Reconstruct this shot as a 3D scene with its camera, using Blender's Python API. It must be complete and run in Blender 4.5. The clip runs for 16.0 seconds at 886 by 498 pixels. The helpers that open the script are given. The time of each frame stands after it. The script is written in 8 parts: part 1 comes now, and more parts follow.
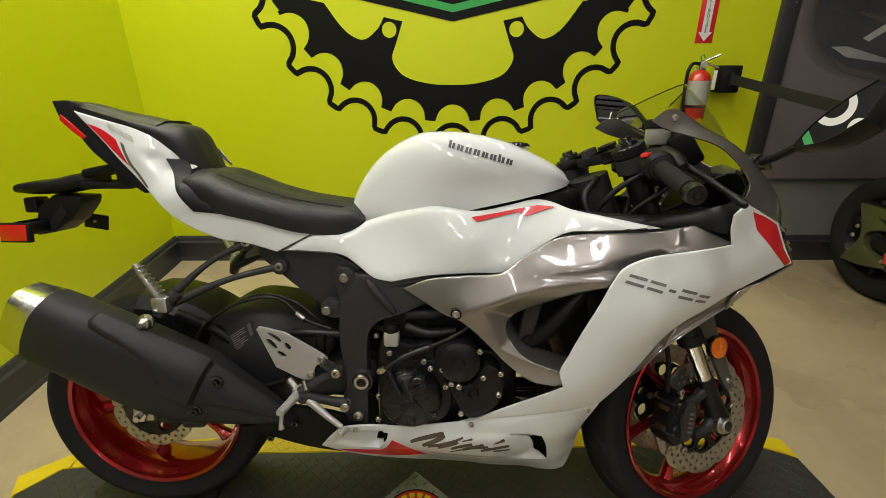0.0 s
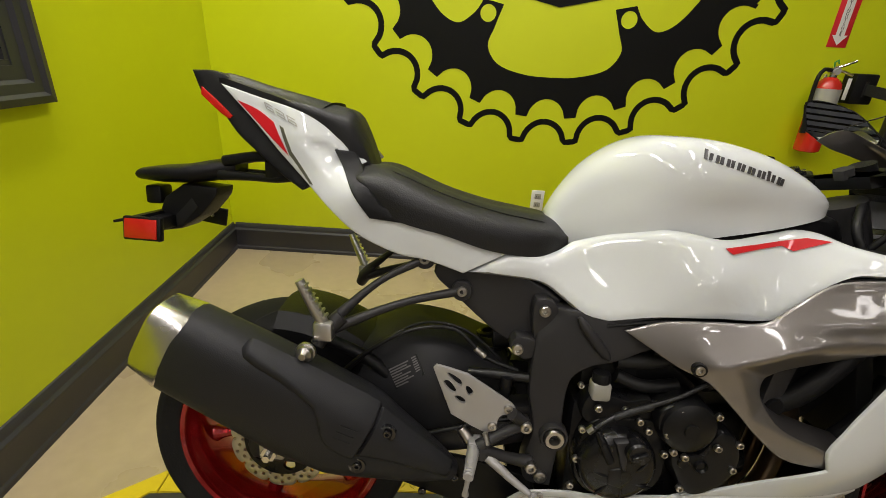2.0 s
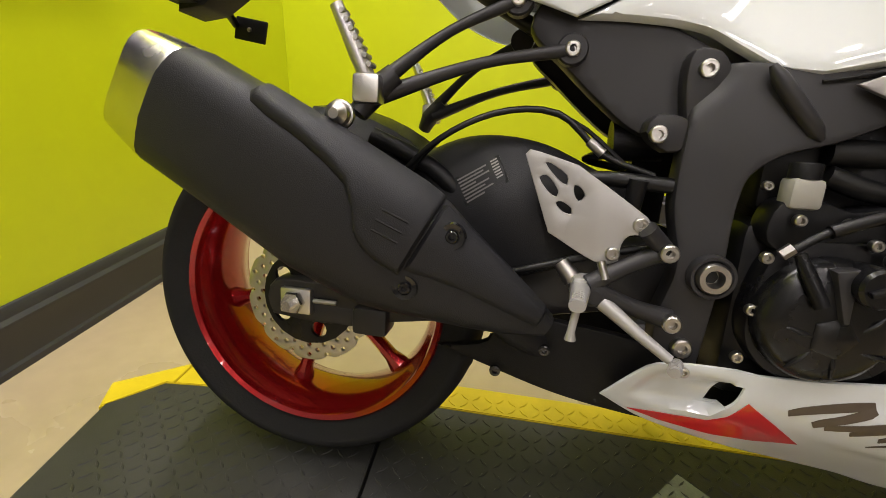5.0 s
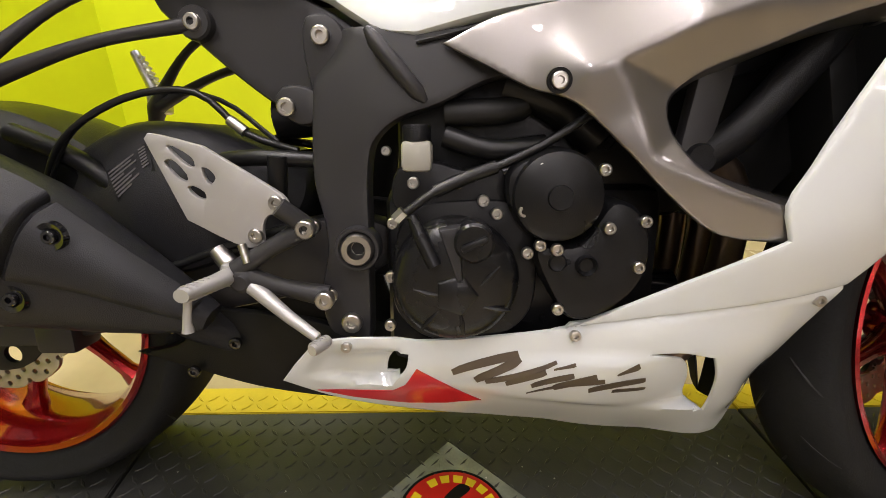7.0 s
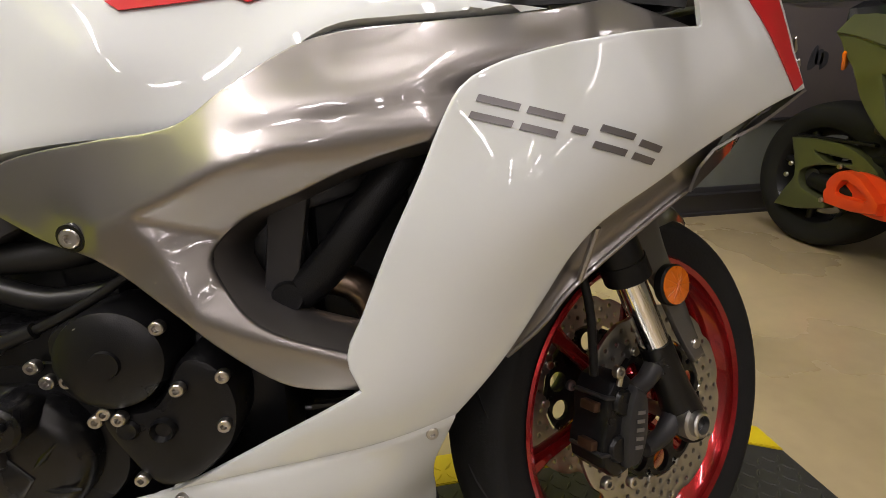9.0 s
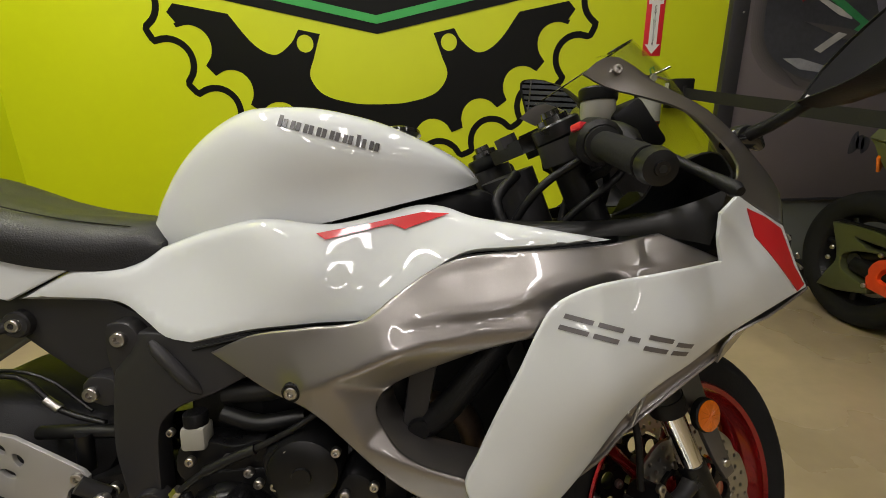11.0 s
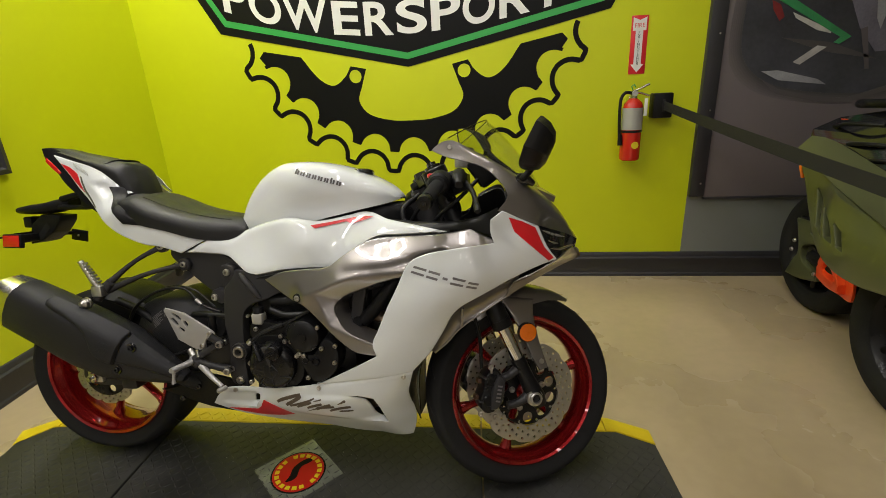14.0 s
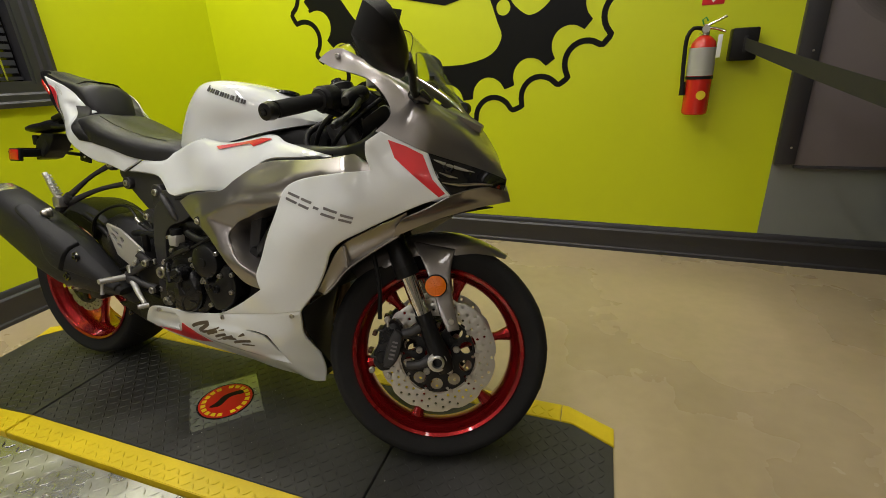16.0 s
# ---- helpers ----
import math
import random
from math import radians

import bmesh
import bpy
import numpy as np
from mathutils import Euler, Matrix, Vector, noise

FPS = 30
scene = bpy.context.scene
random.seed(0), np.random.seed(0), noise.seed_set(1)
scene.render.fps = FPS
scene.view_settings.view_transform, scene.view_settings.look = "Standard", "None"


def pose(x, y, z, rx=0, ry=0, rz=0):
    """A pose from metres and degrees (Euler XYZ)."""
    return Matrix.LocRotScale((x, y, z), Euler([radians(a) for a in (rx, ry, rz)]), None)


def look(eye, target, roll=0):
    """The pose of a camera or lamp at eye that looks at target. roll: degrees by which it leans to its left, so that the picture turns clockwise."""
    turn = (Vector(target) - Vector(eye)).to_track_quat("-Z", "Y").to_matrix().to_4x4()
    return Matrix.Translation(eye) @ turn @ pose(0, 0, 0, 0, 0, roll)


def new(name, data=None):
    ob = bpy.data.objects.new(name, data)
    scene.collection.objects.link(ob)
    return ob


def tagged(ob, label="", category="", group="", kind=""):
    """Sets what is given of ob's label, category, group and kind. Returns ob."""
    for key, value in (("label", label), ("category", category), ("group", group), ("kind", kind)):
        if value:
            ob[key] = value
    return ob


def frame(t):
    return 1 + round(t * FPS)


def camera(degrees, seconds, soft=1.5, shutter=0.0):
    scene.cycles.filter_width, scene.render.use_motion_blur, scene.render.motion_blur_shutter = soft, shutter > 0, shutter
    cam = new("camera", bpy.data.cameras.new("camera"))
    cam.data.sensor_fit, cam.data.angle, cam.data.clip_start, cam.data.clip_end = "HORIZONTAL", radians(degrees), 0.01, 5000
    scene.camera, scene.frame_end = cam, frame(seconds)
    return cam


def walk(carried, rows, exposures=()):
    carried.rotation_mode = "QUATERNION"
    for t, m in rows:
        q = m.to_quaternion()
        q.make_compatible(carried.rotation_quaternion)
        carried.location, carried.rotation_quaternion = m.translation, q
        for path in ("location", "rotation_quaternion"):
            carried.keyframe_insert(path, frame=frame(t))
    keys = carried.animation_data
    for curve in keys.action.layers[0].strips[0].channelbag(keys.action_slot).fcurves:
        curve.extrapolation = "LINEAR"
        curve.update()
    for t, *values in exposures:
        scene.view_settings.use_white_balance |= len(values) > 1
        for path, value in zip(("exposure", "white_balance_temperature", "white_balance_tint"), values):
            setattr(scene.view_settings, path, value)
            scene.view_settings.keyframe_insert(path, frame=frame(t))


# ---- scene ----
import mathutils
from mathutils.bvhtree import BVHTree

# ---- camera and its walk ----
cam = camera(88.2, 16.0, 0.6)
PATH = [
    (0, (0.042, -0.967, 1.152), (0.023, 0.884, 0.394), -0.3),
    (0.5, (-0.052, -0.923, 1.145), (-0.086, 0.921, 0.372), 0.2),
    (1, (-0.167, -0.87, 1.142), (-0.197, 0.969, 0.357), 1.0),
    (1.5, (-0.262, -0.824, 1.133), (-0.3, 1.011, 0.339), 1.9),
    (2, (-0.35, -0.773, 1.126), (-0.401, 1.064, 0.336), 3.0),
    (2.5, (-0.438, -0.735, 1.083), (-0.556, 1.108, 0.314), 3.9),
    (3, (-0.514, -0.707, 0.972), (-0.708, 1.134, 0.215), 4.4),
    (3.2, (-0.531, -0.699, 0.916), (-0.755, 1.142, 0.169), 4.5),
    (5.5, (-0.288, -0.656, 0.704), (-0.628, 1.169, -0.039), 2.2),
    (6, (-0.205, -0.647, 0.702), (-0.467, 1.185, -0.058), 1.0),
    (6.5, (-0.121, -0.629, 0.695), (-0.287, 1.205, -0.084), -0.3),
    (7, (-0.041, -0.61, 0.693), (-0.086, 1.233, -0.082), -0.7),
    (7.5, (0.056, -0.592, 0.695), (0.106, 1.259, -0.06), -0.9),
    (8, (0.15, -0.578, 0.7), (0.288, 1.277, -0.036), -1.0),
    (8.5, (0.241, -0.553, 0.724), (0.444, 1.288, -0.03), -1.3),
    (9, (0.312, -0.539, 0.791), (0.564, 1.307, 0.063), -1.6),
    (9.5, (0.346, -0.549, 0.864), (0.607, 1.319, 0.198), -2.3),
    (10, (0.316, -0.57, 0.924), (0.568, 1.315, 0.305), -2.3),
    (10.2, (0.294, -0.579, 0.947), (0.532, 1.31, 0.337), -2.0),
    (12.3, (0.181, -0.871, 1.075), (0.098, 1.046, 0.514), -0.5),
    (12.5, (0.189, -0.912, 1.094), (0.102, 1.0, 0.513), -0.5),
    (13, (0.268, -1.014, 1.135), (0.145, 0.89, 0.534), -1.4),
    (13.5, (0.447, -1.157, 1.163), (0.294, 0.741, 0.551), -2.4),
    (14, (0.61, -1.227, 1.176), (0.361, 0.652, 0.538), -2.9),
    (14.5, (0.761, -1.164, 1.174), (0.413, 0.699, 0.535), -3.3),
    (15, (0.926, -1.102, 1.159), (0.483, 0.74, 0.517), -3.4),
    (15.5, (1.087, -1.053, 1.118), (0.498, 0.732, 0.435), -3.1),
    (16, (1.095, -0.969, 1.008), (0.378, 0.753, 0.284), -2.8),
]
walk(cam, [(t, look(eye, target, roll)) for t, eye, target, roll in PATH],
     [(0, -0.2, 6620, 11), (1, -0.2, 6620, 11), (2, -0.3, 6620, 13), (3, -0.27, 6620, 14), (5.5, 0.41, 6550, 18), (6.2, 0.56, 6480, 20), (7, 0.56, 6480, 20), (8, 0.42, 6450, 20), (8.5, 0.28, 6450, 20),
      (9.2, -0.06, 6550, 18), (10, -0.36, 6550, 16), (12.5, -0.35, 6620, 11), (13.5, -0.2, 6620, 12), (16, -0.2, 6620, 12)])

# ---- world, lamps, exposure ----
world = bpy.data.worlds.new("showroom_world")
scene.world = world
world.use_nodes = True
world.node_tree.nodes["Background"].inputs[0].default_value = (0.9, 0.95, 1.0, 1)
world.node_tree.nodes["Background"].inputs[1].default_value = 0.006
scene.view_settings.exposure = 0.0
LAMP_SPOTS = [(-1.2, 0.75, 34.0), (0.05, 0.75, 22.0), (1.15, 0.75, 7.5), (-1.0, -1.0, 26.0), (0.3, -1.0, 11.0), (1.6, -1.0, 2.5), (-0.8, -2.8, 14.0), (0.6, -2.8, 9.0), (2.0, -2.8, 2.5), (-0.15, -5.0, 10.0), (1.3, -5.0, 5.5)]
LAMP_Z = 3.05
for lx, ly, watts in LAMP_SPOTS:
    data = bpy.data.lights.new("strip_lamp", "AREA")
    data.shape, data.size, data.size_y = "RECTANGLE", 0.09, 1.15
    data.energy, data.color = watts, (1.0, 0.98, 0.96)
    lamp = new("strip_lamp", data)
    lamp.matrix_basis = pose(lx, ly, LAMP_Z - 0.045)

# ---- materials ----
def material(name, color, rough=0.5, metal=0.0, coat=0.0, bump=0.0, bump_scale=60.0, mottle=0.0, mottle_scale=4.0,
             rough_var=0.0, flake=0.0, coat_rough=0.03, spec=0.5):
    m = bpy.data.materials.new(name)
    m.use_nodes = True
    nt = m.node_tree
    b = nt.nodes["Principled BSDF"]
    b.inputs["Base Color"].default_value = (*color, 1)
    b.inputs["Roughness"].default_value = rough
    b.inputs["Metallic"].default_value = metal
    b.inputs["Coat Weight"].default_value = coat
    b.inputs["Coat Roughness"].default_value = coat_rough
    b.inputs["Specular IOR Level"].default_value = spec
    co = nt.nodes.new("ShaderNodeTexCoord")
    if mottle or rough_var:
        big = nt.nodes.new("ShaderNodeTexNoise")
        big.inputs["Scale"].default_value, big.inputs["Detail"].default_value = mottle_scale, 6.0
        nt.links.new(co.outputs["Object"], big.inputs["Vector"])
    if mottle:
        fine = nt.nodes.new("ShaderNodeTexNoise")
        fine.inputs["Scale"].default_value, fine.inputs["Detail"].default_value = mottle_scale * 14, 4.0
        nt.links.new(co.outputs["Object"], fine.inputs["Vector"])
        add = nt.nodes.new("ShaderNodeMath")
        add.operation = "MULTIPLY_ADD"
        add.inputs[1].default_value = 0.35
        nt.links.new(fine.outputs["Fac"], add.inputs[0])
        nt.links.new(big.outputs["Fac"], add.inputs[2])
        ramp = nt.nodes.new("ShaderNodeMapRange")
        ramp.inputs["From Min"].default_value, ramp.inputs["From Max"].default_value = 0.35, 1.0
        ramp.inputs["To Min"].default_value, ramp.inputs["To Max"].default_value = 1 - mottle, 1 + mottle
        nt.links.new(add.outputs[0], ramp.inputs["Value"])
        mix = nt.nodes.new("ShaderNodeVectorMath")
        mix.operation = "SCALE"
        mix.inputs[0].default_value = color
        nt.links.new(ramp.outputs["Result"], mix.inputs["Scale"])
        nt.links.new(mix.outputs["Vector"], b.inputs["Base Color"])
    if rough_var:
        rr = nt.nodes.new("ShaderNodeMapRange")
        rr.inputs["From Min"].default_value, rr.inputs["From Max"].default_value = 0.3, 0.7
        rr.inputs["To Min"].default_value, rr.inputs["To Max"].default_value = max(0.02, rough - rough_var), rough + rough_var
        nt.links.new(big.outputs["Fac"], rr.inputs["Value"])
        nt.links.new(rr.outputs["Result"], b.inputs["Roughness"])
    if bump:
        n = nt.nodes.new("ShaderNodeTexNoise")
        n.inputs["Scale"].default_value, n.inputs["Detail"].default_value = bump_scale, 5.0
        nt.links.new(co.outputs["Object"], n.inputs["Vector"])
        bp = nt.nodes.new("ShaderNodeBump")
        bp.inputs["Strength"].default_value, bp.inputs["Distance"].default_value = bump, 0.002
        nt.links.new(n.outputs["Fac"], bp.inputs["Height"])
        nt.links.new(bp.outputs["Normal"], b.inputs["Normal"])
    if flake:
        v = nt.nodes.new("ShaderNodeTexVoronoi")
        v.inputs["Scale"].default_value = 2600.0
        nt.links.new(co.outputs["Object"], v.inputs["Vector"])
        bp = nt.nodes.new("ShaderNodeBump")
        bp.inputs["Strength"].default_value, bp.inputs["Distance"].default_value = flake, 0.0004
        nt.links.new(v.outputs["Distance"], bp.inputs["Height"])
        nt.links.new(bp.outputs["Normal"], b.inputs["Normal"])
    return m


def glass(name, color, rough=0.0, ior=1.45):
    m = material(name, color, rough)
    b = m.node_tree.nodes["Principled BSDF"]
    b.inputs["Transmission Weight"].default_value, b.inputs["IOR"].default_value = 1.0, ior
    return m


def thin_glass(name, tint, gloss):
    m = bpy.data.materials.new(name)
    m.use_nodes = True
    nt = m.node_tree
    nt.nodes.remove(nt.nodes["Principled BSDF"])
    t, g, mx = nt.nodes.new("ShaderNodeBsdfTransparent"), nt.nodes.new("ShaderNodeBsdfGlossy"), nt.nodes.new("ShaderNodeMixShader")
    t.inputs["Color"].default_value = (*tint, 1)
    g.inputs["Roughness"].default_value = 0.02
    lw = nt.nodes.new("ShaderNodeLayerWeight")
    lw.inputs["Blend"].default_value = 0.5
    pw = nt.nodes.new("ShaderNodeMath")
    pw.operation, pw.inputs[1].default_value = "POWER", 4.0
    mr = nt.nodes.new("ShaderNodeMapRange")
    mr.inputs["To Min"].default_value, mr.inputs["To Max"].default_value = gloss * 0.12, gloss
    nt.links.new(lw.outputs["Facing"], pw.inputs[0])
    nt.links.new(pw.outputs[0], mr.inputs["Value"])
    nt.links.new(mr.outputs["Result"], mx.inputs[0])
    nt.links.new(t.outputs[0], mx.inputs[1])
    nt.links.new(g.outputs[0], mx.inputs[2])
    nt.links.new(mx.outputs[0], nt.nodes["Material Output"].inputs["Surface"])
    return m


def glow(name, color, strength):
    m = material(name, color, 0.6)
    b = m.node_tree.nodes["Principled BSDF"]
    b.inputs["Emission Color"].default_value, b.inputs["Emission Strength"].default_value = (*color, 1), strength
    return m


PEARL = material("pearl_white_paint", (0.66, 0.685, 0.695), 0.40, 0.0, 1.0, flake=0.02, mottle=0.015, mottle_scale=9, spec=0.05, coat_rough=0.02)
BRONZE = material("bronze_grey_metallic_paint", (0.240, 0.222, 0.212), 0.32, 0.82, 1.0, flake=0.05)
RED_PAINT = material("red_decal_vinyl", (0.62, 0.012, 0.018), 0.3, 0.0, 0.8)
RED_METAL = material("red_candy_wheel_paint", (0.33, 0.008, 0.010), 0.25, 0.75, 1.0, flake=0.05)
BLACK_PLASTIC = material("moulded_black_plastic", (0.0065, 0.0065, 0.007), 0.40, bump=0.25, bump_scale=900, rough_var=0.06, mottle_scale=12, spec=0.22)
BLACK_GLOSS = material("gloss_black_plastic", (0.008, 0.008, 0.009), 0.12, 0.0, 0.6)
HOSE = material("black_rubber_hose", (0.007, 0.007, 0.007), 0.35, spec=0.35)
SATIN_BLACK = material("satin_black_frame_paint", (0.031, 0.030, 0.031), 0.42, 0.2, bump=0.05, bump_scale=900, rough_var=0.05, mottle_scale=10, spec=0.34)
ENGINE_BLACK = material("black_engine_casting", (0.0065, 0.0065, 0.007), 0.32, 0.0, bump=0.10, bump_scale=900, rough_var=0.08, mottle_scale=16, spec=0.28)
CLUTCH_BLACK = material("gloss_black_clutch_casting", (0.006, 0.006, 0.0065), 0.26, 0.0, bump=0.08, bump_scale=900, rough_var=0.06, mottle_scale=16, spec=0.4)
# near-black for dark parts and for the shade inside holes, gaps and grooves
DEEP_BLACK = material("deep_black_and_recess_shade", (0.003, 0.003, 0.003), 0.6, mottle=0.2, mottle_scale=30)
EXHAUST_BLACK = material("matt_black_exhaust_coating", (0.025, 0.025, 0.027), 0.46, 0.25, bump=0.3, bump_scale=800, rough_var=0.07, mottle_scale=8, spec=0.22)
SEAT_VINYL = material("black_seat_vinyl", (0.011, 0.011, 0.012), 0.45, bump=0.40, bump_scale=420, rough_var=0.06, mottle_scale=14, spec=0.4)
RUBBER = material("tyre_rubber", (0.017, 0.017, 0.017), 0.74, bump=0.3, bump_scale=260, mottle=0.18, mottle_scale=10, spec=0.10)
STEEL = material("polished_steel", (0.72, 0.71, 0.69), 0.22, 1.0, rough_var=0.06, mottle_scale=30)
BRUSHED = material("brushed_aluminium", (0.60, 0.59, 0.57), 0.36, 1.0, bump=0.15, bump_scale=700, rough_var=0.05, mottle_scale=20)
SILVER = material("satin_silver_alloy", (0.43, 0.42, 0.41), 0.38, 0.45, bump=0.06, bump_scale=900, rough_var=0.05, mottle_scale=20)
CHROME = material("chrome", (0.85, 0.84, 0.82), 0.07, 1.0)
ZINC = material("zinc_bolt", (0.50, 0.48, 0.45), 0.30, 1.0)
DISC_STEEL = material("brake_disc_steel", (0.52, 0.51, 0.49), 0.34, 1.0, bump=0.12, bump_scale=500, rough_var=0.06, mottle_scale=25)
GOLD = material("brown_brake_pad_backing", (0.07, 0.035, 0.02), 0.45, 0.6)
HEADER = material("heat_tinted_header_steel", (0.30, 0.22, 0.16), 0.32, 0.95, mottle=0.3, mottle_scale=12)
SMOKE = thin_glass("clear_tinted_screen", (0.95, 0.96, 0.95), 0.32)
LENS = material("smoked_headlight_lens", (0.010, 0.010, 0.011), 0.06, 0.0, 1.0)
AMBER = material("amber_reflector", (0.78, 0.17, 0.004), 0.20, 0.0, 0.5, bump=0.25, bump_scale=900)
RED_LENS = material("red_reflector_lens", (0.62, 0.018, 0.010), 0.20, 0.0, 0.5, bump=0.25, bump_scale=900)
RESERVOIR = material("milky_reservoir_plastic", (0.32, 0.31, 0.27), 0.4)
MIRROR = material("mirror_glass", (0.92, 0.92, 0.92), 0.01, 1.0)
GREY_INK = material("dark_silver_print", (0.17, 0.16, 0.165), 0.35, 0.4)
NAME_INK = material("dark_name_print", (0.075, 0.072, 0.074), 0.35, 0.4)
STRIPE_INK = material("olive_grey_stripe_vinyl", (0.105, 0.105, 0.075), 0.35)
BROWN_INK = material("brown_gold_print", (0.105, 0.080, 0.058), 0.4, 0.3)
PALE_INK = material("pale_grey_print", (0.36, 0.36, 0.33), 0.4)

LIME = material("lime_wall_paint", (0.54, 0.60, 0.005), 0.42, bump=0.12, bump_scale=160, mottle=0.035, mottle_scale=1.3, rough_var=0.05)
GREY_WALL = material("grey_wall_paint", (0.175, 0.188, 0.180), 0.5, bump=0.1, bump_scale=160, mottle=0.05, mottle_scale=1.5)
WHITE_WALL = material("pale_grey_wall_paint", (0.30, 0.295, 0.26), 0.6, bump=0.1, bump_scale=120, mottle=0.04, mottle_scale=1.2)
TRIM = material("charcoal_trim_paint", (0.028, 0.028, 0.032), 0.42, bump=0.08, bump_scale=120, mottle=0.12, mottle_scale=6)
CEILING = material("ceiling_tile_white", (0.66, 0.65, 0.62), 0.8, bump=0.2, bump_scale=200, mottle=0.05)
BLACK_VINYL = material("black_wall_vinyl", (0.006, 0.006, 0.006), 0.42, mottle=0.1, spec=0.14)
WHITE_VINYL = material("white_wall_vinyl", (0.72, 0.72, 0.70), 0.35)
GREEN_VINYL = material("green_wall_vinyl", (0.03, 0.33, 0.07), 0.35)
SIGN_RED = material("sign_red_film", (0.62, 0.02, 0.03), 0.35)
EXT_RED = material("extinguisher_red_enamel", (0.55, 0.02, 0.012), 0.25, 0.0, 0.6)
POSTER_GREY = material("poster_mauve_grey", (0.125, 0.108, 0.116), 0.45, mottle=0.06, mottle_scale=2)
POSTER_DARK = material("poster_black_print", (0.042, 0.044, 0.055), 0.35, mottle=0.6, mottle_scale=3)
POSTER_FADE = [material("poster_fading_print", tuple(0.044 + (c - 0.044) * k / 7 for c in (0.125, 0.108, 0.116)), 0.42, mottle=0.1, mottle_scale=3) for k in range(1, 7)]
POSTER_LAVENDER = material("poster_lavender_print", (0.12, 0.115, 0.15), 0.4, mottle=0.5, mottle_scale=6)
POSTER_WHITE = material("poster_white_print", (0.42, 0.41, 0.40), 0.4, mottle=0.3, mottle_scale=14)
POSTER_GREEN = material("poster_green_print", (0.03, 0.22, 0.08), 0.4, mottle=0.3, mottle_scale=10)
POSTER_RED = material("poster_red_print", (0.20, 0.02, 0.02), 0.4, mottle=0.4, mottle_scale=14)
POSTER_PALE = material("poster_pale_print", (0.26, 0.265, 0.29), 0.4, mottle=0.35, mottle_scale=9)
MAT_RUBBER = material("black_tread_rubber", (0.031, 0.031, 0.029), 0.46, bump=0.25, bump_scale=320, mottle=0.5, mottle_scale=3.5, rough_var=0.12, spec=0.5)
YELLOW = material("worn_yellow_paint", (0.66, 0.50, 0.012), 0.42, mottle=0.12, mottle_scale=9, bump=0.1, bump_scale=300)
PLATE = material("galvanised_tread_plate", (0.62, 0.62, 0.58), 0.30, 0.9, mottle=0.25, mottle_scale=7, rough_var=0.1)
OLIVE = material("olive_body_plastic", (0.080, 0.088, 0.038), 0.35, 0.2, 0.3, mottle=0.05)
ORANGE = material("orange_body_plastic", (0.85, 0.075, 0.012), 0.35, 0.0, 0.4)
BELT = material("black_belt_webbing", (0.007, 0.007, 0.0065), 0.8, bump=0.5, bump_scale=900)
STICKER_RED = material("sticker_red", (0.45, 0.015, 0.01), 0.3)
STICKER_GREEN = material("sticker_silver_film", (0.34, 0.36, 0.30), 0.22, 0.55, mottle=0.3, mottle_scale=16)
LAMP_FACE = glow("lamp_diffuser", (1.0, 0.98, 0.95), 6.0)
LAMP_FAR = glow("lamp_diffuser_far_rows", (1.0, 0.98, 0.95), 30.0)


def concrete():
    """Sealed concrete: broad brown clouds, finer stains and a few hairline cracks."""
    m = material("sealed_concrete", (0.430, 0.345, 0.212), 0.3, bump=0.04, bump_scale=60, mottle=0.2, mottle_scale=1.4, rough_var=0.1)
    nt = m.node_tree
    b = nt.nodes["Principled BSDF"]
    src = b.inputs["Base Color"].links[0].from_socket
    co = nt.nodes["Texture Coordinate"]
    st = nt.nodes.new("ShaderNodeTexNoise")
    st.inputs["Scale"].default_value, st.inputs["Detail"].default_value, st.inputs["Distortion"].default_value = 1.1, 7.0, 0.4
    nt.links.new(co.outputs["Object"], st.inputs["Vector"])
    r = nt.nodes.new("ShaderNodeMapRange")
    r.inputs["From Min"].default_value, r.inputs["From Max"].default_value = 0.42, 0.80
    r.inputs["To Min"].default_value, r.inputs["To Max"].default_value = 0.0, 0.5
    nt.links.new(st.outputs["Fac"], r.inputs["Value"])
    mx = nt.nodes.new("ShaderNodeMix")
    mx.data_type = "RGBA"
    for i, s in enumerate(mx.inputs):
        if s.name == "A" and s.type == "RGBA":
            nt.links.new(src, s)
        if s.name == "B" and s.type == "RGBA":
            s.default_value = (0.24, 0.18, 0.10, 1)
    nt.links.new(r.outputs["Result"], mx.inputs["Factor"])
    out = [s for s in mx.outputs if s.type == "RGBA"][0]
    nt.links.new(out, b.inputs["Base Color"])
    return m


CONCRETE = concrete()

# ---- modelling helpers ----
def part(name, bm, mat, parent=None, label="", sharp=32, at=None):
    """Links a bmesh as one mesh object, under a thing or a part."""
    me = bpy.data.meshes.new(name)
    bm.normal_update()
    bm.to_mesh(me)
    bm.free()
    me.materials.append(mat)
    me.shade_smooth()
    me.set_sharp_from_angle(angle=radians(sharp))
    ob = new(name, me)
    if parent is not None:
        ob.parent = parent
    if at is not None:
        ob.matrix_basis = at
    if label:
        ob["label"] = label
    return ob


def thing(name, m, label, category, group=""):
    ob = new(name)
    ob.empty_display_size = 0.1
    ob.matrix_basis = m
    return tagged(ob, label, category, group)


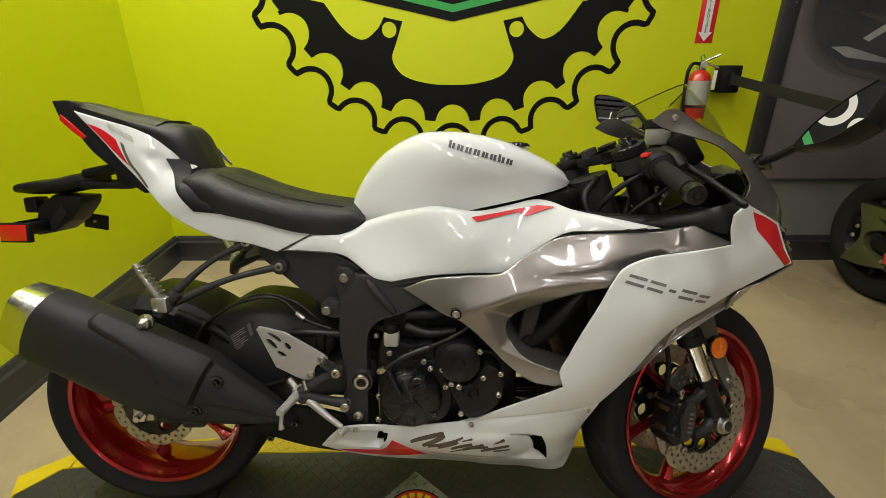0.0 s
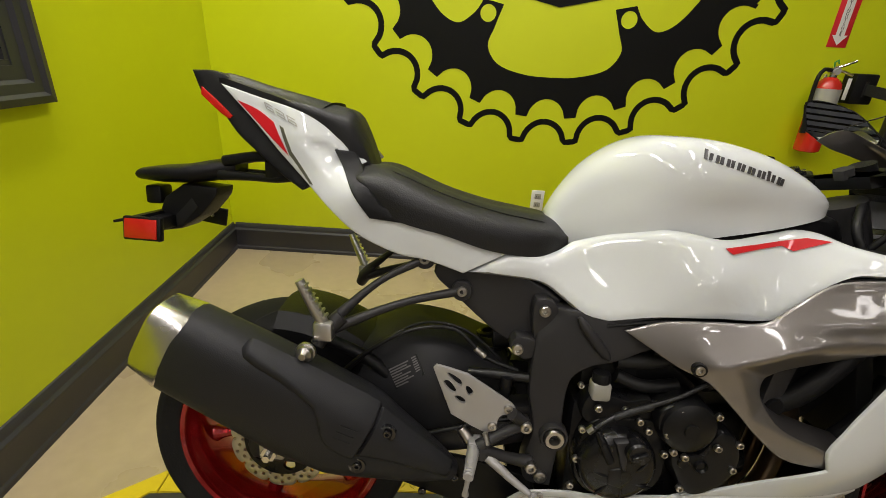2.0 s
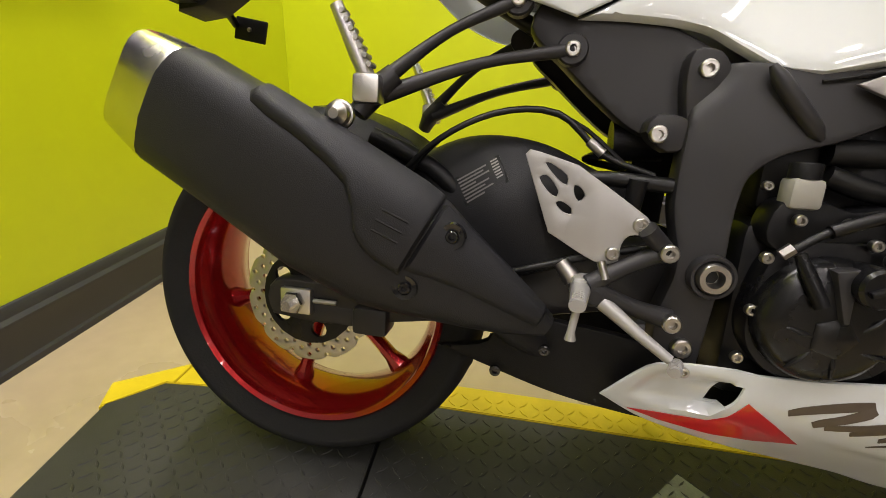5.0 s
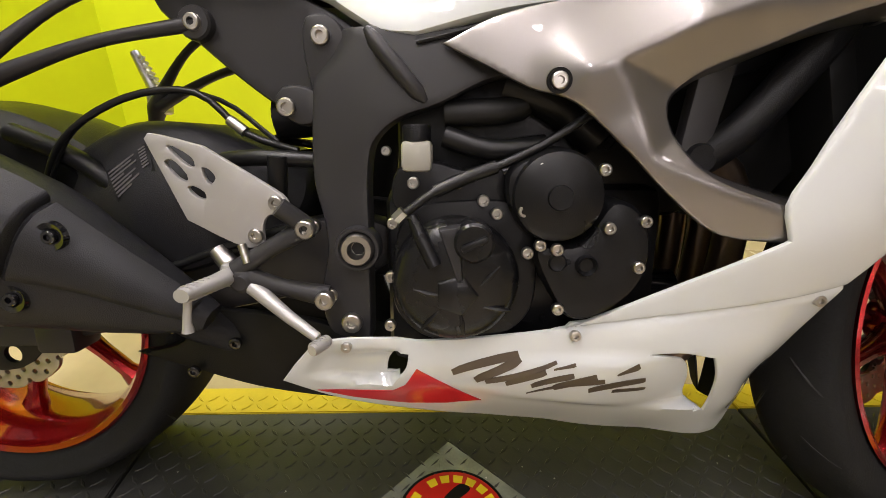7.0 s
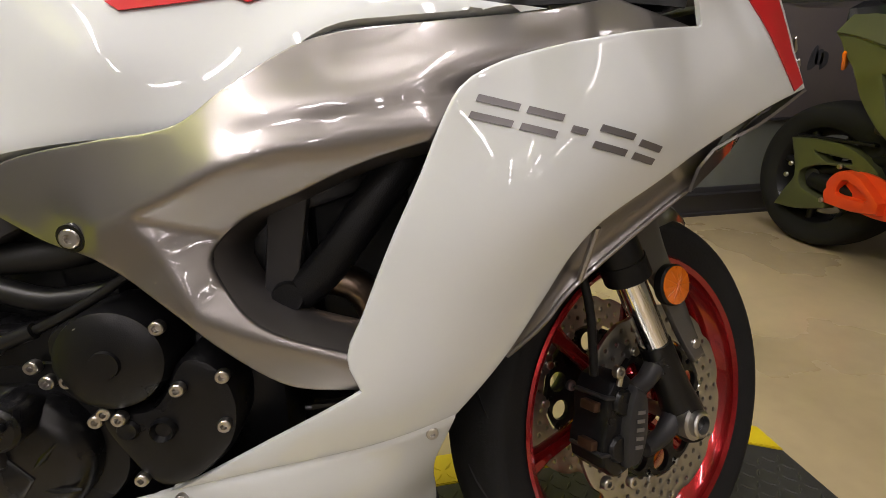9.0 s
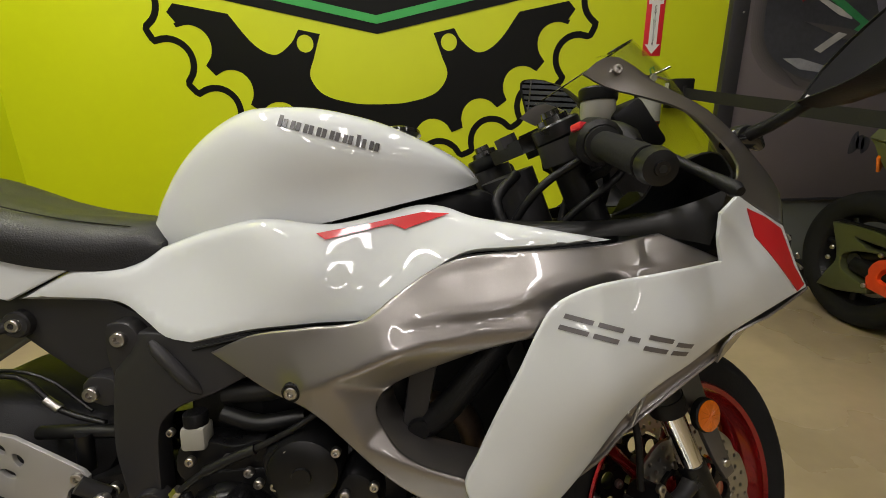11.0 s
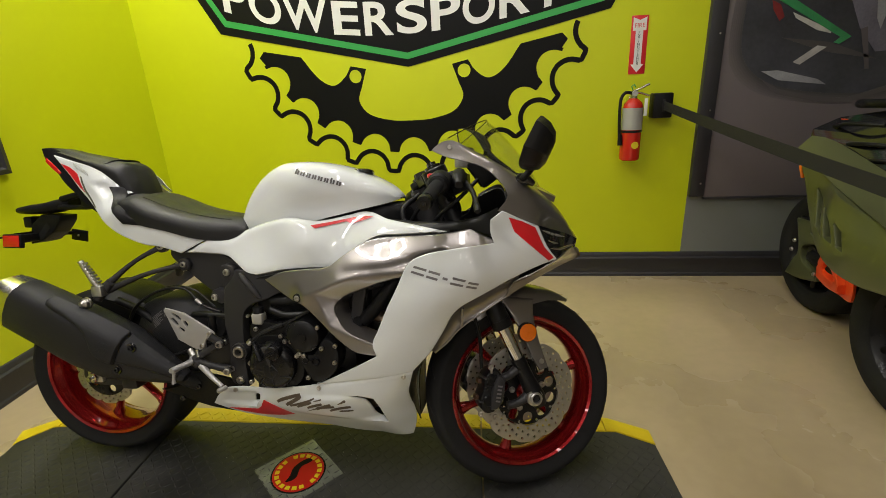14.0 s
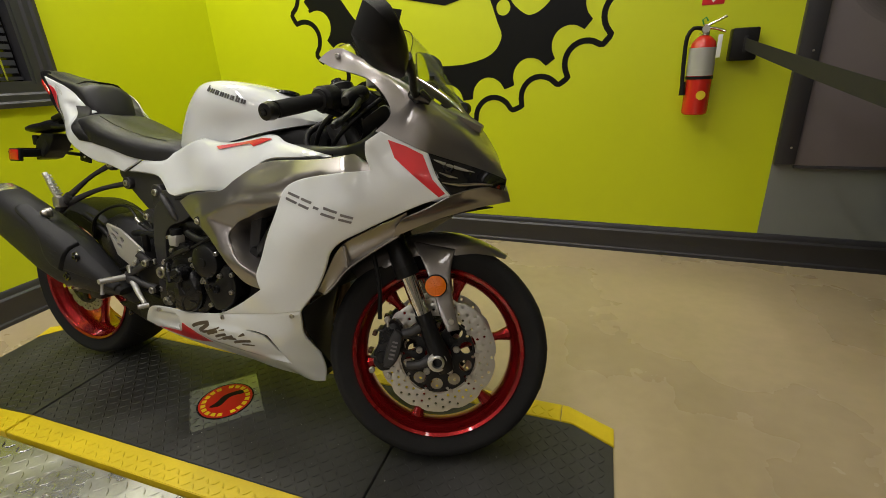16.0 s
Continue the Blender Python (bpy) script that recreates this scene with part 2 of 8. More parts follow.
def curve(pts, closed=True, step=0.012, dim=0):
    """A smooth line through the points; a point with a 1 at its end is a corner. Works in two and three dimensions."""
    dim = dim or min(len(p) for p in pts)
    flags = [len(p) > dim and p[-1] == 1 for p in pts]
    P = [np.array(p[:dim], float) for p in pts]
    n, out = len(P), []
    for i in range(n if closed else n - 1):
        a, b = P[i], P[(i + 1) % n]
        ca, cb = flags[i] or (not closed and i == 0), flags[(i + 1) % n] or (not closed and i == n - 2)
        p, q = P[i - 1], P[(i + 2) % n]
        L = max(np.linalg.norm(b - a), 1e-6)
        ta = (b - a) if ca else (b - p) * L / (L + np.linalg.norm(a - p))
        tb = (b - a) if cb else (q - a) * L / (L + np.linalg.norm(q - b))
        k = max(1, int(round(L / step)))
        for j in range(k):
            u = j / k
            out.append((2 * u**3 - 3 * u**2 + 1) * a + (u**3 - 2 * u**2 + u) * ta + (3 * u**2 - 2 * u**3) * b + (u**3 - u**2) * tb)
    if not closed:
        out.append(P[-1])
    return np.array(out)


def resample(line, n):
    line = np.asarray(line, float)
    d = np.concatenate(([0], np.cumsum(np.linalg.norm(np.diff(line, axis=0), axis=1))))
    u = np.linspace(0, d[-1], n)
    return np.stack([np.interp(u, d, line[:, k]) for k in range(line.shape[1])], 1)


def inside(pts, poly):
    x, z = pts[:, 0], pts[:, 1]
    r = np.zeros(len(pts), bool)
    a, b = poly, np.roll(poly, -1, 0)
    for (x1, z1), (x2, z2) in zip(a, b):
        c = (z1 > z) != (z2 > z)
        if c.any():
            r ^= c & (x < (x2 - x1) * (z - z1) / (z2 - z1 + 1e-12) + x1)
    return r


def edge_distance(pts, poly):
    best = np.full(len(pts), 9.0)
    for a, b in zip(poly, np.roll(poly, -1, 0)):
        d = b - a
        t = np.clip(((pts - a) @ d) / max(d @ d, 1e-12), 0, 1)
        best = np.minimum(best, np.linalg.norm(pts - a - t[:, None] * d, axis=1))
    return best


def surface(ctrl):
    """A smooth half-width w(x, z) through a few control values (x, z, w)."""
    c = np.array(ctrl, float)
    n = len(c)

    def kernel(r2):
        return 0.5 * r2 * np.log(r2 + 1e-9)
    A = np.zeros((n + 3, n + 3))
    A[:n, :n] = kernel(((c[:, None, :2] - c[None, :, :2])**2).sum(2)) + 1e-4 * np.eye(n)
    A[:n, n], A[:n, n + 1:] = 1, c[:, :2]
    A[n, :n], A[n + 1:, :n] = 1, c[:, :2].T
    w = np.linalg.solve(A, np.concatenate((c[:, 2], [0, 0, 0])))

    def f(p):
        p = np.atleast_2d(np.asarray(p, float))
        return kernel(((p[:, None, :] - c[None, :, :2])**2).sum(2)) @ w[:n] + w[n] + p @ w[n + 1:]
    return f


def dense(poly, gap=0.006):
    """The same outline with points close together."""
    poly = np.asarray(poly, float)
    out = []
    for a, b in zip(poly, np.roll(poly, -1, 0)):
        n = max(1, int(np.linalg.norm(b - a) / gap))
        out += [a + (b - a) * k / n for k in range(n)]
    return np.array(out)


def sheet(outline, width, thick=0.003, step=0.013, roll=0.004, holes=(), lift=0.0, hole_roll=None):
    """A panel on the right-hand side: an outline in x and z at the half-width that width(x, z) gives, with thickness and rounded edges."""
    outline = np.asarray(outline)
    if ((outline[:, 0] * np.roll(outline[:, 1], -1)) - (np.roll(outline[:, 0], -1) * outline[:, 1])).sum() < 0:
        outline = outline[::-1]
    loops = [outline] + [np.asarray(h) for h in holes]
    if roll > 0:
        loops = [dense(lp, max(0.0026, roll * 1.1)) for lp in loops]
        outline = loops[0]
    lo, hi = outline.min(0), outline.max(0)
    gx, gz = np.meshgrid(np.arange(lo[0], hi[0], step), np.arange(lo[1], hi[1], step * 0.87))
    gx[1::2] += step / 2
    grid = np.stack((gx.ravel(), gz.ravel()), 1)
    rings = []
    if roll > 0:
        for k, lp in enumerate(loops):
            t = np.roll(lp, -1, 0) - np.roll(lp, 1, 0)
            t /= np.linalg.norm(t, axis=1)[:, None] + 1e-9
            nrm = np.stack((-t[:, 1], t[:, 0]), 1)
            area = ((lp[:, 0] * np.roll(lp[:, 1], -1)) - (np.roll(lp[:, 0], -1) * lp[:, 1])).sum()
            sgn = (1 if area > 0 else -1) * (1 if k == 0 else -1)
            for f in (1.0, 0.4):
                rings.append(lp + nrm * sgn * roll * f)
    cand = np.concatenate([grid] + rings) if rings else grid
    keep = inside(cand, outline)
    dist = edge_distance(cand, outline)
    for h in loops[1:]:
        keep &= ~inside(cand, h)
        dist = np.minimum(dist, edge_distance(cand, h))
    isgrid = np.arange(len(cand)) < len(grid)
    keep &= np.where(isgrid, dist > max(step * 0.45, roll * 1.3), dist > roll * 0.2)
    cand = cand[keep]
    verts, edges = [], []
    for lp in loops:
        s = len(verts)
        verts += [Vector(p) for p in lp]
        edges += [(s + i, s + (i + 1) % len(lp)) for i in range(len(lp))]
    verts += [Vector(p) for p in cand]
    v2, _, f2, *_ = mathutils.geometry.delaunay_2d_cdt(verts, edges, [], 0, 1e-6)
    P = np.array([tuple(v) for v in v2])
    tris = np.array([t for t in f2 if len(t) == 3])
    cen = P[tris].mean(1)
    q = P[tris]
    sides = np.linalg.norm(q - np.roll(q, -1, 1), axis=2).max(1)
    area2 = np.abs((q[:, 1, 0] - q[:, 0, 0]) * (q[:, 2, 1] - q[:, 0, 1]) - (q[:, 2, 0] - q[:, 0, 0]) * (q[:, 1, 1] - q[:, 0, 1]))
    ok = inside(cen, outline) & (edge_distance(cen, outline) > 2e-5) & (area2 / sides > 6e-5)
    for h in loops[1:]:
        ok &= ~inside(cen, h)
    tris = tris[ok]
    d = edge_distance(P, outline)
    for h in loops[1:]:
        d = np.minimum(d, edge_distance(P, h))
    w = width(P) + lift
    if roll > 0:
        u = np.clip(1 - d / roll, 0, 1)
        w = w - roll * (1 - np.sqrt(np.maximum(0, 1 - u * u)))
    bm = bmesh.new()
    front = [bm.verts.new((p[0], -y, p[1])) for p, y in zip(P, w)]
    back = [bm.verts.new((p[0], -(y - thick), p[1])) for p, y in zip(P, w)]
    count = {}
    for a, b, c in tris:
        q = (P[b] - P[a])
        r = (P[c] - P[a])
        if q[0] * r[1] - q[1] * r[0] < 0:
            b, c = c, b
        bm.faces.new((front[a], front[b], front[c]))
        bm.faces.new((back[a], back[c], back[b]))
        for e in ((a, b), (b, c), (c, a)):
            count[e] = count.get(e, 0) + 1
    for (a, b) in list(count):
        if (b, a) not in count:
            bm.faces.new((front[b], front[a], back[a], back[b]))
    loose = [v for v in bm.verts if not v.link_faces]
    bmesh.ops.delete(bm, geom=loose, context="VERTS")
    return bm


def mirrored(bm):
    """The left-hand twin of a right-hand part."""
    b = bm.copy()
    for v in b.verts:
        v.co.y *= -1
    bmesh.ops.reverse_faces(b, faces=b.faces)
    return b


def both(name, bm, mat, parent, label="", sharp=32):
    left = mirrored(bm)
    a = part(name, bm, mat, parent, label, sharp)
    part(name, left, mat, parent, label, sharp)
    return a


def moved(bm, m):
    bm.transform(m)
    return bm


def loft(rings, cap=True, closed=True):
    """Skin between rings of equally many points."""
    bm = bmesh.new()
    V = [[bm.verts.new(tuple(p)) for p in r] for r in rings]
    n = len(V[0])
    for a, b in zip(V, V[1:]):
        for i in range(n if closed else n - 1):
            j = (i + 1) % n
            bm.faces.new((a[i], a[j], b[j], b[i]))
    if cap and closed:
        bm.faces.new(V[0][::-1])
        bm.faces.new(V[-1])
    bmesh.ops.recalc_face_normals(bm, faces=bm.faces)
    return bm


def tube(pts, r, n=10, step=0.02, smooth=True, flat=1.0):
    """A round bar along a line; r is one radius or one for each point."""
    pts = [np.array(p, float) for p in pts]
    rr = list(r) if isinstance(r, (list, tuple)) else [r] * len(pts)
    n = 14 if 6 < n < 14 and max(rr) > 0.004 else n
    if smooth and len(pts) > 2:
        line = curve([(*p, q) for p, q in zip(pts, rr)], False, step)
    else:
        line = np.array([(*p, q) for p, q in zip(pts, rr)])
    rings, side = [], None
    for i, row in enumerate(line):
        p = Vector(row[:3])
        t = Vector(line[min(i + 1, len(line) - 1)][:3] - line[max(i - 1, 0)][:3]).normalized()
        if side is None:
            side = t.cross(Vector((0, 0, 1)) if abs(t.z) < 0.9 else Vector((1, 0, 0))).normalized()
        side = (side - t * side.dot(t)).normalized()
        up = t.cross(side)
        rings.append([p + (side * math.cos(a) * flat + up * math.sin(a)) * row[3] for a in (2 * math.pi * k / n for k in range(n))])
    return loft(rings)


def lathe(profile, n=48, center=(0, 0, 0), closed=True):
    """Turns (radius, y) about the y axis."""
    cx, cy, cz = center
    rings = []
    for k in range(n):
        a = 2 * math.pi * k / n
        rings.append([(cx + r * math.cos(a), cy + y, cz + r * math.sin(a)) for r, y in profile])
    bm = bmesh.new()
    V = [[bm.verts.new(p) for p in ring] for ring in rings]
    m = len(profile)
    for k in range(n):
        a, b = V[k], V[(k + 1) % n]
        for i in range(m if closed else m - 1):
            j = (i + 1) % m
            if profile[i][0] < 1e-6 and profile[j][0] < 1e-6:
                continue
            bm.faces.new((a[i], a[j], b[j], b[i]))
    bmesh.ops.remove_doubles(bm, verts=bm.verts, dist=1e-6)
    bmesh.ops.recalc_face_normals(bm, faces=bm.faces)
    return bm


def prism(outline, y0, y1, bevel=0.002, holes=()):
    """A plate in the x-z plane between y0 and y1, with bevelled edges."""
    return sheet(np.asarray(outline), lambda p: np.full(len(p), -min(y0, y1)), abs(y1 - y0), 0.03, bevel, holes)


def box(x0, x1, y0, y1, z0, z1, bevel=0.0, seg=2):
    bm = bmesh.new()
    bmesh.ops.create_cube(bm, size=1.0)
    for v in bm.verts:
        v.co = ((x0 + x1) / 2 + v.co.x * (x1 - x0), (y0 + y1) / 2 + v.co.y * (y1 - y0), (z0 + z1) / 2 + v.co.z * (z1 - z0))
    if bevel:
        bmesh.ops.bevel(bm, geom=bm.edges[:], offset=bevel, segments=seg, affect="EDGES", profile=0.5)
    return bm


def merge(*bms):
    out = bmesh.new()
    for b in bms:
        me = bpy.data.meshes.new("join")
        b.to_mesh(me)
        b.free()
        out.from_mesh(me)
        bpy.data.meshes.remove(me)
    return out


def bolt(x, z, w, r=0.007, h=0.006):
    """A socket-head bolt seen from the right, its seat at half-width w."""
    return lathe([(0.0, -h * 0.1), (r * 0.42, -h * 0.1), (r * 0.46, -h), (r * 0.80, -h), (r * 0.95, -h * 0.82), (r, -h * 0.5), (r, 0.002), (0.0, 0.002)], 14, (x, -w, z))


def thicken(bm, t):
    """Gives an open skin a thickness: a second skin behind it and a rim between the two."""
    bmesh.ops.recalc_face_normals(bm, faces=bm.faces)
    bm.normal_update()
    faces = bm.faces[:]
    back = {v: bm.verts.new(v.co - v.normal * t) for v in bm.verts[:]}
    rim = [(e.verts[0], e.verts[1]) for e in bm.edges if len(e.link_faces) == 1]
    for f in faces:
        bm.faces.new([back[v] for v in reversed(f.verts)])
    for a, b in rim:
        bm.faces.new((a, b, back[b], back[a]))
    bmesh.ops.recalc_face_normals(bm, faces=bm.faces)
    return bm


def coons(top, bottom, left, right, n=20, m=14, bulge=(0, 0, 0), thick=0.003):
    """A panel between four border lines, bulged in its middle. top and bottom run from left to right, left and right from top to bottom."""
    T, B, L, R = resample(top, n), resample(bottom, n), resample(left, m), resample(right, m)
    bm = bmesh.new()
    G = []
    for j in range(m):
        v = j / (m - 1)
        row = []
        for i in range(n):
            u = i / (n - 1)
            p = (1 - v) * T[i] + v * B[i] + (1 - u) * L[j] + u * R[j] - ((1 - u) * (1 - v) * T[0] + u * (1 - v) * T[-1] + (1 - u) * v * B[0] + u * v * B[-1])
            p = p + np.array(bulge) * 16 * u * (1 - u) * v * (1 - v)
            row.append(bm.verts.new(tuple(p)))
        G.append(row)
    for j in range(m - 1):
        for i in range(n - 1):
            bm.faces.new((G[j][i], G[j + 1][i], G[j + 1][i + 1], G[j][i + 1]))
    bmesh.ops.remove_doubles(bm, verts=bm.verts, dist=1e-5)
    if thick:
        thicken(bm, thick)
    return bm


def circle(cx, cz, r, n=24, start=0.0):
    return np.array([(cx + r * math.cos(start + 2 * math.pi * k / n), cz + r * math.sin(start + 2 * math.pi * k / n)) for k in range(n)])


def sections(stations, n=26, step=0.012):
    """A body lofted along x from stations (x, [(y, z), ...]), each half from the middle of the top to the lower edge."""
    count = 14
    rows = []
    for x, half in stations:
        h = resample(curve([(y, z) for y, z in half], False, 0.004), count)
        rows.append([np.array((x, y, z)) for y, z in h])
    cols = [curve([tuple(r[i]) for r in rows], False, step) for i in range(count)]
    k = max(len(c) for c in cols)
    cols = [resample(c, k) for c in cols]
    rings = []
    for j in range(k):
        right = [cols[i][j] * (1, -1, 1) for i in range(count)]
        left = [cols[i][j] for i in range(1, count)]
        rings.append([tuple(p) for p in right[::-1]] + [tuple(p) for p in left])
    return loft(rings)

# ---- the showroom ----
WALL_Y, FLOOR_X0, FLOOR_X1, FLOOR_Y0, CEIL = 1.68, -3.0, 6.5, -14.0, 3.1
CORNER_X = -1.653
SKEW = math.atan(0.0846)


def left_wall(y, z=0.0, out=0.0):
    """A point on the skewed side wall, out metres proud of it."""
    return Vector((-1.511 - 0.0846 * y + out * math.cos(SKEW), y + out * math.sin(SKEW), z))


def structure(name, bm, mat, label="", parent=None):
    return tagged(part(name, bm, mat, parent), label, "", "", "structure")


structure("floor", box(FLOOR_X0, FLOOR_X1, FLOOR_Y0, WALL_Y + 0.15, -0.12, 0.0), CONCRETE, "polished beige sealed concrete showroom floor")
structure("ceiling", box(FLOOR_X0, FLOOR_X1, FLOOR_Y0, WALL_Y + 0.15, CEIL, CEIL + 0.1), CEILING, "plain white showroom ceiling")
structure("wall_north", box(CORNER_X - 0.15, 1.745, WALL_Y, WALL_Y + 0.15, 0, CEIL), LIME, "lime green painted plaster wall")
structure("wall_north_grey", box(1.745, FLOOR_X1, WALL_Y, WALL_Y + 0.15, 0, CEIL), GREY_WALL, "grey painted wall beside the lime green one")
structure("wall_east", box(FLOOR_X1, FLOOR_X1 + 0.15, FLOOR_Y0, WALL_Y + 0.15, 0, CEIL), WHITE_WALL, "plain pale wall")
structure("wall_south", box(FLOOR_X0, FLOOR_X1, FLOOR_Y0 - 0.15, FLOOR_Y0, 0, CEIL), WHITE_WALL, "plain pale wall behind the walkway")


def slab(y0, y1, z0, z1, near, far):
    """A block along the side wall between two distances out of it."""
    ring = [[left_wall(y, z, o) for o, z in ((far, z0), (near, z0), (near, z1), (far, z1))] for y in (y0, y1)]
    return loft(ring)


WIN_Y0, WIN_Y1, WIN_Z0, WIN_Z1 = -0.85, 0.46, 1.04, 2.1
structure("wall_west", merge(slab(WIN_Y1, WALL_Y, 0, CEIL, 0, -0.15), slab(-1.0, WIN_Y0, 0, CEIL, 0, -0.15),
                             slab(WIN_Y0, WIN_Y1, 0, WIN_Z0, 0, -0.15), slab(WIN_Y0, WIN_Y1, WIN_Z1, CEIL, 0, -0.15)), LIME, "lime green painted side wall with a window")
structure("wall_west_grey", slab(FLOOR_Y0, -1.0, 0, CEIL, 0, -0.15), WHITE_WALL, "plain pale wall along the walkway")

BOARD = [(0, 0), (0.022, 0), (0.022, 0.016), (0.017, 0.024), (0.017, 0.105), (0.021, 0.112), (0.021, 0.122), (0.013, 0.132), (0.013, 0.146), (0.006, 0.158), (0, 0.160)]


def board_back(x0, x1):
    return loft([[(x, WALL_Y - o, z) for o, z in BOARD] for x in (x0, x1)])


structure("baseboard", board_back(CORNER_X + 0.02, FLOOR_X1), TRIM, "charcoal moulded baseboard along the wall")
structure("baseboard", loft([[left_wall(y, z, o) for o, z in BOARD] for y in (FLOOR_Y0, WALL_Y - 0.002)]), TRIM, "charcoal moulded baseboard along the wall")

# window in the side wall: moulded frame, glass and blind slats
win = structure("window_1", slab(WIN_Y0 + 0.02, WIN_Y1 - 0.02, WIN_Z0 + 0.02, WIN_Z0 + 0.035, -0.03, -0.10), TRIM, "dark framed interior window with a grey slatted blind")
FRAME = [(0.0, 0.0), (0.030, 0.0), (0.034, 0.02), (0.024, 0.03), (0.024, 0.055), (0.014, 0.065), (0.014, 0.1), (0.0, 0.1)]


def frame_bar(y0, z0, y1, z1, inward):
    """A moulded bar on the wall whose outer edge runs between two corners; inward: the way to the opening at each end."""
    rings = []
    for (y, z), (dy, dz) in zip(((y0, z0), (y1, z1)), inward):
        rings.append([left_wall(y + dy * q, z + dz * q, o) for o, q in FRAME])
    return loft(rings)


OY0, OY1, OZ0, OZ1 = WIN_Y0 - 0.1, WIN_Y1 + 0.1, WIN_Z0 - 0.1, WIN_Z1 + 0.1
for bar in (frame_bar(OY0, OZ0, OY1, OZ0, ((1, 1), (-1, 1))), frame_bar(OY0, OZ1, OY1, OZ1, ((1, -1), (-1, -1))),
            frame_bar(OY1, OZ0, OY1, OZ1, ((-1, 1), (-1, -1))), frame_bar(OY0, OZ0, OY0, OZ1, ((1, 1), (1, -1)))):
    part("window_frame", bar, TRIM, win)
part("pane", slab(WIN_Y0, WIN_Y1, WIN_Z0, WIN_Z1, -0.05, -0.056), BLACK_GLOSS, win, "dark glass")
for y0, y1, z0, z1 in ((WIN_Y0, WIN_Y1, WIN_Z0, WIN_Z0 + 0.014), (WIN_Y0, WIN_Y1, WIN_Z1 - 0.014, WIN_Z1), (WIN_Y0, WIN_Y0 + 0.014, WIN_Z0 + 0.0142, WIN_Z1 - 0.0142), (WIN_Y1 - 0.014, WIN_Y1, WIN_Z0 + 0.0142, WIN_Z1 - 0.0142)):
    part("window_liner", slab(y0, y1, z0, z1, 0.010, -0.0498), TRIM, win)
slat_mat = material("blind_slat_grey", (0.040, 0.043, 0.052), 0.5)
for k in range(28):
    z = WIN_Z0 + 0.05 + k * 0.034
    part("slat", slab(WIN_Y0 + 0.03, WIN_Y1 - 0.03, z, z + 0.022, -0.035, -0.038), slat_mat, win)
part("latch_rail", slab(WIN_Y1 - 0.10, WIN_Y1 - 0.092, WIN_Z0 + 0.02, WIN_Z1 - 0.02, -0.02, -0.03), STEEL, win)

# ceiling lamps
for lx, ly, watts in LAMP_SPOTS:
    lampthing = thing("ceiling_light", pose(lx, ly, LAMP_Z), "long white ceiling strip light, switched on", "light", "ceiling lights")
    part("housing", box(-0.07, 0.07, -0.6, 0.6, -0.02, 0.05, 0.006), WHITE_WALL, lampthing)
    part("diffuser", box(-0.05, 0.05, -0.58, 0.58, -0.032, -0.0202), LAMP_FACE, lampthing, "glowing white diffuser")

for lx in (0.5, 2.0, 3.5):
    for ly in (-6.4, -8.2, -10.0, -11.8):
        lampthing = thing("ceiling_light", pose(lx, ly, LAMP_Z), "long white ceiling strip light, switched on", "light", "ceiling lights")
        part("housing", box(-0.07, 0.07, -0.6, 0.6, -0.02, 0.05, 0.006), WHITE_WALL, lampthing)
        part("diffuser", box(-0.05, 0.05, -0.58, 0.58, -0.032, -0.0202), LAMP_FAR, lampthing, "glowing white diffuser")


# ---- wall graphic: cut vinyl ----
def flat(outline, y, mat, parent, name, thick=0.0012, holes=(), label="", step=0.05):
    bm = sheet(np.asarray(outline), lambda p: np.full(len(p), 0.0), thick, step, 0.0, holes)
    return part(name, moved(bm, Matrix.Translation((0, y, 0))), mat, parent, label)


GX, GZ, TEETH = 0.072, 1.853, 14.2
graphic = thing("wall_graphic", pose(0, WALL_Y, 0), "black, green and white vinyl graphic of a sprocket and shield", "wall decal")


def polar(r, deg):
    return (GX + r * math.cos(radians(deg)), GZ - r * math.sin(radians(deg)))


def scallop(r_tip, depth, deg0, deg1, land=0.24):
    """The toothed edge of a sprocket: flat tips and round valleys."""
    out, d = [], deg0
    while d <= deg1 + 1e-6:
        u = ((d - 90) / TEETH + 0.5) % 1.0
        u = abs(u - 0.5) * 2
        k = 0.0 if u > 1 - land else math.sqrt(max(0.0, 1 - (u / (1 - land))**2.0))
        out.append(polar(r_tip - depth * k, d))
        d += TEETH / 26
    return out


half = [(-0.19, 1.348, 1), (-0.225, 1.25), (-0.251, 1.165), (-0.195, 1.085), (-0.053, 1.042), (GX, 1.035)]
inner = curve(half, False, 0.01)
top_l = curve([(-0.592, 1.435, 1), (-0.49, 1.304), (-0.403, 1.262), (-0.325, 1.31), (-0.286, 1.368, 1)], False, 0.01)
left_edge = scallop(1.015, 0.095, 26.1, 90)
left_poly = [(-0.825, 1.400), (-0.857, 1.444), (-0.825, 1.479), *map(tuple, top_l), *map(tuple, inner)]
left_rim = [p for p in left_edge if p[1] < 1.40]
gear = np.array(left_poly + [(2 * GX - x, z) for x, z in left_rim[::-1]])
for half_gear, ex in ((gear, -0.261), (gear[::-1] * (-1, 1) + (2 * GX, 0), 2 * GX + 0.261)):
    flat(half_gear, -0.001, BLACK_VINYL, graphic, "sprocket", holes=[circle(ex, 1.308, 0.038)])
mid_line = np.array(scallop(1.136, 0.105, 18, 162))
way = np.gradient(mid_line, axis=0)
way /= np.linalg.norm(way, axis=1)[:, None]
side_way = np.stack((-way[:, 1], way[:, 0]), 1) * 0.0145
flat(np.concatenate((mid_line + side_way, (mid_line - side_way)[::-1])), -0.001, BLACK_VINYL, graphic, "sprocket_outline")
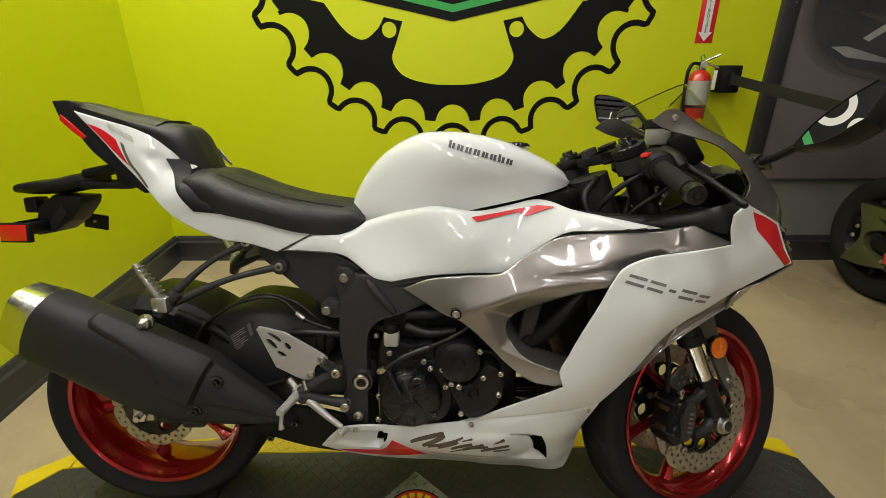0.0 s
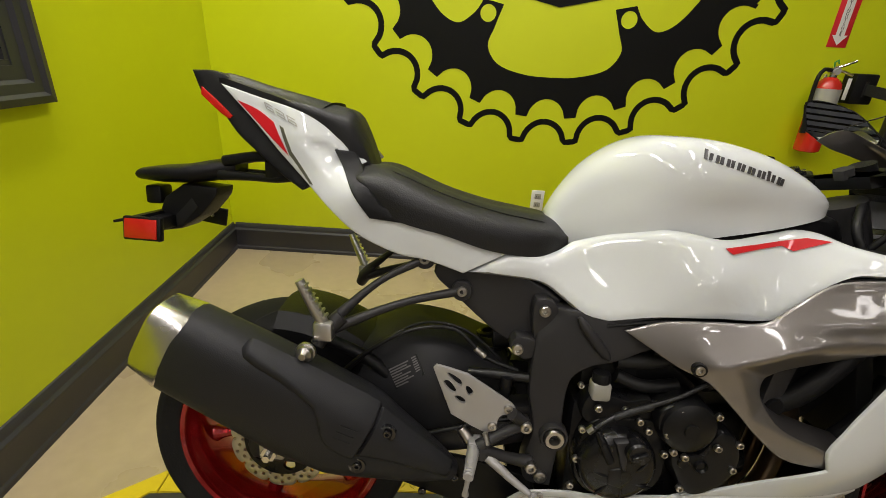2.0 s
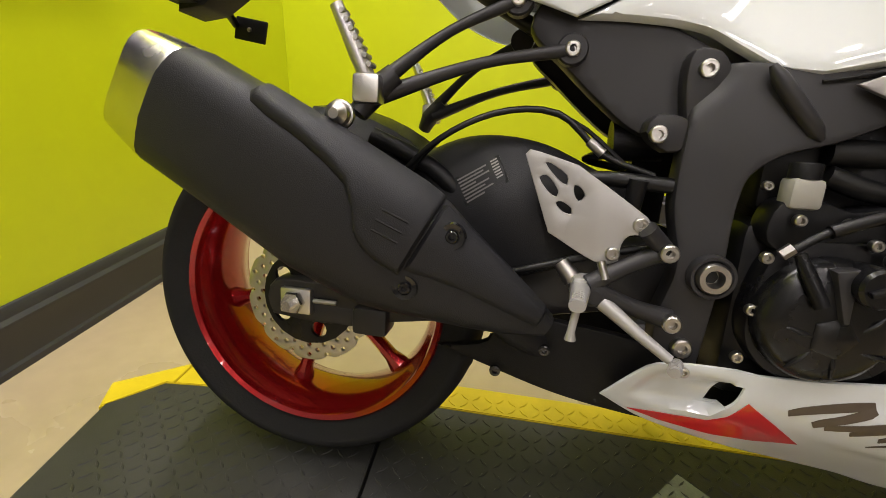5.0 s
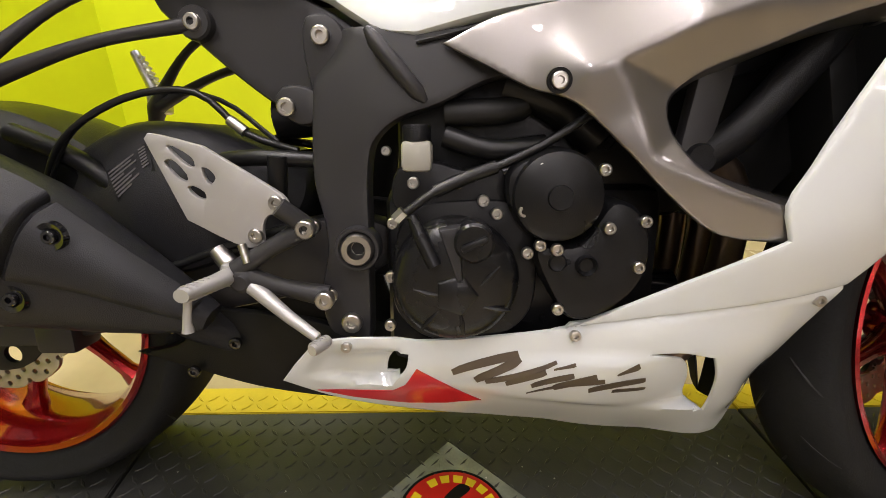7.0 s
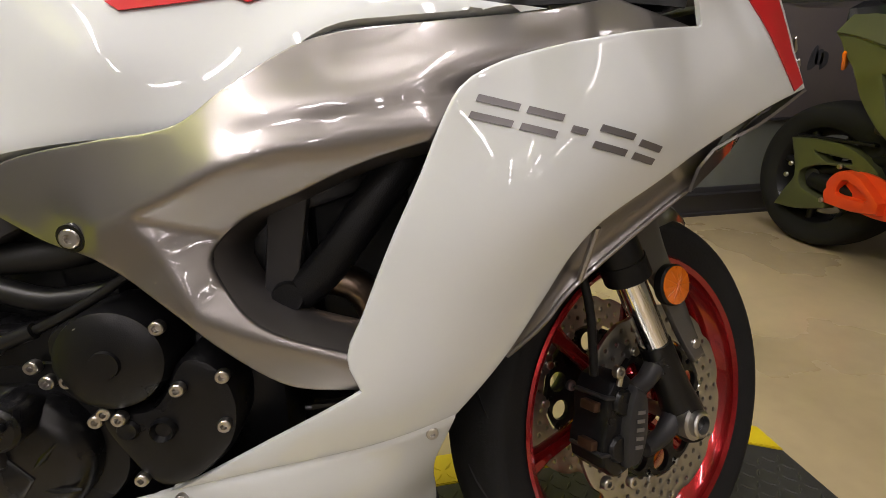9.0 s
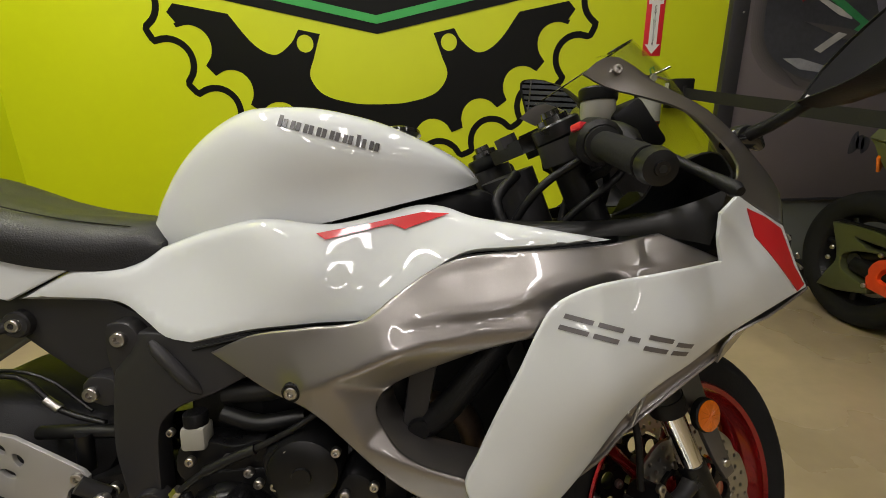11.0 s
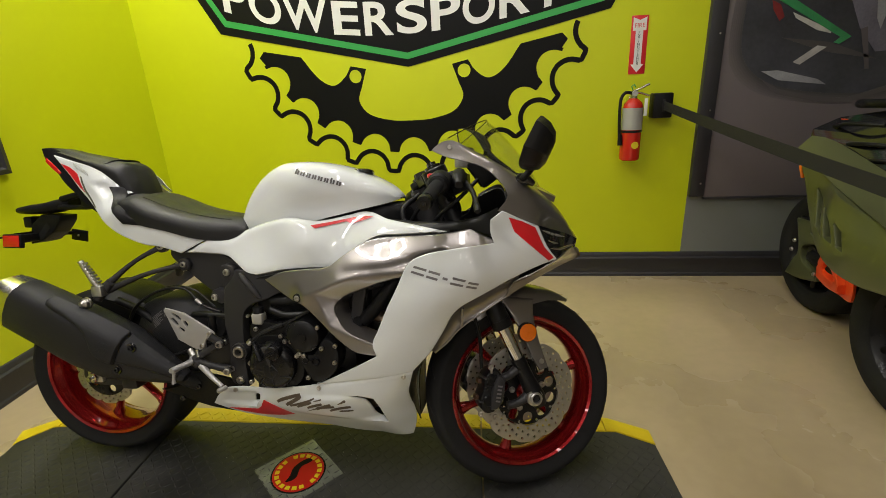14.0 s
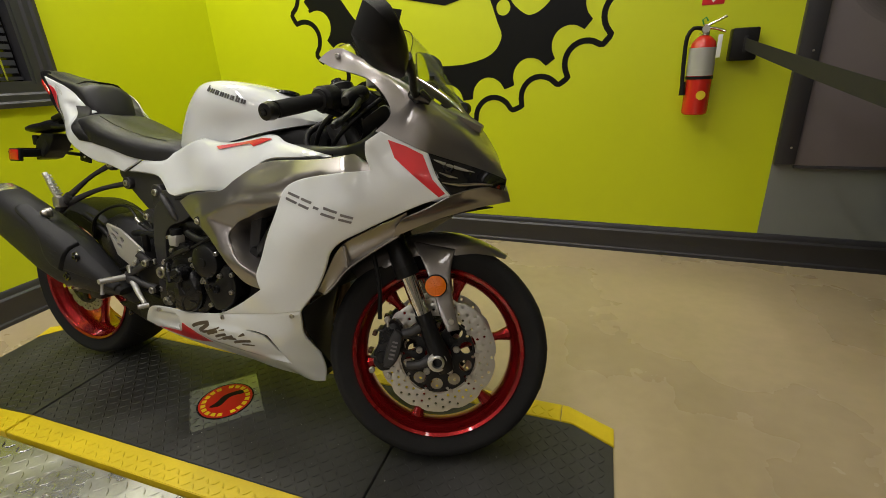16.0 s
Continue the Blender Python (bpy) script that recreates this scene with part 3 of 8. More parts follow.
shield = [(-1.082, 1.593), (GX, 1.346), (1.226, 1.585), (1.36, 1.82), (1.30, 2.35), (-1.15, 2.35), (-1.21, 1.82)]
flat(shield, -0.0026, BLACK_VINYL, graphic, "shield")
stripe_o = [(-1.045, 1.632), (GX, 1.388), (1.19, 1.625), (1.315, 1.83), (1.25, 2.31), (-1.10, 2.31), (-1.165, 1.83)]
stripe_i = [(-1.028, 1.664), (GX, 1.424), (1.17, 1.656), (1.285, 1.84), (1.22, 2.28), (-1.07, 2.28), (-1.135, 1.84)]
flat(stripe_o, -0.0042, GREEN_VINYL, graphic, "green_stripe", holes=[stripe_i])


def sign_letter(ch, x0, x1, height):
    """A broad white letter fitted between x0 and x1, its foot on the sign's curved base line."""
    cu = bpy.data.curves.new("letter", "FONT")
    cu.body, cu.size, cu.extrude, cu.offset = ch, 1.0, 0.0, 0.022
    tmp = new("letter", cu)
    me = bpy.data.meshes.new_from_object(tmp.evaluated_get(bpy.context.evaluated_depsgraph_get()))
    bpy.data.objects.remove(tmp)
    bm = bmesh.new()
    bm.from_mesh(me)
    bpy.data.meshes.remove(me)
    lo = [min(v.co[i] for v in bm.verts) for i in (0, 1)]
    hi = [max(v.co[i] for v in bm.verts) for i in (0, 1)]
    for v in bm.verts:
        x = x0 + (x1 - x0) * (v.co.x - lo[0]) / (hi[0] - lo[0])
        foot = 1.525 + (0.18 if x < 0 else 0.115) * x * x
        v.co = (x, -0.0042, foot + height * (v.co.y - lo[1]) / (hi[1] - lo[1]))
    thicken(bm, 0.0006)
    part("letter", bm, WHITE_VINYL, graphic)


for ch, x0, x1 in (("P", -1.03, -0.885), ("O", -0.868, -0.675), ("W", -0.665, -0.395), ("E", -0.363, -0.203), ("R", -0.173, 0.0), ("S", 0.02, 0.198), ("P", 0.224, 0.395), ("O", 0.408, 0.592), ("R", 0.616, 0.785), ("T", 0.795, 0.972), ("S", 0.985, 1.14)):
    sign_letter(ch, x0, x1, 0.18)

# outlet low on the wall
outlet = thing("wall_outlet", pose(0.087, WALL_Y, 0.40), "small white double power outlet on the lime wall", "outlet")
part("cover_plate", box(-0.035, 0.035, -0.007, 0, -0.057, 0.057, 0.003), WHITE_VINYL, outlet)
for dz in (-0.024, 0.024):
    part("socket", box(-0.017, 0.017, -0.0095, -0.0072, dz - 0.014, dz + 0.014, 0.003), RESERVOIR, outlet)
    for dx in (-0.006, 0.006):
        part("slot", box(dx - 0.0012, dx + 0.0012, -0.0101, -0.0096, dz - 0.005, dz + 0.005), DEEP_BLACK, outlet)


# ---- fire sign, extinguisher, belt barrier ----
def lettering(text, size, mat, m, parent, name="lettering", spacing=1.0):
    cu = bpy.data.curves.new(name, "FONT")
    cu.body, cu.size, cu.align_x, cu.align_y, cu.extrude, cu.space_line = text, size, "CENTER", "CENTER", 0.0003, spacing
    tmp = new(name, cu)
    me = bpy.data.meshes.new_from_object(tmp.evaluated_get(bpy.context.evaluated_depsgraph_get()))
    bpy.data.objects.remove(tmp)
    me.materials.clear()
    me.materials.append(mat)
    ob = new(name, me)
    ob.parent, ob.matrix_basis = parent, m
    return ob


sign = thing("fire_sign", pose(1.388, WALL_Y, 1.388), "red and white fire extinguisher sign with a downward arrow", "sign")
part("sign_plate", box(-0.045, 0.045, -0.002, 0, -0.152, 0.152, 0.0008), SIGN_RED, sign)
arrow = [(-0.036, 0.143), (0, 0.128), (0.036, 0.143), (0.036, 0.075), (0.020, 0.075), (0.020, -0.100), (0.036, -0.100), (0, -0.143), (-0.036, -0.100), (-0.020, -0.100), (-0.020, 0.075), (-0.036, 0.075)]
flat(arrow, -0.0022, WHITE_VINYL, sign, "arrow", 0.0004)
lettering("FIRE", 0.031, SIGN_RED, pose(0, -0.0028, 0.100, 90), sign)
for k, ch in enumerate("EXTINGUISHER"):
    lettering(ch, 0.0195, BLACK_VINYL, pose(0, -0.0028, 0.062 - k * 0.0146, 90), sign)

ext = thing("fire_extinguisher", pose(1.366, WALL_Y - 0.075, 0.760), "red dry chemical fire extinguisher on a wall hook", "fire extinguisher")
up = Matrix.Rotation(radians(90), 4, "X")
part("cylinder", moved(lathe([(0, 0), (0.046, 0), (0.054, -0.006), (0.056, -0.02), (0.056, -0.285), (0.050, -0.318), (0.032, -0.338), (0.02, -0.346), (0, -0.346)], 36), up.inverted()), EXT_RED, ext)
part("wrap_label", moved(lathe([(0.0563, -0.175), (0.0566, -0.175), (0.0566, -0.295), (0.0563, -0.295)], 36), up.inverted()), PALE_INK, ext, "pale printed instruction label")
part("band", moved(lathe([(0.0563, -0.160), (0.0585, -0.160), (0.0585, -0.173), (0.0563, -0.173)], 36), up.inverted()), BLACK_PLASTIC, ext)
part("badge", moved(lathe([(0, -0.0005), (0.020, -0.0005), (0.020, 0.001), (0, 0.001)], 20), pose(0.012, -0.0575, 0.09)), YELLOW, ext, "round black and yellow badge")
part("neck", moved(lathe([(0, -0.345), (0.019, -0.345), (0.019, -0.372), (0.014, -0.376), (0.014, -0.392), (0, -0.392)], 20), up.inverted()), STEEL, ext)
part("lever", tube([(0.0, 0, 0.385), (0.03, -0.008, 0.398), (0.075, -0.016, 0.42)], 0.0065, 8, flat=1.6), STEEL, ext)
part("carry_handle", tube([(0.0, 0, 0.378), (0.04, -0.006, 0.372), (0.08, -0.014, 0.357)], 0.0065, 8, flat=1.6), STEEL, ext)
part("safety_pin", tube([(-0.012, -0.012, 0.392), (-0.02, -0.016, 0.41), (-0.006, -0.016, 0.42), (0.004, -0.012, 0.405)], 0.0035, 8), GREEN_VINYL, ext, "green pull pin seal")
part("gauge", moved(lathe([(0, -0.008), (0.015, -0.008), (0.016, 0.004), (0, 0.004)], 18), pose(0, -0.02, 0.372)), PALE_INK, ext)
part("hose", tube([(-0.015, -0.004, 0.375), (-0.05, -0.01, 0.378), (-0.072, -0.016, 0.345), (-0.074, -0.018, 0.25), (-0.070, -0.02, 0.16), (-0.066, -0.024, 0.12)], 0.009, 10), BLACK_PLASTIC, ext)
part("nozzle", tube([(-0.066, -0.024, 0.15), (-0.064, -0.026, 0.09)], [0.011, 0.014], 12, smooth=False), BLACK_PLASTIC, ext)
part("inspection_tag", box(0.050, 0.068, -0.040, -0.0385, 0.25, 0.345, 0.0006), WHITE_VINYL, ext, "white paper inspection tag")
part("wall_hook", box(-0.02, 0.02, 0.02, 0.075, 0.30, 0.36, 0.003), STEEL, ext)

belt = thing("belt_barrier", pose(1.53, WALL_Y, 1.06), "black wall-mounted retractable belt barrier, belt pulled out", "barrier")
part("wall_box", box(-0.055, 0.05, -0.085, 0, -0.068, 0.068, 0.008), BLACK_PLASTIC, belt)
part("belt_slot", box(-0.008, 0.008, -0.089, -0.0853, -0.034, 0.034, 0.002), DEEP_BLACK, belt)
BELT_END = Vector((0.115, -3.1, -0.29))
seg = []
for k in range(25):
    u = k / 24
    p = Vector((0.0, -0.087, 0)).lerp(BELT_END, u)
    p.z -= 0.015 * 4 * u * (1 - u)
    seg.append(p)
side = Vector((BELT_END.y + 0.087, -BELT_END.x, 0)).normalized() * 0.0012
rings = [[p + side + Vector((0, 0, 0.024)), p - side + Vector((0, 0, 0.024)), p - side - Vector((0, 0, 0.024)), p + side - Vector((0, 0, 0.024))] for p in seg]
part("belt", loft(rings), BELT, belt, "black woven belt", 60)

# ---- poster panel ----
poster = thing("wall_poster", pose(0, WALL_Y, 0), "large framed poster with a dark motorcycle on mauve grey", "poster")
part("backing", box(1.83, 4.6, -0.022, 0, 0.515, 2.6, 0.002), POSTER_GREY, poster)
part("frame_side", box(1.745, 1.828, -0.036, 0, 0.52, 2.6, 0.004), TRIM, poster)
part("frame_lip", box(1.83, 4.6, -0.026, 0, 0.502, 0.514, 0.001), TRIM, poster)
for z in (0.60, 1.02, 1.42, 1.9):
    part("screw", bolt(1.80, z, 0.036, 0.005, 0.003), ZINC, poster)
shape = curve([(1.93, 2.3, 1), (1.92, 1.6), (1.925, 1.33), (2.0, 1.21), (2.15, 1.13), (2.5, 1.08), (2.9, 1.12), (3.3, 1.3), (3.5, 1.7), (3.4, 2.3, 1)], True, 0.03)
mid_pt = np.array((2.75, 1.85))
for k in range(6, 0, -1):
    flat(mid_pt + (shape - mid_pt) * (1 + 0.012 * k), -0.0223 - 0.0003 * (6 - k), POSTER_FADE[k - 1], poster, "faded_edge", 0.0002)
flat(shape, -0.0245, POSTER_DARK, poster, "dark_shape")
print_shapes = (
    ("lavender_shape", POSTER_LAVENDER, -0.0254, [(2.399, 1.60), (2.56, 1.60), (2.66, 1.443), (2.67, 1.289), (2.592, 1.284), (2.492, 1.407)]),
    ("lavender_shape", POSTER_LAVENDER, -0.0254, [(2.72, 1.60), (3.05, 1.62), (3.10, 1.40), (2.92, 1.26), (2.76, 1.30)]),
    ("pale_shape", POSTER_PALE, -0.0262, [(2.535, 1.60), (2.575, 1.60), (2.605, 1.472), (2.592, 1.394), (2.565, 1.447)]),
    ("pale_shape", POSTER_WHITE, -0.0258, [(2.153, 1.501), (2.347, 1.409), (2.359, 1.387), (2.289, 1.406), (2.173, 1.471)]),
    ("pale_shape", POSTER_WHITE, -0.0258, [(2.195, 1.254), (2.303, 1.331), (2.35, 1.321), (2.231, 1.239)]),
    ("pale_shape", POSTER_PALE, -0.0258, [(2.043, 1.215), (2.128, 1.216), (2.336, 1.161), (2.383, 1.131), (2.137, 1.164)]),
    ("green_shape", POSTER_GREEN, -0.0272, [(2.03, 1.59), (2.11, 1.59), (2.461, 1.366), (2.407, 1.332), (2.378, 1.341), (2.407, 1.366)]),
    ("red_shape", POSTER_RED, -0.0258, [(2.042, 1.566), (2.087, 1.542), (2.115, 1.482), (2.093, 1.462), (2.053, 1.522)]),
    ("sweep_shape", POSTER_FADE[2], -0.0258, [(2.043, 1.178), (2.147, 1.118), (2.389, 1.058), (2.51, 1.058), (2.683, 1.110), (2.9, 1.16), (2.9, 1.135), (2.691, 1.085), (2.517, 1.032), (2.379, 1.036), (2.136, 1.092)]),
    ("sweep_shape", POSTER_FADE[1], -0.0256, [(2.12, 1.38), (2.36, 1.345), (2.56, 1.27), (2.60, 1.25), (2.34, 1.30)]),
    ("sweep_shape", POSTER_FADE[3], -0.0256, [(2.50, 1.40), (2.56, 1.20), (2.58, 1.20), (2.53, 1.41)]))
for shape_name, ink, lift, outline in print_shapes:
    flat(outline, lift, ink, poster, shape_name)
for k in range(3):
    flat(curve([(2.50 + k * 0.035, 0.745 + 0.03 * (k % 2)), (2.545 + k * 0.03, 0.77), (2.53 + k * 0.035, 0.86 - 0.02 * k), (2.505 + k * 0.03, 0.83)], True, 0.01), -0.0235, POSTER_DARK, poster, "emblem")

# ---- turntable stand on the floor ----
TOP, PX0, PX1, PY0, PY1 = 0.05, -1.20, 1.135, -0.435, 0.1735
SEAM_A, SEAM_B, STRIP = -0.587, 0.543, 0.075
STAND_TURN = Matrix.Translation((-0.05, 0, 0)) @ Matrix.Rotation(math.atan(0.06), 4, "Z") @ Matrix.Translation((0.05, 0, 0))
stand = thing("display_stand", STAND_TURN, "low black tread display stand with worn yellow edges", "display stand")


def stand_z(x):
    """Height of the top, which falls gently forward and runs out in a ramp at the back."""
    if x < SEAM_A:
        return 0.0647 - 0.036 * (SEAM_A - x) / (SEAM_A - PX0)
    return 0.047 - 0.033 * (x + 0.05)


def plate(poly, z_off, base=0.0):
    """A slab that follows the stand's top."""
    bm = bmesh.new()
    top = [bm.verts.new((x, y, stand_z(x) + z_off)) for x, y in poly]
    bot = [bm.verts.new((x, y, base)) for x, y in poly]
    bm.faces.new(top)
    bm.faces.new(bot[::-1])
    n = len(poly)
    for i in range(n):
        j = (i + 1) % n
        bm.faces.new((bot[i], bot[j], top[j], top[i]))
    bmesh.ops.recalc_face_normals(bm, faces=bm.faces)
    bmesh.ops.bevel(bm, geom=[e for e in bm.edges if e.verts[0].co.z > 0.006 and e.verts[1].co.z > 0.006], offset=0.002, segments=2, affect="EDGES")
    return bm


IY0, IY1, GAP = PY0 + STRIP, PY1 - STRIP, 0.003
part("tread_mat", plate([(SEAM_A + GAP, IY0), (SEAM_B - GAP, IY0), (SEAM_B - GAP, IY1), (SEAM_A + GAP, IY1)], 0), MAT_RUBBER, stand)
part("ramp_mat", plate([(SEAM_B + GAP, IY0), (PX1 - 0.001, IY0), (PX1, 0.040), (1.02, IY1), (SEAM_B + GAP, IY1)], 0), MAT_RUBBER, stand)
part("ramp_mat", plate([(SEAM_A - GAP, IY0), (SEAM_A - GAP, IY1), (PX0 + 0.10, IY1), (PX0 + 0.02, 0.02), (PX0 + 0.07, IY0)], 0), MAT_RUBBER, stand)
for x0, x1 in ((SEAM_A + GAP, SEAM_B - GAP), (SEAM_B + GAP, 0.985), (PX0 + 0.12, SEAM_A - GAP)):
    part("yellow_edge", plate([(x0, IY1 + 0.001), (x1, IY1 + 0.001), (x1, PY1), (x0, PY1)], 0.001), YELLOW, stand, "worn yellow tread edge")
    part("yellow_edge", plate([(x0, PY0), (x1, PY0), (x1, IY0 - 0.001), (x0, IY0 - 0.001)], 0.001), YELLOW, stand, "worn yellow tread edge")
part("yellow_edge", plate([(0.988, IY1 + 0.001), (1.022, IY1 + 0.001), (PX1 + 0.002, 0.043), (PX1 + 0.003, 0.112), (1.005, PY1), (0.988, PY1)], 0.001), YELLOW, stand, "worn yellow tread edge")
part("yellow_edge", plate([(PX0 + 0.117, IY1 + 0.001), (PX0 + 0.117, PY1), (PX0 - 0.02, 0.085), (PX0 + 0.015, 0.01), (PX0 + 0.098, IY1 + 0.001)], 0.001), YELLOW, stand, "worn yellow tread edge")


def treads(x0, x1, y0, y1, lift, pitch=0.0245, size=0.0125, keep=None):
    """Raised lozenges, turned this way and that."""
    verts, faces = [], []
    i = 0
    y = y0 + pitch / 2
    while y < y1 - pitch * 0.3:
        x, j = x0 + pitch / 2, 0
        while x < x1 - pitch * 0.3:
            a = radians(45 if (i + j) % 2 else -45)
            if keep is None or keep(x, y):
                c, s = math.cos(a), math.sin(a)
                n = len(verts)
                z = stand_z(x) + lift
                for dx, dy, dz in ((-1, 0, 0), (0, -0.26, 0), (1, 0, 0), (0, 0.26, 0), (-0.7, 0, 1), (0, -0.13, 1), (0.7, 0, 1), (0, 0.13, 1)):
                    px, py = dx * size, dy * size
                    verts.append((x + c * px - s * py, y + s * px + c * py, z + dz * 0.0018))
                faces += [(n, n + 1, n + 5, n + 4), (n + 1, n + 2, n + 6, n + 5), (n + 2, n + 3, n + 7, n + 6), (n + 3, n, n + 4, n + 7), (n + 4, n + 5, n + 6, n + 7)]
            x += pitch
            j += 1
        y += pitch
        i += 1
    me = bpy.data.meshes.new("tread_pattern")
    me.from_pydata(verts, [], faces)
    bm = bmesh.new()
    bm.from_mesh(me)
    bpy.data.meshes.remove(me)
    return bm


for bm, mat in ((treads(SEAM_A + 0.01, SEAM_B - 0.01, IY0 + 0.004, IY1 - 0.004, 0), MAT_RUBBER),
                (treads(SEAM_B + 0.01, PX1 - 0.01, IY0 + 0.004, IY1 - 0.004, 0, keep=lambda x, y: x < 1.01 or y < 0.03), MAT_RUBBER),
                (treads(PX0 + 0.1, SEAM_A - 0.01, IY0 + 0.004, IY1 - 0.004, 0), MAT_RUBBER),
                (treads(SEAM_A + 0.01, 0.98, IY1 + 0.004, PY1 - 0.004, 0.001), YELLOW), (treads(PX0 + 0.12, 0.98, PY0 + 0.004, IY0 - 0.004, 0.001), YELLOW)):
    tagged(part("tread_pattern", bm, mat, stand), kind="stuff")

# bright tread plate lying before the stand
step_plate = thing("tread_plate", STAND_TURN, "bare galvanised diamond tread plate lying before the stand", "floor plate")
bm = bmesh.new()
poly = [(-0.60, PY0 - 0.012), (0.55, PY0 - 0.012), (0.62, -0.85), (-0.70, -0.85)]
vs = [bm.verts.new((x, y, z)) for top in (0, 1) for x, y in poly for z in (top * (stand_z(x) - 0.005),)]
for f in ((0, 1, 2, 3), (4, 5, 6, 7), (0, 1, 5, 4), (1, 2, 6, 5), (2, 3, 7, 6), (3, 0, 4, 7)):
    bm.faces.new([vs[i] for i in f])
bmesh.ops.recalc_face_normals(bm, faces=bm.faces)
part("plate", bm, PLATE, step_plate)
tagged(part("tread_pattern", treads(-0.56, 0.54, -0.84, PY0 - 0.016, -0.005, 0.030, 0.0145), PLATE, step_plate), kind="stuff")

# square sticker on the tread mat
decal = thing("floor_sticker", Matrix.Translation((-0.042, -0.127, stand_z(-0.042) + 0.0008)) @ Matrix.Rotation(math.atan(0.033), 4, "Y") @ Matrix.Rotation(radians(48.5), 4, "Z"), "square clear sticker with a red round emblem on the tread mat", "sticker")


def disc_flat(outline, mat, name, z, parent, thick=0.0005):
    bm = sheet(np.asarray(outline), lambda p: np.zeros(len(p)), thick, 0.03, 0.0)
    return part(name, moved(bm, Matrix.Translation((0, 0, z)) @ Matrix.Rotation(radians(-90), 4, "X")), mat, parent)


disc_flat([(-0.104, -0.104), (0.104, -0.104), (0.104, 0.104), (-0.104, 0.104)], STICKER_GREEN, "film", 0.0004, decal)
tagged(part("film_relief", treads(-0.102, 0.102, -0.102, 0.102, 0.0009 - stand_z(0), 0.0245, 0.0105, keep=lambda x, y: math.hypot(x, y) > 0.094), STICKER_GREEN, decal), kind="stuff")
disc_flat(circle(0, 0, 0.086, 40), BLACK_VINYL, "dark_ring", 0.0010, decal)
disc_flat(circle(0, 0, 0.081, 40), STICKER_RED, "red_disc", 0.0016, decal)
for k in range(9):
    a0 = radians(98 + k * 18.5)
    a1 = a0 + radians(12.5)
    for s in (0, math.pi):
        disc_flat([(0.060 * math.cos(a0 + s), 0.060 * math.sin(a0 + s)), (0.060 * math.cos(a1 + s), 0.060 * math.sin(a1 + s)),
                   (0.074 * math.cos(a1 + s), 0.074 * math.sin(a1 + s)), (0.074 * math.cos(a0 + s), 0.074 * math.sin(a0 + s))], YELLOW, "yellow_bar", 0.0022, decal)
disc_flat(curve([(-0.05, -0.012), (-0.02, -0.02), (0.015, 0.012), (0.055, 0.012), (0.05, 0.03), (0.0, 0.028), (-0.03, 0.0)], True, 0.006), BLACK_VINYL, "dark_emblem", 0.0022, decal)

# crumbs of grit and paint on the tread mat
rnd = random.Random(7)
verts, faces = [], []
for k in range(70):
    x, y, r = rnd.uniform(SEAM_A + 0.05, PX1 - 0.15), rnd.uniform(IY0 + 0.01, -0.02), rnd.uniform(0.0008, 0.0024)
    z, a, n = stand_z(x) + 0.0012, rnd.uniform(0, 6.28), len(verts)
    verts += [(x + r * math.cos(a + q), y + r * math.sin(a + q), z) for q in (0, 2.2, 4.1)] + [(x, y, z + r * 0.8)]
    faces += [(n, n + 1, n + 3), (n + 1, n + 2, n + 3), (n + 2, n, n + 3), (n, n + 2, n + 1)]
me = bpy.data.meshes.new("grit")
me.from_pydata(verts, [], faces)
bm = bmesh.new()
bm.from_mesh(me)
bpy.data.meshes.remove(me)
tagged(part("grit", bm, PALE_INK, stand), kind="stuff")

# ---- the motorcycle ----
LEAN_DEG, BIKE_Y, STEER_DEG = 9.5, -0.040, 22.2
bike = thing("motorcycle", Matrix.Translation((0, BIKE_Y, TOP)) @ Matrix.Rotation(radians(-LEAN_DEG), 4, "X"),
             "white and bronze sport motorcycle with red wheels, leaning over", "motorcycle")
RAX = (-0.688, 0.300)
FAX = (0.6625, 0.2595)
FORK = (0.664, 0.283)
R_REAR, R_FRONT = 0.279, 0.292
AX_DIR = Vector((-math.sin(radians(23.5)), 0, math.cos(radians(23.5))))
AX_PT = Vector((0.765, 0, 0.0))
STEER = Matrix.Translation(AX_PT) @ Matrix.Rotation(radians(STEER_DEG), 4, AX_DIR) @ Matrix.Translation(-AX_PT)


# --- wheels ---
def tyre_profile(r, half, rim_r, rim_half):
    """Cross-section of a sport tyre, from bead to bead."""
    h = r - rim_r
    out = [(rim_r - 0.006, -rim_half + 0.006), (rim_r + h * 0.25, -rim_half - 0.004), (rim_r + h * 0.52, -half * 0.985)]
    for k in range(13):
        a = -1 + 2 * k / 12
        out.append((r - (h * 0.42) * abs(a)**2.1, half * math.sin(a * math.pi / 2)))
    return out + [(rim_r + h * 0.52, half * 0.985), (rim_r + h * 0.25, rim_half + 0.004), (rim_r - 0.006, rim_half - 0.006)]


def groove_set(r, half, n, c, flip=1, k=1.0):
    """Slanted sipes a hair proud of the tread, near-black for the shade in cuts."""
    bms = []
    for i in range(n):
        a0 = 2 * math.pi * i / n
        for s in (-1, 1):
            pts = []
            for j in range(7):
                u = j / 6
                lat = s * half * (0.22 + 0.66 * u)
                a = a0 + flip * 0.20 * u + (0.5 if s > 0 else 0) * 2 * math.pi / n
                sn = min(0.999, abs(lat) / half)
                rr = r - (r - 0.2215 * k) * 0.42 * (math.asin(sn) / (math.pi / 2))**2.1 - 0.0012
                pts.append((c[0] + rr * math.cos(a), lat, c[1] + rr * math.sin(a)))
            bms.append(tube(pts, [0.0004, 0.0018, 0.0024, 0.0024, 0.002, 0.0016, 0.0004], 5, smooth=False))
    return bms


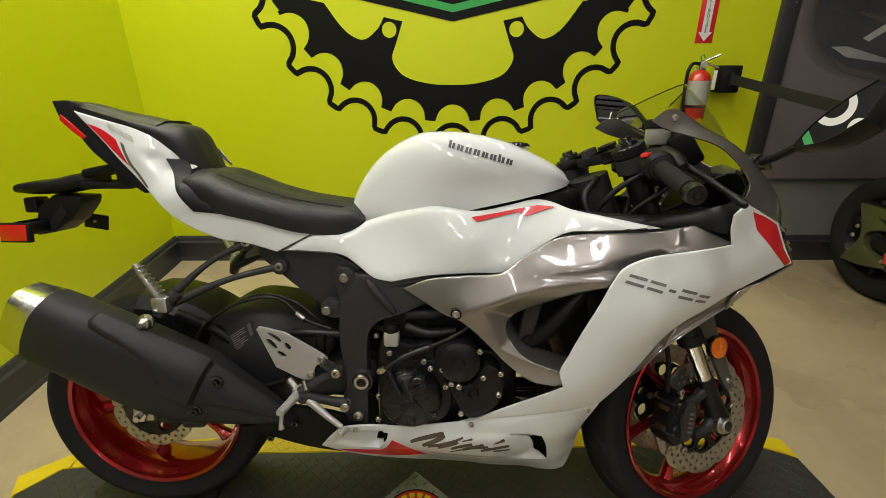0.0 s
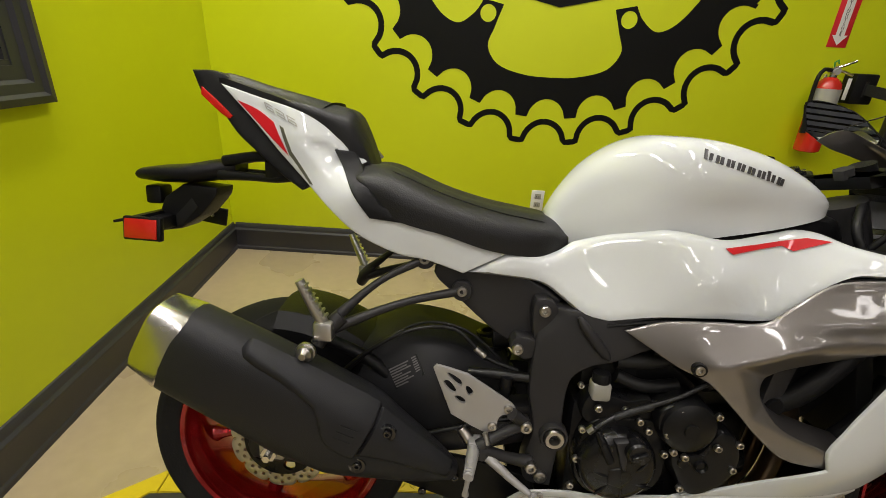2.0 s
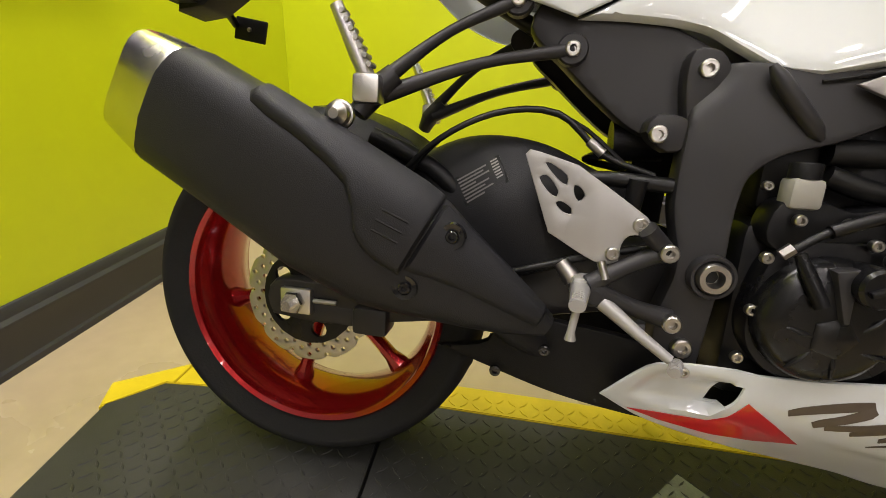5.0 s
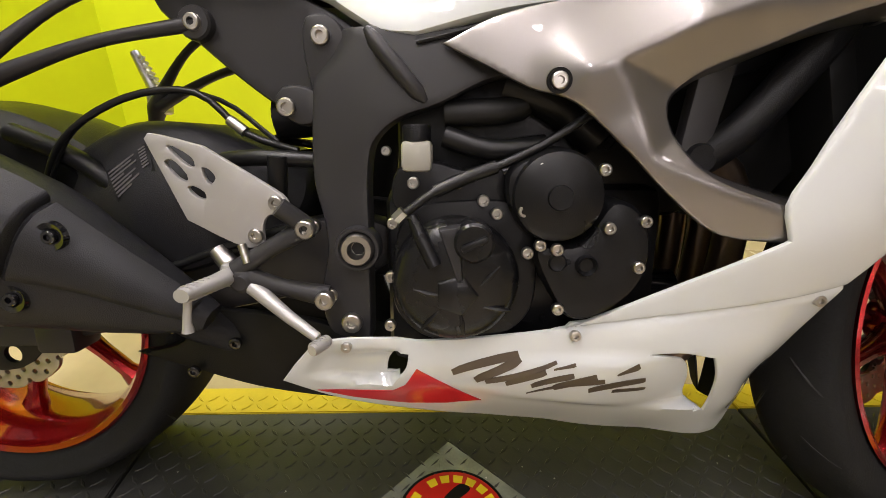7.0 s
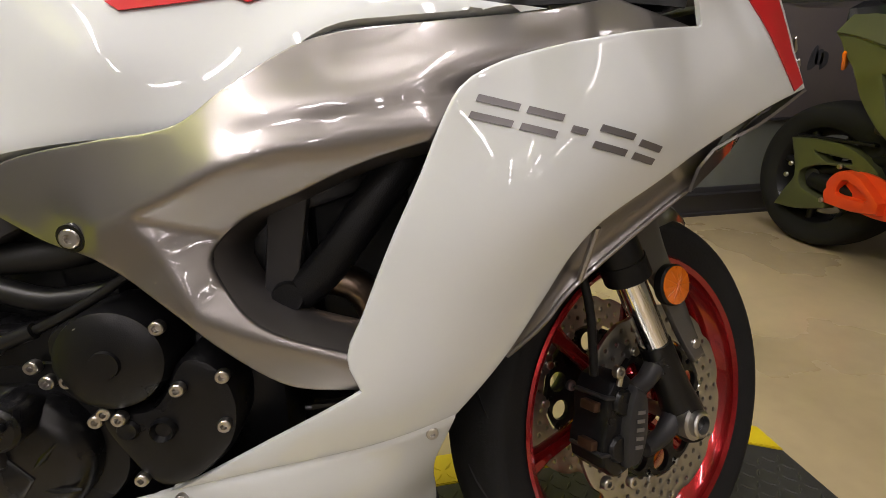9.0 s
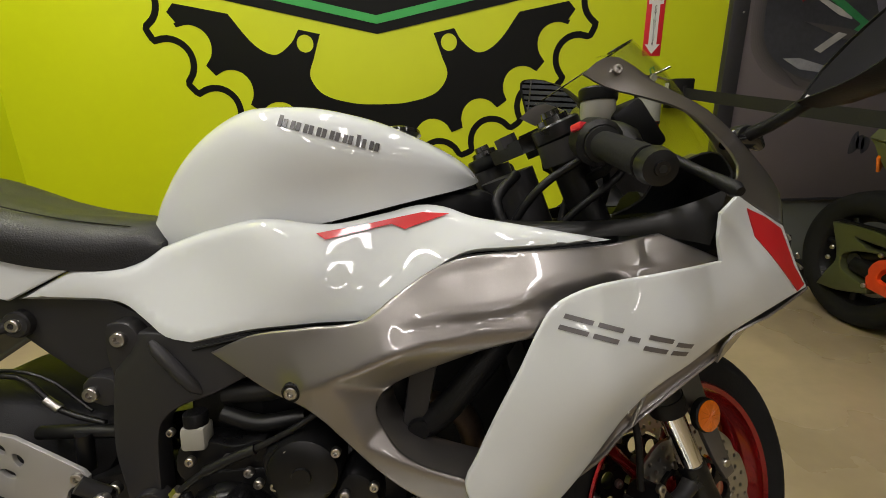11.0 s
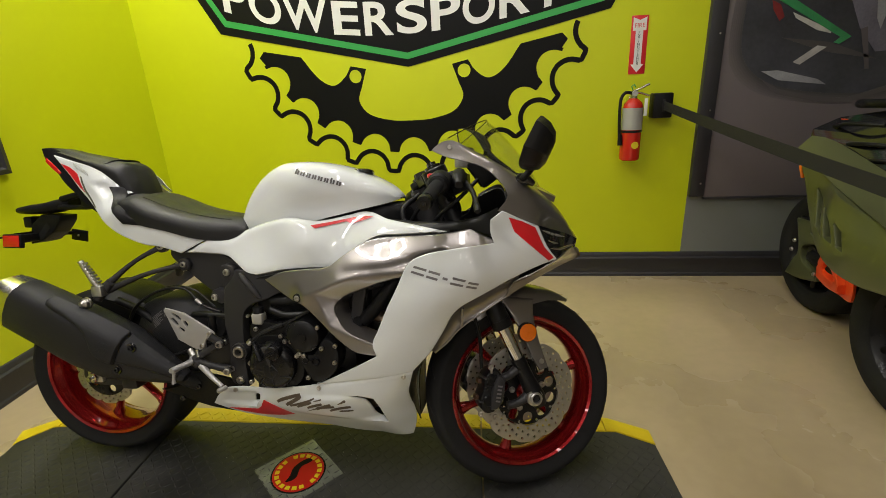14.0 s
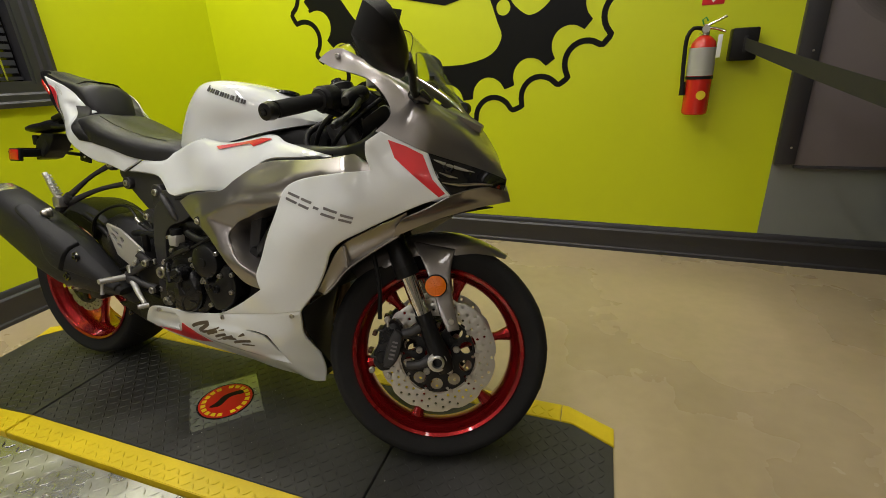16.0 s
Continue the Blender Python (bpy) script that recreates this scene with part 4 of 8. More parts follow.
def wheel(name, ax, r, half, rim_half, spokes, hub_half, spoke_w, post, k=1.0):
    cx, cz = ax
    c3 = (cx, 0, cz)
    w = part(name, post(lathe(tyre_profile(r, half, 0.2215 * k, rim_half), 160, c3, False)), RUBBER, bike, "black sport tyre on a red rim", 50)
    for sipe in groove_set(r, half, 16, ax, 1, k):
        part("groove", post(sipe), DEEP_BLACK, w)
    h = rim_half
    rim = [(0.2230, -h), (0.2260, -h - 0.003), (0.2225, -h - 0.006), (0.2150, -h - 0.002), (0.2110, -h + 0.012), (0.2030, -h + 0.020), (0.1950, -h * 0.35), (0.1930, 0),
           (0.1950, h * 0.35), (0.2030, h - 0.020), (0.2110, h - 0.012), (0.2150, h + 0.002), (0.2225, h + 0.006), (0.2260, h + 0.003), (0.2230, h),
           (0.2190, h - 0.012), (0.2080, h - 0.024), (0.2000, 0), (0.2080, -h + 0.024), (0.2190, -h + 0.012)]
    part("rim", post(lathe([(q * k, y) for q, y in rim], 96, c3)), RED_METAL, w, "candy red cast rim")
    for i in range(spokes):
        a = 2 * math.pi * (i + 0.25) / spokes
        e = Vector((math.cos(a), 0, math.sin(a)))
        t = Vector((-math.sin(a), 0, math.cos(a)))
        rings = []
        for rad, tw, yh in ((0.035, 0.020, hub_half * 0.55), (0.07, 0.013, 0.020), (0.12, 0.0105, 0.015), (0.165, 0.012, 0.014), (0.196 * k, 0.021, 0.017)):
            p = Vector(c3) + e * rad
            rings.append([p + t * tw * math.cos(q) * spoke_w + Vector((0, 1, 0)) * yh * math.sin(q) for q in (2 * math.pi * j / 10 for j in range(10))])
        part("spoke", post(loft(rings)), RED_METAL, w)
    part("hub", post(lathe([(0.0, -hub_half), (0.030, -hub_half), (0.036, -hub_half + 0.006), (0.040, -hub_half * 0.5), (0.040, hub_half * 0.5), (0.036, hub_half - 0.006), (0.030, hub_half), (0, hub_half)], 36, c3)), RED_METAL, w)
    return w


def keep(bm):
    return bm


def steer(bm):
    return moved(bm, STEER)


rear_wheel = wheel("rear_wheel", RAX, R_REAR, 0.088, 0.074, 6, 0.05, 1.0, keep, 0.962)
front_wheel = wheel("front_wheel", FAX, R_FRONT, 0.059, 0.050, 6, 0.05, 1.0, steer)


def disc(ax, r_out, r_in, y, holes_rows, thick, notch=0):
    hs = []
    for rr, n, ph in holes_rows:
        for k in range(n):
            a = ph + 2 * math.pi * k / n
            hs.append(circle(ax[0] + rr * math.cos(a), ax[1] + rr * math.sin(a), 0.0037, 8))
    inner = []
    for k in range(80):
        a = 2 * math.pi * k / 80
        rr = r_in - (0.010 if notch and (k * notch / 80.0) % 1.0 < 0.28 else 0.0)
        inner.append((ax[0] + rr * math.cos(a), ax[1] + rr * math.sin(a)))
    rim = [(ax[0] + rr * math.cos(a), ax[1] + rr * math.sin(a)) for rr, a in ((r_out - (0.0055 * math.cos(5 * q)**12 if notch else 0.0), q) for q in (2 * math.pi * k / 160 for k in range(160)))]
    return sheet(np.array(rim), lambda p: np.full(len(p), -y), thick, 0.012, 0.0008, [np.array(inner)] + hs)


rows_f = [(0.1390, 22, 0.0), (0.1290, 22, 0.14), (0.1190, 22, 0.0), (0.1100, 22, 0.14)]
for y in (-0.066, 0.061):
    d = part("front_brake_disc", steer(disc(FAX, 0.151, 0.102, y, rows_f, 0.005, 10)), DISC_STEEL, bike, "drilled steel brake disc")
    ring = circle(*FAX, 0.097, 60)
    eyes = [circle(FAX[0] + 0.076 * math.cos(a), FAX[1] + 0.076 * math.sin(a), 0.0165, 14) for a in (2 * math.pi * (k + 0.5) / 10 for k in range(10))]
    eyes += [circle(FAX[0] + 0.0905 * math.cos(a), FAX[1] + 0.0905 * math.sin(a), 0.0045, 8) for a in (2 * math.pi * k / 10 for k in range(10))] + [circle(*FAX, 0.034, 24)]
    part("carrier", steer(sheet(ring, lambda p: np.full(len(p), 0.003 - y), 0.007, 0.012, 0.0008, eyes)), ENGINE_BLACK, d)
    for k in range(10):
        a = 2 * math.pi * (k + 0.1) / 10
        part("bobbin", steer(moved(lathe([(0, -0.004), (0.0055, -0.004), (0.0068, -0.002), (0.0068, 0.006), (0, 0.006)], 12), pose(FAX[0] + 0.0995 * math.cos(a), y - 0.001, FAX[1] + 0.0995 * math.sin(a)))), ZINC, d)
    for k in range(5):
        a = 2 * math.pi * (k + 0.3) / 5
        part("disc_bolt", steer(bolt(FAX[0] + 0.050 * math.cos(a), FAX[1] + 0.050 * math.sin(a), -y + 0.004, 0.009, 0.006)), ZINC, d)
d = part("rear_brake_disc", disc(RAX, 0.107, 0.074, -0.078, [(0.099, 20, 0.0), (0.090, 20, 0.16), (0.081, 20, 0)], 0.005, 8), DISC_STEEL, bike, "drilled steel brake disc")
part("carrier", prism(circle(*RAX, 0.078, 20), -0.080, -0.074, 0.001, [circle(RAX[0] + 0.055 * math.cos(2 * math.pi * k / 5), RAX[1] + 0.055 * math.sin(2 * math.pi * k / 5), 0.013, 12) for k in range(5)]), ENGINE_BLACK, d)
part("rear_caliper", merge(box(-0.605, -0.550, -0.112, -0.060, 0.262, 0.306, 0.008), box(-0.70, -0.60, -0.098, -0.086, 0.268, 0.300, 0.004)), SATIN_BLACK, bike)

# rear axle: nut, block and adjuster
AXLE = (-0.697, 0.302)
axle = part("rear_axle", lathe([(0, -0.136), (0.008, -0.136), (0.008, -0.122), (0.0165, -0.122), (0.0175, -0.119), (0.0175, -0.108), (0.023, -0.107), (0.023, -0.103), (0.010, -0.103), (0.010, 0.12), (0, 0.12)], 6, (AXLE[0], 0, AXLE[1])), STEEL, bike, "steel axle nut", 20)
part("axle_block", box(AXLE[0] - 0.024, AXLE[0] + 0.026, -0.110, -0.095, AXLE[1] - 0.020, AXLE[1] + 0.020, 0.003), BRUSHED, axle)
part("adjuster_bolt", tube([(AXLE[0] + 0.028, -0.103, AXLE[1] + 0.002), (AXLE[0] + 0.065, -0.103, AXLE[1] + 0.003)], 0.004, 8, smooth=False), ZINC, axle)

# --- swingarm ---
arm = curve([(-0.745, 0.268, 1), (-0.752, 0.300), (-0.735, 0.330), (-0.66, 0.335), (-0.55, 0.345), (-0.42, 0.385), (-0.30, 0.43), (-0.17, 0.450), (-0.115, 0.43), (-0.125, 0.385), (-0.22, 0.35), (-0.40, 0.31), (-0.55, 0.28), (-0.66, 0.262)], True, 0.02)
sw = surface([(-0.75, 0.3, 0.098), (-0.55, 0.31, 0.100), (-0.4, 0.35, 0.105), (-0.2, 0.4, 0.11), (-0.12, 0.42, 0.10), (-0.4, 0.31, 0.098)])
both("swingarm", sheet(arm, sw, 0.035, 0.02, 0.008), SATIN_BLACK, bike, "satin black aluminium swingarm")
part("swingarm_bridge", box(-0.36, -0.24, -0.09, 0.09, 0.34, 0.42, 0.02), SATIN_BLACK, bike)

# lower guard running forward from the wheel to the belly pan
guard = curve([(-0.475, 0.262, 1), (-0.40, 0.285), (-0.388, 0.325), (-0.30, 0.33), (-0.18, 0.318), (-0.16, 0.27), (-0.105, 0.212, 1), (-0.20, 0.213), (-0.32, 0.226)], True, 0.015)
gw = surface([(-0.47, 0.262, 0.105), (-0.30, 0.32, 0.125), (-0.18, 0.31, 0.15), (-0.11, 0.21, 0.135), (-0.3, 0.23, 0.125)])
g = both("lower_guard", sheet(guard, gw, 0.004, 0.016, 0.006), BLACK_PLASTIC, bike, "black plastic lower guard")
for x, z, w in ((-0.322, 0.288, 0.1275), (-0.385, 0.245, 0.122)):
    part("bolt", bolt(x, z, w, 0.008, 0.004), BLACK_GLOSS, g)

# hugger over the rear tyre
rings = []
for k in range(11):
    a = radians(28 + k * 6.2)
    rr = R_REAR + 0.016
    rings.append([(RAX[0] + (rr + dz) * math.cos(a), y, RAX[1] + (rr + dz) * math.sin(a)) for y, dz in ((-0.098, -0.075), (-0.096, -0.03), (-0.07, -0.003), (0, 0.006), (0.07, -0.003), (0.096, -0.03), (0.098, -0.075), (0.092, -0.075), (0.088, -0.034), (0, 0.001), (-0.088, -0.034), (-0.092, -0.075))])
part("rear_hugger", loft(rings), BLACK_PLASTIC, bike, "black plastic rear hugger")
part("hugger_stay", tube([(-0.585, -0.10, 0.555), (-0.50, -0.105, 0.52), (-0.44, -0.105, 0.47)], 0.012, 8), BLACK_PLASTIC, bike)

# --- frame ---
spar = curve([(-0.196, 0.655, 1), (-0.150, 0.660), (-0.075, 0.66), (0.05, 0.665), (0.25, 0.70), (0.42, 0.76), (0.44, 0.70), (0.30, 0.615), (0.12, 0.585), (0.017, 0.606), (-0.058, 0.577), (-0.105, 0.560), (-0.131, 0.53), (-0.136, 0.42), (-0.141, 0.305, 1), (-0.188, 0.312), (-0.198, 0.355), (-0.186, 0.43), (-0.199, 0.50), (-0.196, 0.60)], True, 0.008)
fw = surface([(-0.19, 0.65, 0.135), (-0.165, 0.5, 0.155), (-0.16, 0.42, 0.16), (-0.165, 0.32, 0.152), (-0.07, 0.63, 0.158), (0.1, 0.63, 0.150), (0.3, 0.68, 0.11), (0.42, 0.75, 0.07), (-0.12, 0.57, 0.160)])
EAR_FACET = np.array([(-0.24, 0.575), (-0.205, 0.586), (-0.164, 0.626), (-0.152, 0.648), (-0.152, 0.70), (-0.24, 0.70)])


def creased(p):
    """The spar's half-width, dropping back above the diagonal crease."""
    p = np.atleast_2d(np.asarray(p, float))
    return fw(p) - np.where(inside(p, EAR_FACET), 0.55 * np.minimum(edge_distance(p, EAR_FACET), 0.03), 0.0)


fr = both("frame_spar", sheet(spar, creased, 0.03, 0.009, 0.004), SATIN_BLACK, bike, "satin black aluminium frame spar")
part("frame_rib", tube([(-0.130, -0.160, 0.654), (-0.122, -0.162, 0.642), (-0.078, -0.164, 0.590), (-0.070, -0.162, 0.581)], [0.004, 0.0085, 0.0085, 0.004], 12), SATIN_BLACK, fr)
pv = part("pivot_bolt", lathe([(0.0085, -0.172), (0.0105, -0.1775), (0.0165, -0.1775), (0.0185, -0.174), (0.0185, -0.15), (0, -0.15), (0, -0.162), (0.0085, -0.162)], 32, (-0.149, 0, 0.422)), ZINC, fr, "steel swingarm pivot nut")
part("pivot_hole", lathe([(0, -0.1635), (0.0083, -0.1635), (0.0083, -0.162), (0, -0.162)], 6, (-0.149, 0, 0.422)), DEEP_BLACK, pv)
part("pivot_ring", lathe([(0.019, -0.169), (0.0215, -0.1725), (0.0245, -0.1725), (0.026, -0.168), (0.026, -0.15), (0.019, -0.15)], 32, (-0.149, 0, 0.422)), SATIN_BLACK, pv)
for x, z, w, r in ((-0.163, 0.328, 0.1535, 0.0125), (-0.187, 0.362, 0.150, 0.009), (-0.203, 0.445, 0.150, 0.009)):
    part("bolt", bolt(x, z, w, r, 0.008), ZINC, fr)

# seat subframe plate
sub = curve([(-0.365, 0.745, 1), (-0.30, 0.735), (-0.19, 0.690), (-0.150, 0.665, 1), (-0.190, 0.60), (-0.205, 0.575), (-0.240, 0.578), (-0.285, 0.608), (-0.345, 0.660), (-0.385, 0.70)], True, 0.015)
subw = surface([(-0.365, 0.74, 0.100), (-0.3, 0.68, 0.104), (-0.18, 0.66, 0.108), (-0.21, 0.59, 0.108), (-0.25, 0.65, 0.104)])
sf = both("subframe", sheet(sub, subw, 0.028, 0.016, 0.005), SATIN_BLACK, bike, "satin black seat subframe")
ear = curve([(-0.205, 0.640), (-0.200, 0.672), (-0.172, 0.672), (-0.158, 0.648), (-0.182, 0.600), (-0.196, 0.585, 1)], True, 0.01)
part("frame_ear", prism(ear, -0.136, -0.112, 0.004), SATIN_BLACK, sf)
part("frame_ear", prism(curve([(-0.240, 0.580), (-0.230, 0.600), (-0.195, 0.596), (-0.192, 0.566), (-0.213, 0.558)], True, 0.01), -0.140, -0.112, 0.004), SATIN_BLACK, sf)
for x, z, w in ((-0.184, 0.652, 0.136), (-0.226, 0.578, 0.140), (-0.332, 0.672, 0.112), (-0.402, 0.727, 0.110)):
    part("bolt", bolt(x, z, w, 0.0105, 0.007), ZINC, sf)
part("subframe_rail", tube([(-0.30, -0.09, 0.70), (-0.45, -0.085, 0.78), (-0.62, -0.06, 0.88), (-0.72, -0.045, 0.95)], 0.013, 8), SATIN_BLACK, sf)
part("subframe_rail", tube([(-0.30, 0.09, 0.70), (-0.45, 0.085, 0.78), (-0.62, 0.06, 0.88), (-0.72, 0.045, 0.95)], 0.013, 8), SATIN_BLACK, sf)

# passenger peg hangers
for s in (-1, 1):
    h = part("peg_hanger", merge(tube([(-0.402, s * 0.110, 0.727), (-0.48, s * 0.130, 0.685), (-0.552, s * 0.160, 0.622)], [0.0085, 0.0065, 0.010], 10),
                                 tube([(-0.332, s * 0.112, 0.672), (-0.44, s * 0.135, 0.648), (-0.555, s * 0.160, 0.603)], [0.0085, 0.007, 0.011], 10),
                                 tube([(-0.538, s * 0.160, 0.628), (-0.566, s * 0.168, 0.600), (-0.578, s * 0.178, 0.578)], [0.014, 0.016, 0.012], 10)), SATIN_BLACK, bike, "black passenger footpeg hanger")
    for x, z, w in ((-0.402, 0.727, 0.108), (-0.332, 0.672, 0.110)):
        part("hanger_eye", lathe([(0, -w - 0.008), (0.017, -w - 0.008), (0.019, -w - 0.005), (0.019, -w + 0.010), (0, -w + 0.010)], 20, (x, 0, z)) if s < 0 else lathe([(0, w - 0.010), (0.019, w - 0.010), (0.019, w + 0.006), (0, w + 0.008)], 20, (x, 0, z)), SATIN_BLACK, h)
        if s < 0:
            part("bolt", bolt(x, z, w + 0.008, 0.0095, 0.006), ZINC, h)
    peg = part("passenger_peg", merge(tube([(-0.566, s * 0.178, 0.618), (-0.579, s * 0.182, 0.646), (-0.604, s * 0.187, 0.697)], [0.010, 0.0105, 0.0078], 8, smooth=False),
                                      box(-0.582, -0.548, s * 0.178 - 0.014, s * 0.178 + 0.014, 0.590, 0.624, 0.005)), BRUSHED, bike, "folded ribbed aluminium passenger peg")
    for k in range(7):
        u = k / 6
        part("rib", tube([(-0.566 - 0.032 * u + 0.004, s * (0.180 + 0.006 * u) - 0.010, 0.634 + 0.055 * u), (-0.566 - 0.032 * u + 0.004, s * (0.180 + 0.006 * u) + 0.010, 0.634 + 0.055 * u)], 0.0032, 6, smooth=False), BRUSHED, peg)
part("muffler_mount_bolt", lathe([(0, -0.222), (0.006, -0.222), (0.009, -0.217), (0.0135, -0.214), (0.0145, -0.205), (0.017, -0.204), (0.017, -0.198), (0, -0.198)], 22, (-0.590, 0, 0.575)), ZINC, bike)

# --- exhaust ---
CAN0, CAN1 = Vector((-0.812, -0.200, 0.596)), Vector((-0.335, -0.168, 0.345))
can_dir = (CAN1 - CAN0).normalized()
can_up = Vector((0, -1, 0)).cross(can_dir).normalized()
if can_up.z < 0:
    can_up = -can_up
can_out = can_dir.cross(can_up).normalized()
if can_out.y > 0:
    can_out = -can_out


def can_ring(u, hu, hl, wo, wi, n=28, lift=0.0, power=3.2):
    """A rounded box section across the muffler at the share u of its length."""
    c = CAN0.lerp(CAN1, u) + can_up * lift
    out = []
    for k in range(n):
        a = 2 * math.pi * k / n
        ca, sa = math.cos(a), math.sin(a)
        px = math.copysign(abs(ca)**(2 / power), ca)
        pz = math.copysign(abs(sa)**(2 / power), sa)
        out.append(c + can_out * px * (wo if px > 0 else wi) + can_up * pz * (hu if pz > 0 else hl))
    return out


CAN_U = (0.02, 0.04, 0.22, 0.45, 0.62, 0.68, 0.76, 0.86, 0.94, 1.02)
CAN_UP = (0.056, 0.060, 0.064, 0.067, 0.066, 0.062, 0.050, 0.037, 0.026, 0.013)
CAN_LOW = (0.088, 0.093, 0.099, 0.110, 0.104, 0.094, 0.077, 0.056, 0.038, 0.013)
CAN_OUT = (0.056, 0.061, 0.064, 0.064, 0.061, 0.058, 0.051, 0.043, 0.033, 0.02)
muff = part("muffler", loft([can_ring(u, hu, hl, wo, wo * 0.88) for u, hu, hl, wo in zip(CAN_U, CAN_UP, CAN_LOW, CAN_OUT)]), EXHAUST_BLACK, bike, "matt black angular exhaust muffler", 40)
part("end_cap", loft([can_ring(-0.050, 0.026, 0.040, 0.030, 0.03, power=4), can_ring(-0.068, 0.044, 0.070, 0.044, 0.040, power=4), can_ring(-0.060, 0.051, 0.078, 0.050, 0.045, power=4), can_ring(0.030, 0.0575, 0.0895, 0.0585, 0.052, power=4), can_ring(0.038, 0.0575, 0.0895, 0.0585, 0.052, power=4)]), STEEL, muff, "polished steel end cap", 40)
part("outlet_hole", loft([can_ring(-0.0515, 0.020, 0.030, 0.022, 0.02), can_ring(0.0, 0.020, 0.030, 0.022, 0.02)]), DEEP_BLACK, muff)


def can_surf(u, v, off):
    """A point on the muffler's outer face: u along it, v metres up it, off metres proud."""
    hh = np.interp(u, CAN_U, CAN_UP if v > 0 else CAN_LOW)
    wo = np.interp(u, CAN_U, CAN_OUT)
    q = max(-0.985, min(0.985, v / hh))
    flatness = (1 - abs(q)**3.2)**(1 / 3.2)
    way = (can_out * flatness + can_up * math.copysign(abs(q)**3, q)).normalized()
    return CAN0.lerp(CAN1, u) + can_up * hh * q + can_out * wo * flatness + way * off


def can_cover(border, right, high, fade, top=0.985):
    """A raised skin on the muffler above a border line of (u, v), with a rolled lower edge and blunt ends."""
    us = np.unique(np.concatenate((np.linspace(border[0][0], right, 40), (border[0][0] + 0.008, border[0][0] + 0.018, right - 0.006))))
    ways = (0.0, 0.03, 0.07, 0.12, 0.2, 0.3, 0.4, 0.5, 0.6, 0.7, 0.8, 0.9, 1.0)
    rows = []
    for u in us:
        v0 = np.interp(u, [p[0] for p in border], [p[1] for p in border])
        v1 = top * np.interp(u, CAN_U, CAN_UP)
        end = min(1.0, (u - us[0]) / fade, (us[-1] - u) / 0.006 + 0.20)
        crown = [can_surf(u, v0 + (v1 - v0) * w, 0.0008 + high * math.sin(min(1.0, (v1 - v0) * w / 0.010) * math.pi / 2) * math.sqrt(max(0.0, end * (2 - end)))) for w in ways]
        rows.append(crown + [can_surf(u, v0 + (v1 - v0) * w, -0.006) for w in ways[::-1]])
    return loft(rows)


# raised heat shield along the upper outer face, and the cover over the cone before it
part("heat_shield", can_cover([(0.212, 0.058), (0.23, 0.050), (0.275, 0.046), (0.349, 0.044), (0.434, 0.037), (0.483, 0.029), (0.524, 0.008), (0.545, -0.012), (0.58, -0.024), (0.62, -0.028), (0.668, -0.028)], 0.672, 0.0115, 0.03), EXHAUST_BLACK, muff, "matt black heat shield", 50)
part("cone_cover", can_cover([(0.676, -0.020), (0.728, -0.013), (0.806, -0.006), (1.0, -0.002)], 0.99, 0.0045, 0.004), EXHAUST_BLACK, muff, "matt black cover over the cone", 50)
for u0, v0 in ((0.578, 0.030), (0.578, 0.018), (0.580, 0.006)):
    part("shield_slot", tube([can_surf(u0, v0, 0.0122), can_surf(u0 + 0.058, v0 + 0.002, 0.0122)], 0.0014, 6, smooth=False), BLACK_PLASTIC, muff)
for u, v, lift in ((0.725, 0.040, 0.0055), (0.698, -0.038, 0.0)):
    p = can_surf(u, v, lift)
    part("shield_bolt", merge(bolt(p.x, p.z, -p.y, 0.0075, 0.005), lathe([(0.009, -0.001), (0.0145, -0.002), (0.016, 0.004), (0.009, 0.004)], 20, (p.x, p.y, p.z))), BLACK_GLOSS, muff)
part("link_pipe", tube([(-0.40, -0.13, 0.34), (-0.36, -0.12, 0.31), (-0.30, -0.08, 0.27)], 0.025, 14), EXHAUST_BLACK, bike, "matt black exhaust link pipe")
part("flange", tube([(-0.395, -0.14, 0.31), (-0.33, -0.145, 0.352)], 0.004, 8), STEEL, muff)

# collector box behind the frame, with its label
boxy = curve([(-0.555, 0.500), (-0.50, 0.545), (-0.44, 0.566), (-0.36, 0.562), (-0.29, 0.535), (-0.225, 0.50), (-0.24, 0.44), (-0.30, 0.405), (-0.42, 0.372), (-0.48, 0.40), (-0.52, 0.445)], True, 0.015)
cw = surface([(-0.55, 0.5, 0.085), (-0.42, 0.48, 0.135), (-0.36, 0.50, 0.135), (-0.25, 0.47, 0.10), (-0.42, 0.38, 0.115), (-0.45, 0.56, 0.09), (-0.3, 0.54, 0.09)])
cb = part("collector_box", sheet(boxy, cw, 0.16, 0.016, 0.014), EXHAUST_BLACK, bike, "black chain-side collector cover")
lab = np.array([(-0.466, 0.506), (-0.409, 0.542), (-0.391, 0.510), (-0.444, 0.472)])
lb = part("warning_label", sheet(lab, cw, 0.0006, 0.03, 0.0, lift=0.0008), BLACK_PLASTIC, cb, "black label with grey print")


def on_label(u, v):
    return (lab[0] * (1 - u) + lab[1] * u) * (1 - v) + (lab[3] * (1 - u) + lab[2] * u) * v


